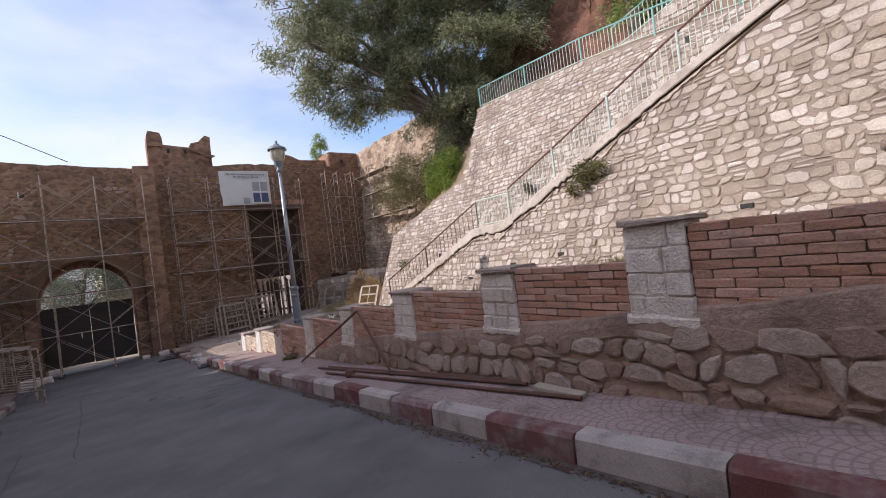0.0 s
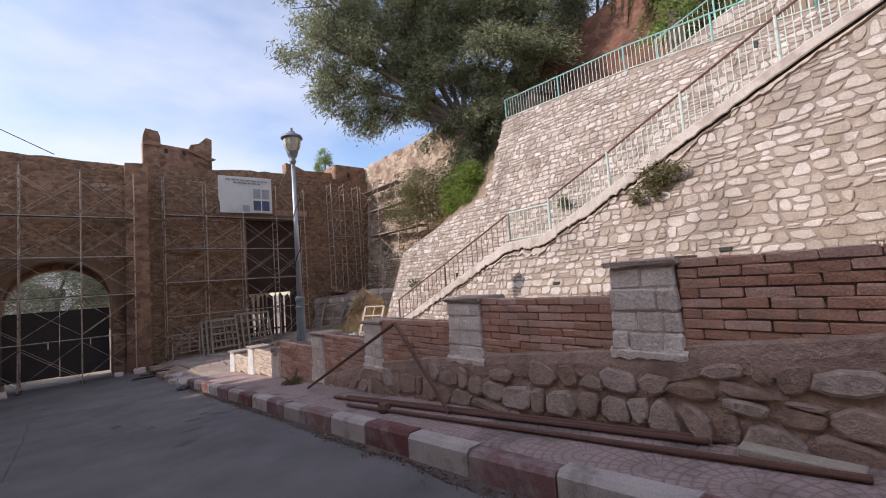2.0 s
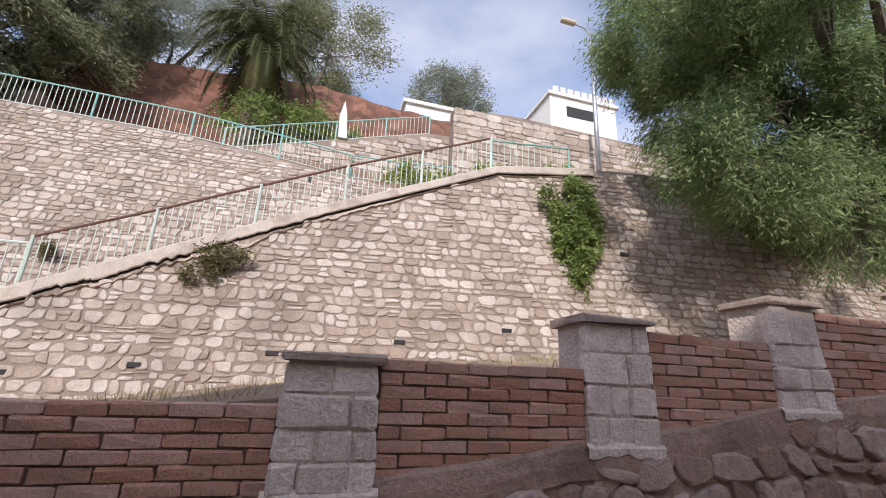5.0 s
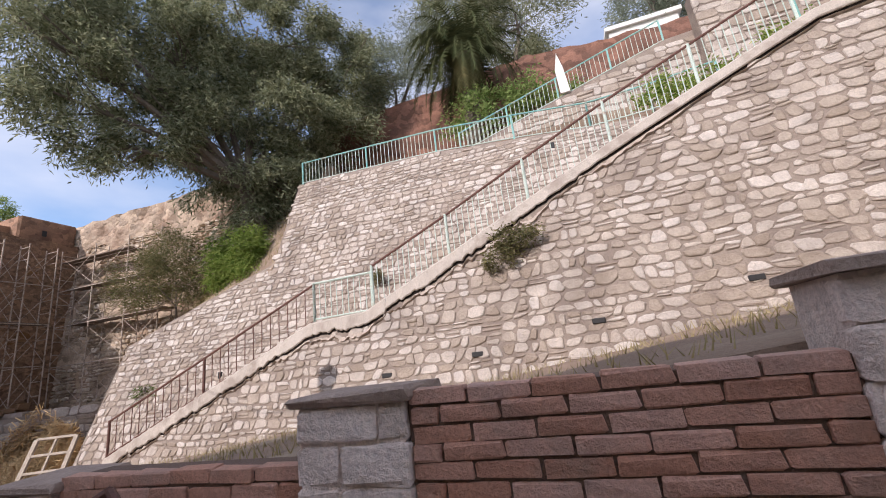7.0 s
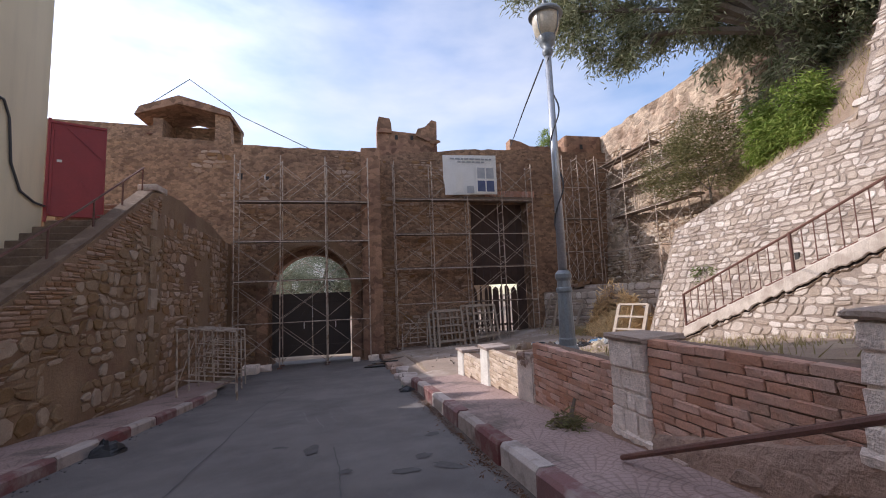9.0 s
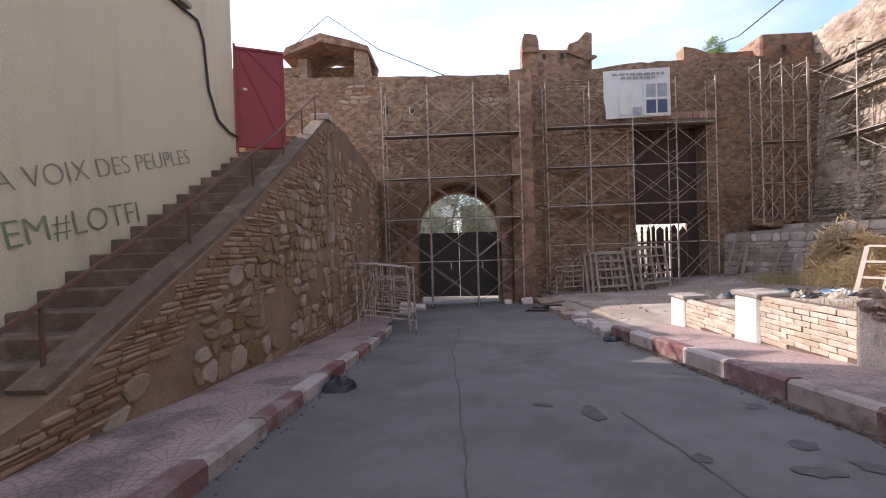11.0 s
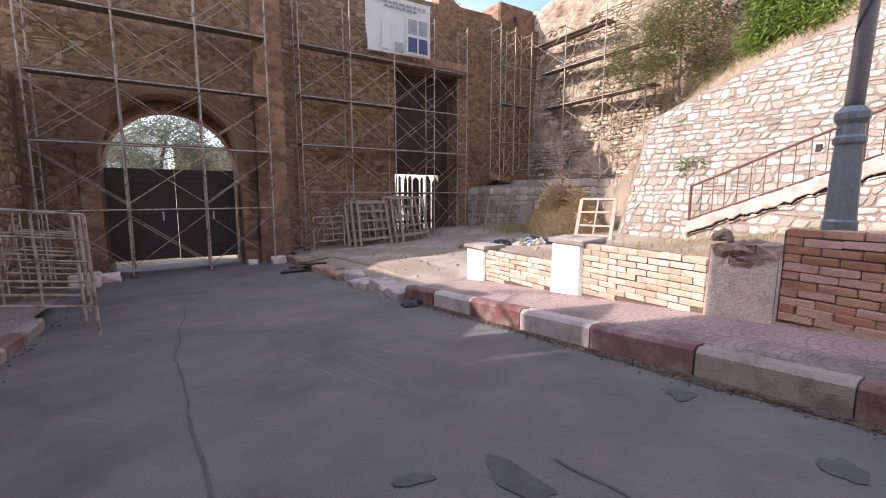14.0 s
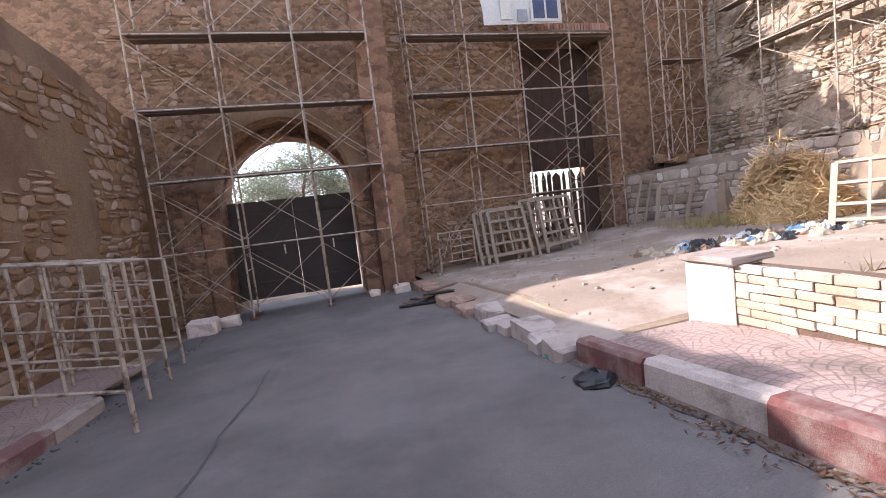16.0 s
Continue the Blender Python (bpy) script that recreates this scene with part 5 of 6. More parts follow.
for a, b in zip(LW, LW[1:]):
    d = (b - a).normalized()
    nrm = Vector((d.y, -d.x, 0))
    if nrm.x > 0 and nrm.y > 0:
        nrm = -nrm
    nrm = nrm if nrm.x < 0 else -nrm
    L_ = (b - a).length
    g = Geo()
    q = a - nrm * 0.4
    r = b - nrm * 0.4
    g.add([(a.x, a.y, -1.5), (b.x, b.y, -1.5), (r.x, r.y, -1.5), (q.x, q.y, -1.5), (a.x, a.y, 0.62), (b.x, b.y, 0.92), (r.x, r.y, 0.92), (q.x, q.y, 0.62)],
          [(0, 1, 5, 4), (1, 2, 6, 5), (2, 3, 7, 6), (3, 0, 4, 7), (4, 5, 6, 7)])
    part("wall_mortar", g, STONE_MORTAR, lw)
    items = list(stones(lambda u, v, w: a + d * u + nrm * w + Vector((0, 0, v)), 0, L_, -1.1, 0.9, 0.38, 0.24, lambda u, v: v < 0.56 + 0.3 * u / L_ if a is LW[0] else v < 0.85, 0.02, 0.035, 0.5, 51))
    lay(items, lw, STONE, STONE_J, lambda u, v: 0, 150)

# ---- street lamp ----
lp = thing("street_lamp", (3.76, 10.98, -0.25), "grey street lamp with steel pole and amber glass globe", "street lamp")
LX, LY = 3.76, 10.98
part("foot", Geo().lathe([(0.14, -0.6), (0.14, -0.02), (0.112, 0.02), (0.112, 0.1), (0.102, 0.12), (0.088, 0.7), (0.104, 0.72), (0.104, 0.76), (0.088, 0.78), (0.085, 0.86), (0.108, 0.9), (0.108, 0.95), (0.07, 1.0)], (LX, LY, 0)), LAMP_GREY, lp, smooth=False)
part("pole", Geo().tube((LX, LY, 0.95), (LX - 0.05, LY - 0.1, 4.02), 0.062, 0.042, 12), LAMP_STEEL, lp, smooth=True)
top = (LX - 0.05, LY - 0.1, 4.02)
part("neck", Geo().lathe([(0.05, -0.05), (0.075, 0.0), (0.075, 0.04), (0.05, 0.06), (0.1, 0.13), (0.12, 0.2), (0.12, 0.24)], top), LAMP_GREY, lp, smooth=True)
part("globe", Geo().lathe([(0.11, 0.23), (0.16, 0.3), (0.185, 0.4), (0.19, 0.5), (0.185, 0.54)], top, 16), LAMP_GLOBE, lp, "amber glass globe", smooth=True)
part("hood", Geo().lathe([(0.19, 0.53), (0.235, 0.535), (0.24, 0.555), (0.21, 0.6), (0.12, 0.65), (0.075, 0.67), (0.075, 0.7), (0.03, 0.715), (0.022, 0.735), (0.036, 0.76), (0.02, 0.79), (0.0, 0.8)], top, 18), LAMP_GREY, lp, smooth=True)
for q in range(4):
    a = q * math.pi / 2 + 0.5
    part("cage_bar", Geo().path([Vector(top) + Vector((r * math.cos(a), r * math.sin(a), z)) for r, z in ((0.125, 0.22), (0.175, 0.3), (0.2, 0.42), (0.2, 0.54))], 0.009, 4), LAMP_GREY, lp)
part("cable", Geo().path([Vector((LX - 0.01 + 0.07 * math.cos(i * 0.42), LY - 0.03 - 0.02 * i / 12 + 0.07 * math.sin(i * 0.42), 1.2 + i * 0.07)) for i in range(40)], 0.011, 4), CABLE, lp, "black cable wound round the pole")
part("cable", Geo().path([(LX - 0.1, LY - 0.05, 3.95), (LX + 0.15, LY + 1.2, 3.85), (LX + 1.6, LY + 5.5, 4.75), (8.6, 24.4, 7.7)], 0.012, 4), CABLE, lp, "black cable running to the old wall")


# lamp post on the upper terrace
up = thing("street_lamp", (12.5, -5.72, 7.8), "plain grey lamp post with a short arm on the upper terrace", "street lamp")
part("pole", Geo().tube((12.5, -5.72, 7.5), (12.5, -5.75, 14.35), 0.1, 0.06, 10), LAMP_STEEL, up, smooth=True)
part("arm", Geo().path([(12.5, -5.75, 14.3), (12.5, -5.55, 14.6), (12.5, -5.0, 14.68)], 0.04, 6), LAMP_STEEL, up)
part("lamp_head", Geo().box((12.38, -5.1, 14.6), (12.62, -4.45, 14.76), 0.05), LAMP_GLOBE, up, "flat amber lamp head")


# ---- scaffolding ----
def scaffold(at, u, v, xs, depth, levels, planks, label, braces=True, top=0.0):
    """Frames stand at the places xs along u, depth apart along v; levels are the heights of the lifts."""
    o, u, v = Vector(at), Vector(u), Vector(v)
    s = thing("scaffold", at, label, "scaffold", "scaffolds on the old wall")
    place = lambda a, b, z: o + u * a + v * b + Vector((0, 0, z - o.z))
    for a in xs:
        for b in (0, depth):
            p, q = place(a, b, levels[0]), place(a, b, levels[-1] + top)
            lean = Vector((random.uniform(-0.03, 0.03), 0, 0))
            part("standard", Geo().tube(p, q + lean, 0.024), TUBE, s)
            part("base_plate", Geo().box(p - Vector((0.08, 0.08, 0.04)), p + Vector((0.08, 0.08, 0.0))), RUST, s)
        for za, zb in zip(levels, levels[1:]):
            for k in (0.98, 0.66, 0.33):
                if k != 0.33 or random.random() < 0.5:
                    z = za + (zb - za) * k
                    part("frame_rung", Geo().tube(place(a, 0, z), place(a, depth, z), 0.017, n=5), TUBE, s)
    for (a, b) in zip(xs, xs[1:]):
        for za, zb in zip(levels, levels[1:]):
            for w in (0, depth):
                if braces and random.random() < 0.9:
                    part("brace", Geo().tube(place(a, w, za + 0.15), place(b, w, zb - 0.15), 0.013, n=4), TUBE, s)
                if braces and random.random() < 0.8:
                    part("brace", Geo().tube(place(a, w, zb - 0.15), place(b, w, za + 0.15), 0.013, n=4), TUBE, s)
        for z in levels[1:-1]:
            part("ledger", Geo().tube(place(a, 0, z + 0.02), place(b, 0, z + 0.02), 0.02, n=5), TUBE, s)
    for z, a, b in planks:
        for w in (0.12, 0.42):
            if w < depth:
                pa, pb = place(a, w, z + 0.06), place(b, w, z + 0.06 + random.uniform(-0.03, 0.03))
                part("plank", Geo().beam(pa, pb, 0.25, 0.045), PLANK, s)
    return s


scaffold((0, 22.6, -1.72), (1, 0, 0), (0, 1, 0), [-3.3, -1.68, 0.02, 1.65], 0.7, [-1.72, -0.1, 1.45, 2.95, 4.5, 6.2], [(2.95, -3.3, 1.7), (4.5, -3.3, 1.7), (1.45, -3.3, 1.7)], "rusty tube scaffold with boards in front of the arch", top=0.15)
scaffold((0, 23.75, -1.47), (1, 0, 0), (0, 1, 0), [2.85, 4.5, 6.15, 7.75, 9.25], 0.6, [-1.47, 0.35, 1.85, 3.35, 4.9, 6.55], [(4.9, 2.85, 9.3), (3.35, 2.85, 6.2), (1.85, 2.85, 9.3)], "rusty tube scaffold before the tall doorway", top=0.1)
scaffold((0, 23.6, 0.9), (1, 0, 0), (0, 1, 0), [10.85, 11.6, 12.5], 0.6, [0.9, 2.45, 4.0, 5.5, 7.0], [(4.0, 10.85, 12.5)], "rusty tube scaffold in the corner of the old walls", top=0.1)
scaffold((13.0, 0, 0.9), (0, 1, 0), (1, 0, 0), [18.6, 20.3, 22.2, 24.1], 0.55, [0.85, 2.4, 3.95, 5.4, 7.0], [(5.4, 18.6, 23.6), (3.95, 18.4, 23.4), (6.6, 20.3, 24.1)], "rusty tube scaffold along the sunlit rampart", top=0.15)


def frame_panel(p, q, high, lean, label):
    """A loose scaffold end frame standing between the feet p and q."""
    p, q, lean = Vector(p), Vector(q), Vector(lean)
    s = thing("trestle", p.lerp(q, 0.5), label, "trestle", "loose trestles by the kerb")
    up = Vector((0, 0, high)) + lean
    part("leg", Geo().tube(p, p + up, 0.024), TUBE, s)
    part("leg", Geo().tube(q, q + up, 0.024), TUBE, s)
    for k in (0.25, 1.0):
        part("cross_tube", Geo().tube(p + up * k, q + up * k, 0.02), TUBE, s)
    for a in (0.32, 0.62):
        m = p.lerp(q, a)
        part("cross_tube", Geo().tube(m + up * 0.25, m + up, 0.015, n=5), TUBE, s)
    for k in (0.45, 0.62, 0.8):
        part("rung", Geo().tube(p.lerp(q, 0.32) + up * k, p.lerp(q, 0.99) + up * k, 0.015, n=5), TUBE, s)
    part("brace", Geo().tube(p + up * 0.15, p.lerp(q, 0.32) + up * 0.9, 0.012, n=4), TUBE, s)
    return s


for (x0, y0, x1, y1) in ((-3.05, 17.0, -1.68, 16.75), (-3.1, 17.9, -1.95, 17.75), (-3.1, 18.6, -2.0, 18.5), (-3.2, 19.4, -2.1, 19.35)):
    frame_panel((x0, y0, road_z(y0, -2.4) + 0.16), (x1, y1, road_z(y1, -2) + (0.0 if x1 > -1.9 else 0.02)), 1.58, (-0.05, 0.05, 0), "rusty scaffold end frame standing on the pavement edge")
frame_panel((2.95, 23.2, ground_z(2.95, 23.2) + 0.03), (4.0, 23.35, ground_z(4.0, 23.35) + 0.03), 1.05, (0.02, 0.12, 0), "small rusty tube trestle leaning on the scaffold")


def window_frame(at, width, high, lean, yaw, rows, cols, material, label):
    s = thing("window_frame", at, label, "window frame", "old window frames in the yard")
    m = Matrix.Translation(at) @ pose(0, 0, 0, lean, 0, yaw)
    pt = lambda x, z: m @ Vector((x, 0, z))
    up = m.to_3x3() @ Vector((0, 1, 0))
    for x in (-width / 2, width / 2):
        part("stile", Geo().beam(pt(x, 0), pt(x, high), 0.1, 0.07, up), material, s)
    for z in [high * i / rows for i in range(rows + 1)]:
        z = min(max(z, 0.12), high)
        part("crossbar", Geo().beam(pt(-width / 2, z), pt(width / 2, z), 0.06, 0.06, up), material, s)
    for c in range(1, cols):
        x = -width / 2 + width * c / cols
        part("muntin", Geo().beam(pt(x, 0.1), pt(x, high), 0.045, 0.05, up), material, s)
    return s


fz = lambda x, y: ground_z(x, y) + 0.03


def leaning_frame(foot, foot2, top, top2, rows, cols, material, label):
    """An old casement standing askew between two feet and two top corners."""
    a, b, c, d = Vector(foot), Vector(foot2), Vector(top), Vector(top2)
    s = thing("window_frame", a.lerp(b, 0.5), label, "window frame", "old window frames in the yard")
    up = (b - a).cross(c - a).normalized()
    part("stile", Geo().beam(a, c, 0.085, 0.06, up), material, s)
    part("stile", Geo().beam(b, d, 0.085, 0.06, up), material, s)
    for i in range(rows + 1):
        k = 0.14 + 0.86 * i / rows
        part("crossbar", Geo().beam(a.lerp(c, k), b.lerp(d, k), 0.08 if i in (0, rows) else 0.05, 0.05, up), material, s)
    for i in range(1, cols):
        k = i / cols
        part("muntin", Geo().beam(a.lerp(b, k).lerp(c.lerp(d, k), 0.14), c.lerp(d, k), 0.05, 0.045, up), material, s)
    return s


fy = lambda x, y: (x, y, fz(x, y))
for x0, x1, yf, lean, dz in ((4.45, 5.55, 23.0, 0.03, 0.0), (4.28, 5.36, 23.1, 0.02, 0.03), (4.12, 5.2, 23.2, 0.0, -0.02), (6.02, 7.04, 23.0, 0.02, 0.17), (5.8, 6.82, 23.1, -0.02, 0.15), (5.6, 6.6, 23.2, -0.05, 0.19)):
    leaning_frame(fy(x0, yf), fy(x1, yf), (x0 + lean, yf + 0.42, dz), (x1 - 0.06 + lean, yf + 0.42, dz + 0.03), 4, 2, WOOD, "weathered wooden window frame leaning askew on the scaffold")
window_frame((9.27, 17.6, fz(9.27, 17.6)), 0.95, 1.28, -27, -65, 3, 2, WOOD_PALE, "pale wooden window frame leaning by the stair foot")
leaning_frame(fy(9.31, 22.6), fy(10.33, 22.6), (9.67, 22.8, 0.14), (10.93, 22.8, 0.22), 1, 2, WOOD, "grey wooden frame leaning on the yard wall")
ld = thing("short_ladder", fy(9.45, 23.5), "short grey wooden ladder leaning on the yard wall", "ladder")
a, b, c, d = (Vector(p) for p in (fy(9.27, 23.5), fy(9.67, 23.5), (9.95, 23.8, 0.54), (10.3, 23.8, 0.5)))
part("side_rail", Geo().beam(a, c, 0.06, 0.045, (0, 1, 0)), WOOD, ld)
part("side_rail", Geo().beam(b, d, 0.06, 0.045, (0, 1, 0)), WOOD, ld)
for q in range(5):
    k = 0.12 + 0.2 * q
    part("rung", Geo().beam(a.lerp(c, k), b.lerp(d, k), 0.07, 0.04), WOOD, ld)

# ---- banner ----
bn = thing("banner", (6.3, 23.68, 6.0), "white printed banner with a window picture hung on the scaffold", "banner")
nx, nz = 14, 8
vs = [(5.03 + 2.5 * i / nx + (0.06 if j < 3 else 0.0) * (1 - i / nx), 23.66 + 0.03 * noise.noise(Vector((i * 0.6, j * 0.7, 0))), 5.12 + 0.05 * i / nx + 1.82 * j / nz) for j in range(nz + 1) for i in range(nx + 1)]
part("cloth", Geo().add(vs, [(j * (nx + 1) + i, j * (nx + 1) + i + 1, (j + 1) * (nx + 1) + i + 1, (j + 1) * (nx + 1) + i) for j in range(nz) for i in range(nx)]), BANNER, bn, smooth=True)
for z, x0, x1 in ((6.74, 5.35, 7.3), (6.6, 5.7, 6.95)):
    x = x0
    while x < x1:
        w = random.uniform(0.08, 0.25)
        part("print_word", Geo().box((x, 23.615, z), (min(x + w, x1), 23.622, z + 0.07)), INK, bn)
        x += w + 0.05
part("print_window", Geo().box((6.52, 23.61, 5.2), (7.42, 23.618, 6.45)), WHITE_PLASTER, bn, "printed white window")
for x0, z0, m_ in ((6.6, 5.88, GREY_PRINT), (7.02, 5.88, GREY_PRINT), (6.6, 5.28, BLUE), (7.02, 5.28, BLUE)):
    part("print_pane", Geo().box((x0, 23.602, z0), (x0 + 0.36, 23.609, z0 + 0.5)), m_, bn)
part("print_patch", Geo().box((6.1, 23.605, 5.2), (6.42, 23.612, 5.52)), GREY_PRINT, bn)
part("print_patch", Geo().box((5.6, 23.608, 5.25), (5.92, 23.614, 6.15)), WHITE_PLASTER, bn)
sd = thing("satellite_dish", (5.0, 25.0, 7.5), "small dark satellite dish on the wall top", "satellite dish")
part("dish", Geo().lathe([(0.0, 0.0), (0.15, 0.03), (0.27, 0.1)], (5.0, 25.0, 7.95), 12), CAP, sd)
part("stalk", Geo().tube((5.0, 25.0, 7.3), (5.0, 25.0, 7.97), 0.025), RUST, sd)

# ---- pipes and planks on the pavement ----
pz = lambda x, y: kerb_z(y) + 0.015 * (x - 2.4)
for k, (a, b) in enumerate((((2.78, 7.4), (3.1, 2.75)), ((2.88, 7.2), (3.17, 2.6)), ((2.62, 6.7), (2.92, 2.0)))):
    P, Q = Vector((a[0], a[1], pz(*a) + 0.024)), Vector((b[0], b[1], pz(*b) + 0.023))
    single("rusty_pipe", Geo().tube(P, Q, 0.021, n=8), RUST, "long rusty iron pipe lying along the pavement", "pipe", "pipes on the pavement", at=P)
bent = thing("bent_rod", (3.0, 6.2, pz(3, 6.2)), "rusty iron rod bent over the brick wall like a prop", "rod")
part("rod", Geo().tube((2.95, 8.75, pz(2.95, 8.75) + 0.03), (3.02, 6.12, 0.63), 0.021, n=8), RUST, bent)
part("rod", Geo().tube((3.02, 6.12, 0.63), (2.9, 5.05, pz(2.9, 5.05) + 0.02), 0.019, n=8), RUST, bent)
single("joint_clamp", Geo().lathe([(0.0, 0.0), (0.06, 0.0), (0.08, 0.05), (0.06, 0.1), (0, 0.1)], (2.66, 5.9, pz(2.66, 5.9)), 10), RUST, "rusty scaffold clamp on the pavement", "clamp", at=(2.66, 5.9, pz(2.66, 5.9)))
single("wood_plank", Geo().box((2.93, 2.02, pz(3, 2.2)), (3.05, 2.55, pz(3, 2.2) + 0.05), 0.006), WOOD_PALE, "short pale plank on the pavement", "plank", at=(3, 2.3, pz(3, 2.3)))

# ---- road marks ----
def blot(name, cx, cy, rx, ry, turn, material, label, seed):
    n_ = 36
    vs = [(cx, cy, road_z(cy, cx) + 0.007)]
    for i in range(n_):
        a = 2 * math.pi * i / n_
        k = 0.85 + 0.45 * noise.noise(Vector((math.cos(a) * 1.5, math.sin(a) * 1.5, seed * 3.1))) + 0.12 * noise.noise(Vector((math.cos(a) * 7, math.sin(a) * 7, seed)))
        x, y = rx * k * math.cos(a), ry * k * math.sin(a)
        X, Y = cx + x * math.cos(turn) - y * math.sin(turn), cy + x * math.sin(turn) + y * math.cos(turn)
        vs.append((X, Y, road_z(Y, X) + 0.007))
    tagged(link_mesh(name, vs, [(0, 1 + i, 1 + (i + 1) % n_) for i in range(n_)], material), label, "stain", kind="structure")


for i, (x, y, rx, ry) in enumerate(((0.51, 11.19, 0.11, 0.22), (1.86, 9.94, 0.1, 0.2), (1.46, 9.96, 0.1, 0.14), (1.7, 10.35, 0.09, 0.12), (0.9, 10.2, 0.07, 0.1), (1.95, 11.2, 0.12, 0.1), (0.1, 11.5, 0.06, 0.1), (1.3, 9.1, 0.08, 0.16), (0.2, 3.1, 0.1, 0.13), (0.45, 2.75, 0.07, 0.08), (0.3, 3.4, 0.08, 0.06), (-0.1, 4.3, 0.06, 0.08), (1.1, 8.3, 0.1, 0.18))):
    blot("oil_stain", x, y, rx, ry, i * 0.7, OIL, "dark oil stain on the asphalt", i)


def seam(pts, w, seed, material=None, label="dark crack along a seam in the asphalt"):
    vs, fs = [], []
    n_ = 60
    for i in range(n_ + 1):
        t = i / n_
        y = pts[0][1] + (pts[-1][1] - pts[0][1]) * t
        x = lerp_at([(p[1], p[0]) for p in pts], y) + 0.05 * noise.noise(Vector((y * 1.2, seed, 0))) + 0.02 * noise.noise(Vector((y * 5, seed, 0)))
        h = w * (0.7 + 0.6 * noise.noise(Vector((y * 3, seed, 4))))
        vs += [(x - h, y, road_z(y, x) + 0.008), (x + h, y, road_z(y, x) + 0.008)]
    fs = [(2 * i, 2 * i + 1, 2 * i + 3, 2 * i + 2) for i in range(n_)]
    tagged(link_mesh("road_seam", vs, fs, material or SEAM), label, "crack", kind="structure")


seam([(-0.62, 7.5), (-0.68, 10.0), (-0.72, 12.0), (-0.85, 15), (-0.7, 18)], 0.014, 1)
seam([(0.05, 1.2), (0.3, 2.2), (-0.2, 3.2)], 0.02, 2)
seam([(0.9, 9.5), (0.75, 11.2)], 0.008, 3)
for k, (x, y) in enumerate(((0.55, 12.4), (0.75, 12.7), (0.95, 13.1), (0.3, 12.9))):
    seam([(x, y), (x - 0.2, y + 1.0)], 0.006, 20 + k, SCRATCH, "pale scrape mark on the asphalt")
seam([(-1.5, 3), (-1.2, 6), (-1.3, 9)], 0.012, 4)
# dirt in the gutter
gut = Geo()
prev = None
for i in range(170):
    y = -1 + 0.1 * i
    w_ = 0.05 + 0.09 * max(0.0, noise.noise(Vector((y * 1.1, 3, 0))) + 0.4) + 0.04 * noise.noise(Vector((y * 5, 8, 0)))
    k = len(gut.v)
    gut.v += [Vector((2.32, y, road_z(y, 2.3) + 0.012)), Vector((2.29 - max(0.01, w_), y, road_z(y, 2.2) + 0.006))]
    if prev is not None:
        gut.f.append([prev, prev + 1, k + 1, k])
    prev = k
tagged(gut.link("gutter_dirt", surface("gutter dirt", (0.11, 0.085, 0.075), (0.19, 0.15, 0.13), 9, 0.95, 0.8, 50)), "dark dirt gathered in the gutter", "dirt", kind="structure")
# crumbs and litter along the kerb foot
rng = random.Random(8)
g, g2 = Geo(), Geo()
for i in range(900):
    y = rng.uniform(0, 16.5)
    x = 2.28 - abs(rng.gauss(0, 0.06))
    s_ = rng.uniform(0.003, 0.009)
    (g if i % 3 else g2).box((x - s_, y - s_, road_z(y, x)), (x + s_ * 0.8, y + s_, road_z(y, x) + s_ * 1.2), 0, s_ * 0.4)
for i in range(200):
    y = rng.uniform(9, 23)
    x = -2.38 + abs(rng.gauss(0, 0.07))
    s_ = rng.uniform(0.003, 0.011)
    g.box((x - s_, y - s_, road_z(y, x)), (x + s_, y + s_, road_z(y, x) + s_ * 1.2), 0, s_ * 0.4)
tagged(g.link("gutter_grit", SEAM), "dark grit and dead leaves along the kerbs", "grit", kind="stuff")
tagged(g2.link("gutter_pebbles", RUBBLE), "small pebbles along the kerb", "pebbles", kind="stuff")
rl = random.Random(19)
lv, lf = [], []
for i in range(1500):
    y = rl.choice((rl.uniform(9.5, 15.5), rl.uniform(0.5, 9.5)))
    x = 2.27 - abs(rl.gauss(0, 0.075)) * (1.3 if noise.noise(Vector((y * 0.9, 1, 0))) > 0 else 0.6)
    a, l_ = rl.uniform(0, 6.28), rl.uniform(0.012, 0.034)
    d = Vector((math.cos(a), math.sin(a), rl.uniform(-0.1, 0.5))) * l_
    w_ = Vector((-math.sin(a), math.cos(a), rl.uniform(-0.3, 0.3))) * l_ * 0.3
    p = Vector((x, y, road_z(y, x) + 0.014))
    k = len(lv)
    lv += [p - d, p + w_, p + d, p - w_]
    lf.append((k, k + 1, k + 2, k + 3))
tagged(link_mesh("gutter_leaves", lv, lf, leafy("dead leaves", (0.16, 0.09, 0.055), (0.07, 0.04, 0.03), 0.1)), "dead brown leaves gathered along the kerb", "leaves", kind="stuff")
g = Geo()
for i in range(320):
    x, y = rng.uniform(2.6, 9.5), rng.uniform(16, 23.5)
    s_ = 0.008 + 0.03 * rng.random() ** 3
    g.box((x - s_, y - s_ * 0.8, fz(x, y) - 0.01), (x + s_, y + s_ * 0.7, fz(x, y) + s_), 0, s_ * 0.4)
tagged(g.link("yard_rubble", STONE_J), "scattered stones and grit on the yard", "rubble", kind="stuff")
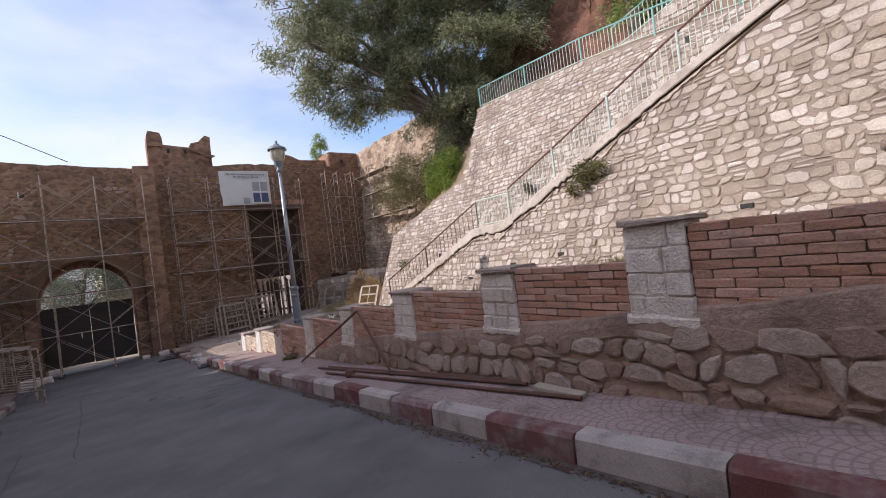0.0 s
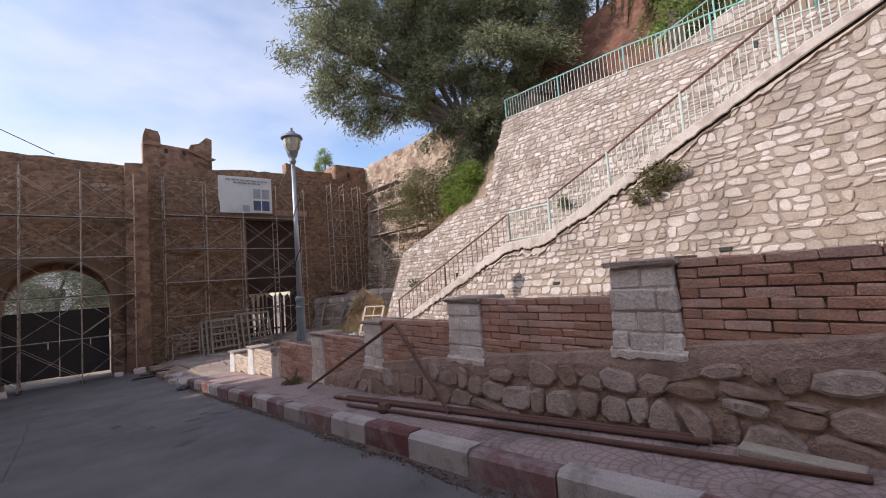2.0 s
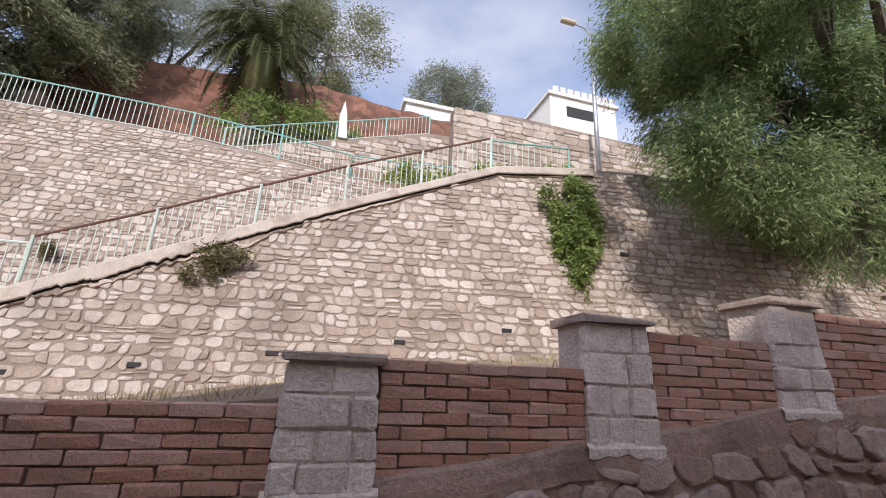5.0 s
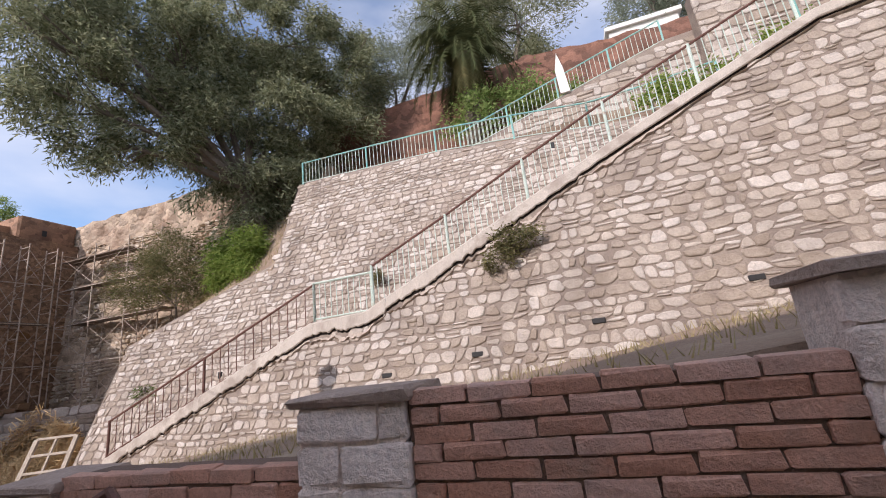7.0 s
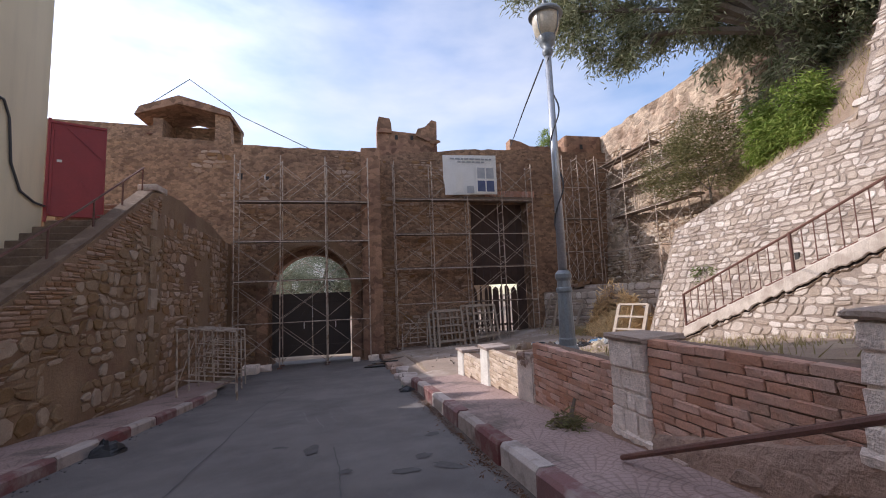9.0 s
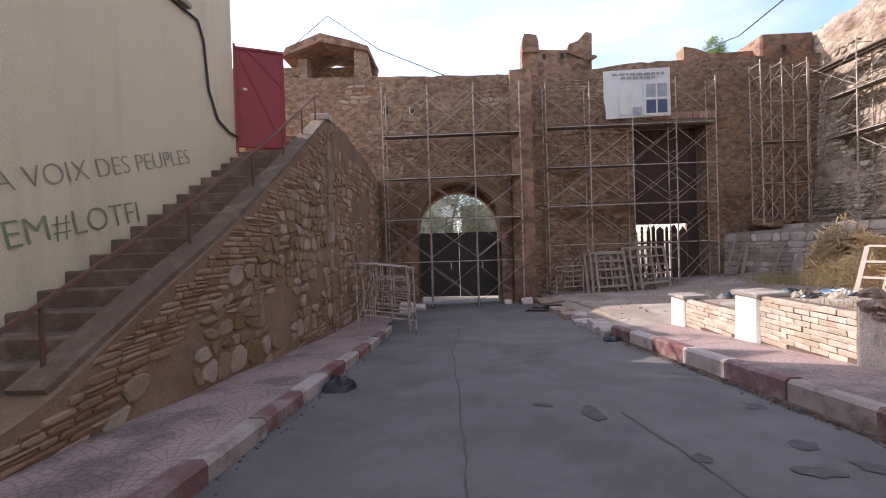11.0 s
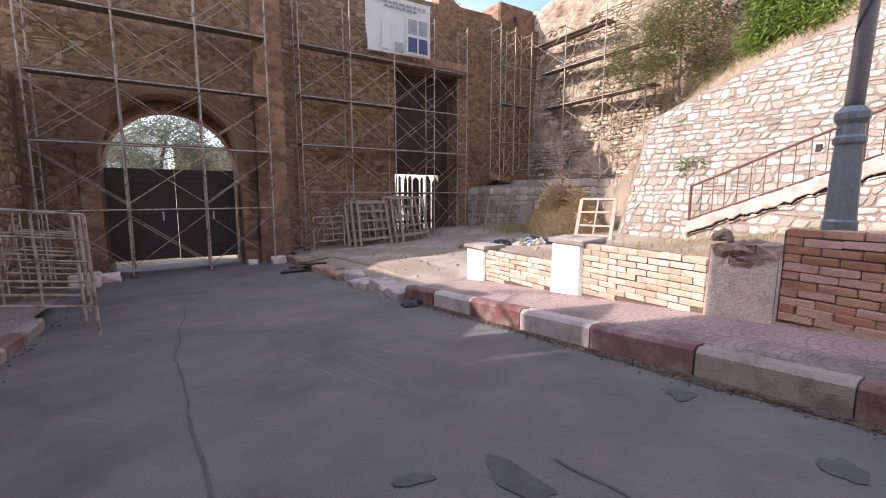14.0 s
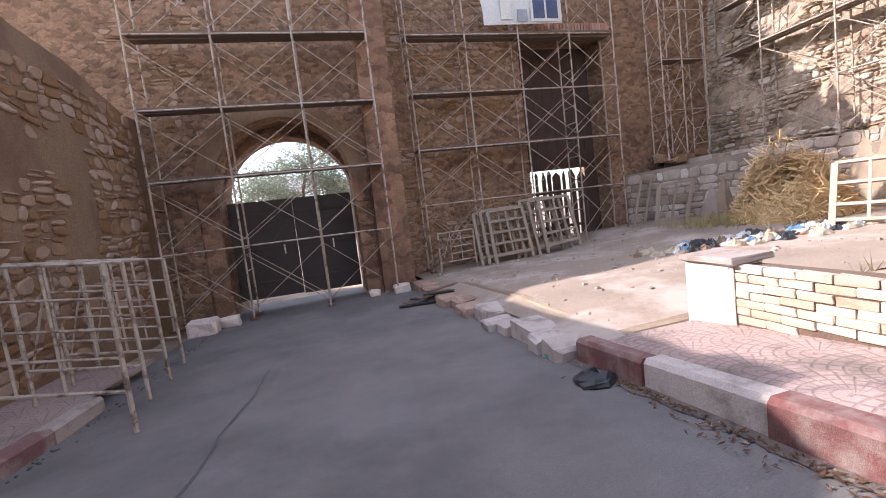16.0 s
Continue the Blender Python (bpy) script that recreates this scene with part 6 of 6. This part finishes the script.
for i, (x, y, s_) in enumerate(((-2.5, 21.8, 0.28), (-2.1, 22.3, 0.2), (1.1, 22.9, 0.14), (1.75, 22.7, 0.2))):
    single("rubble_block", Geo().box((x - s_, y - s_ * 0.7, road_z(y, x) - 0.02), (x + s_, y + s_ * 0.7, road_z(y, x) + s_ * 1.1), 0.04, 0.03), LIME, "pale block of stone at the foot of the gate wall", "stone block", "blocks by the gate", at=(x, y, road_z(y, x)))
for i in range(6):
    x, y = 1.75 + 0.13 * i, 20.6 + 0.14 * (i % 3)
    single("wood_scrap", Geo().beam((x - 0.4, y - 0.1, road_z(y, x) + 0.03 + 0.03 * i), (x + 0.35, y + 0.25 * ((i % 2) * 2 - 1), road_z(y, x) + 0.05 + 0.03 * i), 0.12, 0.03), PLANK if i % 2 else BLACK, "broken dark board thrown on the road edge", "board", "broken boards", at=(x, y, road_z(y, x)))
def rag(name, cx, cy, cz, r, h, material, label, category, group="", seed=0):
    rr = random.Random(seed)
    n_, m_ = 12, 6
    vs = []
    for j in range(m_ + 1):
        for i in range(n_):
            a = 2 * math.pi * i / n_
            t = j / m_
            k = r * math.cos(t * math.pi / 2) * (1 + 0.5 * noise.noise(Vector((math.cos(a) * 1.6, math.sin(a) * 1.6, seed + t * 2))))
            vs.append((cx + k * math.cos(a), cy + 0.7 * k * math.sin(a), cz + h * math.sin(t * math.pi / 2) * (1 + 0.6 * noise.noise(Vector((a, t * 3, seed + 9))))))
    fs = [(j * n_ + i, j * n_ + (i + 1) % n_, (j + 1) * n_ + (i + 1) % n_, (j + 1) * n_ + i) for j in range(m_) for i in range(n_)] + [list(range(m_ * n_, m_ * n_ + n_))]
    return single(name, Geo().add(vs, fs), material, label, category, group, at=(cx, cy, cz))


rag("black_rag", -2.2, 12.4, road_z(12.4, -2.2), 0.22, 0.16, PLASTIC[2], "crumpled black rag lying against the kerb", "rag", seed=3)
rag("green_bag", 2.22, 16.0, road_z(16.0, 2.2), 0.12, 0.1, PLASTIC[5], "crushed green plastic bag in the gutter", "bag", seed=4)
rag("black_rag", 2.12, 15.2, road_z(15.2, 2.1), 0.2, 0.1, PLASTIC[2], "dark cloth lying by the kerb end", "rag", seed=5)
rag("black_rag", 3.45, 11.7, -0.1, 0.13, 0.1, PLASTIC[4], "dark brown crumpled cloth on the wall top", "rag", seed=6)
rr = random.Random(77)
for i in range(130):
    t = rr.random()
    x, y = 6.0 + 3.6 * t + rr.uniform(-0.3, 0.3), 18.9 - 0.9 * t + rr.uniform(-0.45, 0.45)
    k = rr.choice([0, 0, 0, 1, 2, 2, 2, 2, 3, 3, 3, 4, 4])
    rag("rubbish_bag", x, y, fz(x, y) - 0.02, rr.uniform(0.07, 0.24), rr.uniform(0.05, 0.15), PLASTIC[k], ("crumpled %s plastic rubbish in the heap" % ("white", "blue", "black", "tan", "brown", "green")[k]), "rubbish", "rubbish heap", seed=i + 20)


# ---- plants ----
def leaf_cloud(twigs, leaf, width, count, droop, rng, spread):
    """Leaves as narrow blades along drooping twigs. twigs: (point, out direction)."""
    vs, fs = [], []
    for p, d in twigs:
        for _ in range(count):
            q = p + Vector((rng.gauss(0, spread), rng.gauss(0, spread), rng.gauss(0, spread * 0.9) - droop * rng.random()))
            a = Vector((rng.gauss(0, 1) + d.x, rng.gauss(0, 1) + d.y, rng.gauss(0, 0.6) - droop * 2.2)).normalized()
            b = a.cross(Vector((rng.gauss(0, 1), rng.gauss(0, 1), rng.gauss(0, 1)))).normalized()
            l_ = leaf * rng.uniform(0.7, 1.35)
            w_ = width * rng.uniform(0.7, 1.3)
            k = len(vs)
            vs += [q, q + a * l_ * 0.5 + b * w_, q + a * l_, q + a * l_ * 0.5 - b * w_]
            fs.append((k, k + 1, k + 2, k + 3))
    return vs, fs


def tree(name, at, trunk_r, blobs, twig_n, leaf, width, count, droop, spread, leaf_mat, label, category, seed, limbs=True, clump=0.0):
    rng = random.Random(seed)
    t = thing(name, at, label, category)
    base = Vector(at)
    centre = sum((Vector(b[0]) * (b[1][0] * b[1][2]) for b in blobs), Vector()) / sum(b[1][0] * b[1][2] for b in blobs)
    fork = base.lerp(centre, 0.45)
    if limbs:
        mid = base.lerp(fork, 0.5) + Vector((rng.uniform(-0.2, 0.2), rng.uniform(-0.2, 0.2), 0))
        g = Geo().tube(base - Vector((0, 0, 0.4)), mid, trunk_r * 1.15, trunk_r * 0.9, 9).tube(mid, fork, trunk_r * 0.9, trunk_r * 0.75, 9)
        part("trunk", g, BARK, t, smooth=True)
    twigs = []
    total = sum(b[1][0] * b[1][1] * b[1][2] for b in blobs)
    for c, r in blobs:
        c = Vector(c)
        if limbs:
            knee = fork.lerp(c, 0.5) + Vector((rng.uniform(-0.3, 0.3), rng.uniform(-0.3, 0.3), 0.25))
            g = Geo().tube(fork - (c - fork) * 0.02, knee, trunk_r * 0.5, trunk_r * 0.3, 6).tube(knee, c, trunk_r * 0.3, trunk_r * 0.12, 6)
            for _ in range(5):
                e = c + Vector((rng.uniform(-1, 1) * r[0], rng.uniform(-1, 1) * r[1], rng.uniform(-0.8, 0.8) * r[2])) * 0.8
                g.tube(knee.lerp(c, rng.uniform(0.2, 0.9)), e, trunk_r * 0.14, trunk_r * 0.04, 5)
            part("limb", g, BARK, t)
        share = int(twig_n * r[0] * r[1] * r[2] / total)
        if clump:
            n_ = max(6, int(2.3 * (sum(r) / 3 / clump) ** 2))
            for _ in range(n_):
                d = Vector((rng.gauss(0, 1), rng.gauss(0, 1), rng.gauss(0, 1))).normalized()
                k = rng.uniform(0.35, 1.08) ** 0.6
                heart = c + Vector((d.x * r[0], d.y * r[1], d.z * r[2])) * k
                size = clump * rng.uniform(0.5, 1.15)
                for _ in range(max(2, int(share / n_ * (size / clump) ** 2 * 1.3))):
                    twigs.append((heart + Vector((rng.gauss(0, 0.42), rng.gauss(0, 0.42), rng.gauss(0, 0.34))) * size, d))
            continue
        for _ in range(share):
            while True:
                d = Vector((rng.gauss(0, 1), rng.gauss(0, 1), rng.gauss(0, 1))).normalized()
                k = rng.uniform(0.45, 1.0) ** 0.5 * (1 + 0.3 * noise.noise(d * 2.2 + c))
                p = c + Vector((d.x * r[0], d.y * r[1], d.z * r[2])) * k
                if noise.noise(p * (1.4 / max(0.4, leaf * 7))) > 0.0:
                    break
            twigs.append((p, d))
    vs, fs = leaf_cloud(twigs, leaf, width, count, droop, rng, spread)
    ob = link_mesh("crown", vs, fs, leaf_mat, base)
    ob.parent = t
    return t


tree("eucalyptus_tree", (13.5, 14.4, 4.6), 0.32,
     [((12.6, 15.3, 9.3), (2.1, 1.9, 2.0)), ((10.9, 16.2, 9.6), (1.9, 1.7, 1.5)), ((9.6, 17.0, 8.7), (1.1, 1.1, 1.3)), ((8.4, 17.3, 9.7), (1.2, 1.2, 1.2)), ((9.3, 17.0, 11.0), (1.9, 1.7, 1.3)), ((7.6, 17.2, 11.3), (1.4, 1.4, 1.2)), ((7.8, 17.2, 13.4), (1.8, 1.6, 1.4)), ((13.4, 14.6, 6.6), (1.1, 1.2, 1.5)), ((13.9, 13.6, 8.0), (1.2, 1.1, 1.3)), ((15.4, 12.2, 10.6), (1.4, 1.6, 1.4)), ((12.0, 15.8, 12.2), (2.8, 2.2, 2.2)),
      ((14.4, 13.6, 11.6), (2.2, 2.2, 2.5)), ((14.2, 14.3, 8.2), (1.3, 1.2, 1.6)), ((13.4, 14.5, 15.0), (3.2, 3.0, 2.6)), ((10.6, 16.6, 13.8), (2.3, 2.0, 1.7)), ((16.2, 12.0, 13.5), (2.0, 2.2, 2.2)), ((14.3, 13.3, 9.6), (1.1, 1.0, 1.2))],
     5600, 0.22, 0.022, 34, 0.42, 0.19, LEAF_OLIVE, "large drooping olive-green eucalyptus above the terrace edge", "tree", 5, clump=0.52)
tree("grey_olive_tree", (17.9, 10.6, 9.5), 0.2, [((18.0, 10.6, 14.2), (1.8, 2.0, 2.3)), ((18.3, 8.8, 15.6), (1.6, 1.6, 1.6)), ((18, 12.4, 15.2), (1.7, 1.7, 1.8))], 1100, 0.17, 0.018, 30, 0.05, 0.25, LEAF_GREY, "grey-green olive tree behind the red rampart", "tree", 6, clump=0.5)
tree("olive_tree", (18.3, 4.4, 10), 0.25, [((18.4, 4.4, 16), (2.2, 2.6, 2.8)), ((18.2, 6.9, 17.5), (2.4, 2.2, 2.4))], 1300, 0.2, 0.022, 30, 0.12, 0.28, LEAF_OLIVE, "olive-green tree beyond the palm", "tree", 7, clump=0.6)
tree("far_tree", (26, -3.6, 15), 0.25, [((26, -3.2, 20.5), (1.6, 2.0, 2.2)), ((26.3, -5.2, 20.8), (1.6, 1.8, 2.4))], 700, 0.22, 0.028, 26, 0.05, 0.3, LEAF_GREY, "grey-green tree on the hill top", "tree", 8)
tree("pepper_tree", (6.6, -11.5, 2.3), 0.28,
     [((6.6, -4.9, 7.0), (1.9, 2.4, 1.9)), ((3.1, -0.7, 8.3), (1.3, 1.2, 0.7)), ((3.0, -2.3, 7.9), (1.4, 1.3, 0.7)), ((2.2, -1.0, 7.9), (1.1, 1.1, 0.6)), ((4.3, -3.4, 7.9), (1.2, 1.2, 0.8)), ((6.6, -6.9, 7.6), (2.2, 2.6, 2.4)), ((6.4, -3.1, 8.4), (1.6, 1.8, 1.5)), ((6.9, -6.2, 5.4), (1.2, 2.1, 1.1)), ((5.6, -2.5, 4.8), (0.9, 0.9, 0.7)), ((5.4, -3.6, 4.8), (1.1, 1.4, 1.0)), ((5.8, -5.6, 4.4), (1.0, 1.5, 1.0)), ((6.6, -8.6, 5.6), (1.6, 2.2, 2.0)), ((6.6, -6.5, 10.2), (2.2, 3.4, 1.8))],
     7500, 0.12, 0.012, 56, 0.5, 0.15, LEAF_PEPPER, "weeping green pepper tree hanging over the stone wall", "tree", 9, clump=0.5)
tree("cypress_far", (15.4, 34, 4), 0.15, [((15.4, 34, 11.2), (0.6, 0.6, 0.9)), ((15.45, 34, 12.1), (0.4, 0.4, 0.6))], 160, 0.16, 0.02, 24, 0.02, 0.12, LEAF_VINE, "dark treetop showing above the old wall", "tree", 10)
tree("tree_beyond_gate", (-1.4, 38, -2), 0.3, [((-1.6, 38, 2.4), (3.0, 2.0, 1.8)), ((1.2, 39, 2.2), (2.0, 1.6, 1.4)), ((-3.5, 39, 1.6), (2.0, 1.6, 1.5)), ((-0.5, 38, 4.2), (1.8, 1.6, 1.1))], 900, 0.2, 0.03, 22, 0.08, 0.3, LEAF_GREY, "leafy green tree on the far side of the gate", "tree", 11)


def bush(name, at, blobs, twig_n, leaf, width, count, droop, spread, material, label, seed):
    return tree(name, at, 0.05, blobs, twig_n, leaf, width, count, droop, spread, material, label, "bush", seed, limbs=True)


bush("green_bush", (12.6, 14.2, 4.1), [((12.3, 14.2, 5.3), (0.6, 0.75, 0.85)), ((12.2, 13.5, 4.8), (0.45, 0.5, 0.6)), ((12.3, 15.0, 5.0), (0.5, 0.55, 0.8))], 360, 0.17, 0.016, 30, 0.34, 0.13, LEAF_BRIGHT, "bright green pepper sapling on the hillside", 15)
bush("dry_bush", (12.8, 17.3, 2.9), [((12.5, 17.2, 5.2), (1.1, 1.2, 1.2)), ((12.1, 18.3, 4.7), (0.9, 1.0, 1.0)), ((12.6, 16.2, 4.7), (0.8, 1.0, 1.0))], 620, 0.14, 0.011, 28, 0.02, 0.2, LEAF_BUSH, "dusty olive bush growing before the rampart", 16)
bush("hanging_vine", (8.3, -1.5, 4.9), [((8.15, -1.5, 4.9), (0.24, 0.6, 0.36)), ((7.98, -1.6, 4.4), (0.24, 0.5, 0.5)), ((7.87, -1.5, 3.8), (0.22, 0.4, 0.55)), ((7.75, -1.6, 3.1), (0.16, 0.26, 0.5))], 480, 0.1, 0.022, 30, 0.12, 0.07, LEAF_VINE, "green creeper hanging down the retaining wall", 17)
bush("dry_shrub", (8.6, 4.9, 2.9), [((8.45, 4.95, 2.85), (0.16, 0.45, 0.2)), ((8.4, 5.25, 2.55), (0.14, 0.25, 0.2))], 90, 0.07, 0.012, 22, 0.04, 0.06, LEAF_BUSH, "dry shrub rooted in the wall crack", 18)
bush("stair_weed", (10.5, 15.6, 0.7), [((10.3, 15.5, 1.05), (0.18, 0.28, 0.25))], 30, 0.12, 0.010, 14, 0.1, 0.06, GRASS, "green weed growing from the wall foot", 19)
bush("wall_weed", (11.1, 8.6, 3.0), [((11.05, 8.6, 3.1), (0.12, 0.25, 0.25))], 30, 0.12, 0.008, 16, 0.06, 0.05, LEAF_BUSH, "small dry weed on the upper wall", 20)
bush("pavement_weed", (3.15, 9.9, -0.62), [((3.12, 9.9, -0.62), (0.08, 0.18, 0.07))], 30, 0.09, 0.008, 18, 0.02, 0.05, LEAF_BUSH, "tuft of dry weeds at the foot of the brick wall", 21)
bush("terrace_bush", (14.9, 5.9, 7.6), [((15.2, 5.9, 9.3), (0.8, 1.6, 1.1)), ((15.3, 3.9, 9.8), (0.7, 1.2, 0.8))], 260, 0.14, 0.03, 24, 0.08, 0.14, LEAF_VINE, "dark green shrubs below the palm", 22)
bush("top_bush", (10.6, -1.6, 5.6), [((10.8, -1.4, 6.3), (0.5, 1.2, 0.5)), ((11.0, 0.6, 6.1), (0.5, 1.3, 0.45)), ((11.8, -4.0, 7.2), (0.6, 1.3, 0.5))], 260, 0.13, 0.02, 24, 0.05, 0.1, LEAF_BRIGHT, "fresh green shrubs behind the top landing", 23)

# palm
pm = thing("palm_tree", (15.6, 6.6, 7.4), "shaggy fan of a date palm with hanging dead fronds", "palm")
part("trunk", Geo().tube((15.6, 6.6, 7.0), (15.5, 6.5, 12.3), 0.34, 0.3, 10), BARK, pm)
rng = random.Random(12)
for live, n_, m_ in ((True, 80, LEAF_PALM), (False, 70, LEAF_BUSH)):
    vs, fs = [], []
    for i in range(n_):
        a = rng.uniform(0, 2 * math.pi)
        el = rng.uniform(-0.35, 1.25) if live else rng.uniform(-1.3, -0.6)
        L_ = rng.uniform(2.4, 3.3) if live else rng.uniform(1.2, 1.9)
        p = Vector((15.5, 6.5, 12.4))
        d = Vector((math.cos(a) * math.cos(el), math.sin(a) * math.cos(el), math.sin(el)))
        for s_ in range(14):
            q = p + d * (L_ / 14)
            side = d.cross(Vector((0, 0, 1))).normalized()
            for sg in (-1, 1):
                tip = q + side * sg * 0.55 * (1 - s_ / 18) + d * 0.22 - Vector((0, 0, 0.12))
                k = len(vs)
                vs += [q, q + d * 0.06, tip]
                fs.append((k, k + 1, k + 2))
                vs += [q + d * 0.08, q + d * 0.14, tip + d * 0.1]
                fs.append((k + 3, k + 4, k + 5))
            k = len(vs)
            vs += [p + side * 0.02, q + side * 0.02, q - side * 0.02, p - side * 0.02]
            fs.append((k, k + 1, k + 2, k + 3))
            p = q
            d = (d - Vector((0, 0, 0.1 + 0.02 * s_))).normalized()
    ob = link_mesh("fronds", vs, fs, m_, (15.6, 6.6, 7.4))
    ob.parent = pm
    tagged(ob, "green arching fronds" if live else "dead brown hanging fronds")


def blades(name, spots, high, width, material, label, category, seed):
    rng = random.Random(seed)
    vs, fs = [], []
    for x, y, z in spots:
        a = rng.uniform(0, 2 * math.pi)
        h = high * rng.uniform(0.5, 1.3)
        d = Vector((math.cos(a), math.sin(a), 0))
        lean = Vector((rng.gauss(0, 0.5), rng.gauss(0, 0.5), 1)).normalized() * h
        k = len(vs)
        p = Vector((x, y, z))
        vs += [p - d * width, p + d * width, p + lean]
        fs.append((k, k + 1, k + 2))
    tagged(link_mesh(name, vs, fs, material), label, category, kind="stuff")


rng = random.Random(31)
blades("dry_grass", [(x, y, ground_z(x, y)) for x, y in ((rng.uniform(3.6, 8.6), rng.uniform(-4, 15)) for _ in range(5200)) if noise.noise(Vector((x * 1.3, y * 1.3, 0))) > -0.2], 0.13, 0.006, DRY_GRASS, "dry yellow grass on the bank behind the brick wall", "grass", 1)
blades("hill_grass", [(x, y, ground_z(x, y)) for x, y in ((rng.uniform(11.8, 14.0), rng.uniform(12.5, 18.8)) for _ in range(1800))], 0.3, 0.008, DRY_GRASS, "dry grass on the slope below the rampart", "grass", 2)
# straw heap
vs, fs = [], []
for i in range(9000):
    a, r = rng.uniform(0, 2 * math.pi), rng.random() ** 0.5
    h = (1 - r * r) * 1.35 * (1 + 0.25 * math.sin(3 * a) + 0.5 * noise.noise(Vector((2.2 * r * math.cos(a), 2.2 * r * math.sin(a), 7))))
    x, y = 10.75 + 1.3 * r * math.cos(a), 19.9 + 1.15 * r * math.sin(a)
    z = -0.98 + h * rng.uniform(0.7, 1.1)
    out = Vector((math.cos(a) * r, math.sin(a) * r, 0.7)).normalized()
    d = Vector((rng.gauss(0, 1), rng.gauss(0, 1), rng.gauss(0, 1)))
    d = (d - 0.7 * out * d.dot(out)).normalized() * rng.uniform(0.15, 0.42)
    w_ = d.cross(out).normalized() * rng.uniform(0.008, 0.015)
    k = len(vs)
    p = Vector((x, y, z))
    vs += [p - w_, p + w_, p + d + w_, p + d - w_]
    fs.append((k, k + 1, k + 2, k + 3))
tagged(link_mesh("straw_heap", vs, fs, STRAW), "heap of loose golden straw and dry brush in the yard", "straw heap", kind="stuff")
g = Geo()
n_, m_ = 20, 7
vs = []
for j in range(m_ + 1):
    for i in range(n_):
        a, t = 2 * math.pi * i / n_, j / m_
        k = (1 - t) * (1 + 0.15 * noise.noise(Vector((math.cos(a), math.sin(a), t))))
        vs.append((10.75 + 0.95 * k * math.cos(a), 19.9 + 0.8 * k * math.sin(a), -1.05 + 0.6 * (1 - (1 - t) ** 2)))
g.add(vs, [(j * n_ + i, j * n_ + (i + 1) % n_, (j + 1) * n_ + (i + 1) % n_, (j + 1) * n_ + i) for j in range(m_) for i in range(n_)])
tagged(g.link("straw_core", surface("straw mat", (0.52, 0.37, 0.20), (0.38, 0.26, 0.13), 8, 0.95, 0.8, 50)), "packed inside of the straw heap", "straw heap", kind="stuff")
blades("yard_brush", [(rng.gauss(9.5, 0.5), rng.gauss(20.8, 0.5), -0.98) for _ in range(900)], 0.35, 0.007, DRY_GRASS, "dry grey-green brush beside the straw", "brush", 4)
g = Geo()
rng = random.Random(61)
for i in range(26):
    x, y = rng.uniform(10.6, 12.2), rng.uniform(23.6, 24.3)
    s_ = rng.uniform(0.08, 0.2)
    z = 0.85 + rng.uniform(0, 0.25)
    g.box((x - s_, y - s_, z - s_ * 0.4), (x + s_, y + s_, z + s_ * 0.7), 0, s_ * 0.35)
tagged(g.link("stone_heap", MUD_STONE), "heap of fallen brown stones on the low terrace", "stones", kind="stuff")
# far street beyond the gate
fb = thing("far_building", (3, 75, -2), "pale blocks of houses far beyond the gate", "building")
for q in range(5):
    x0 = -16 + q * 8
    w_ = part("wall", Geo().box((x0, 72 + q % 3, -4), (x0 + 7.2, 82, 4.5 + (q * 7 % 4))), WHITE_PLASTER if q % 2 else OCHRE, fb)
    for c in range(3):
        part("window", Geo().box((x0 + 1 + c * 2.1, 71.9 + q % 3, 2), (x0 + 2.1 + c * 2.1, 72.05 + q % 3, 3.4)), BLACK, w_)
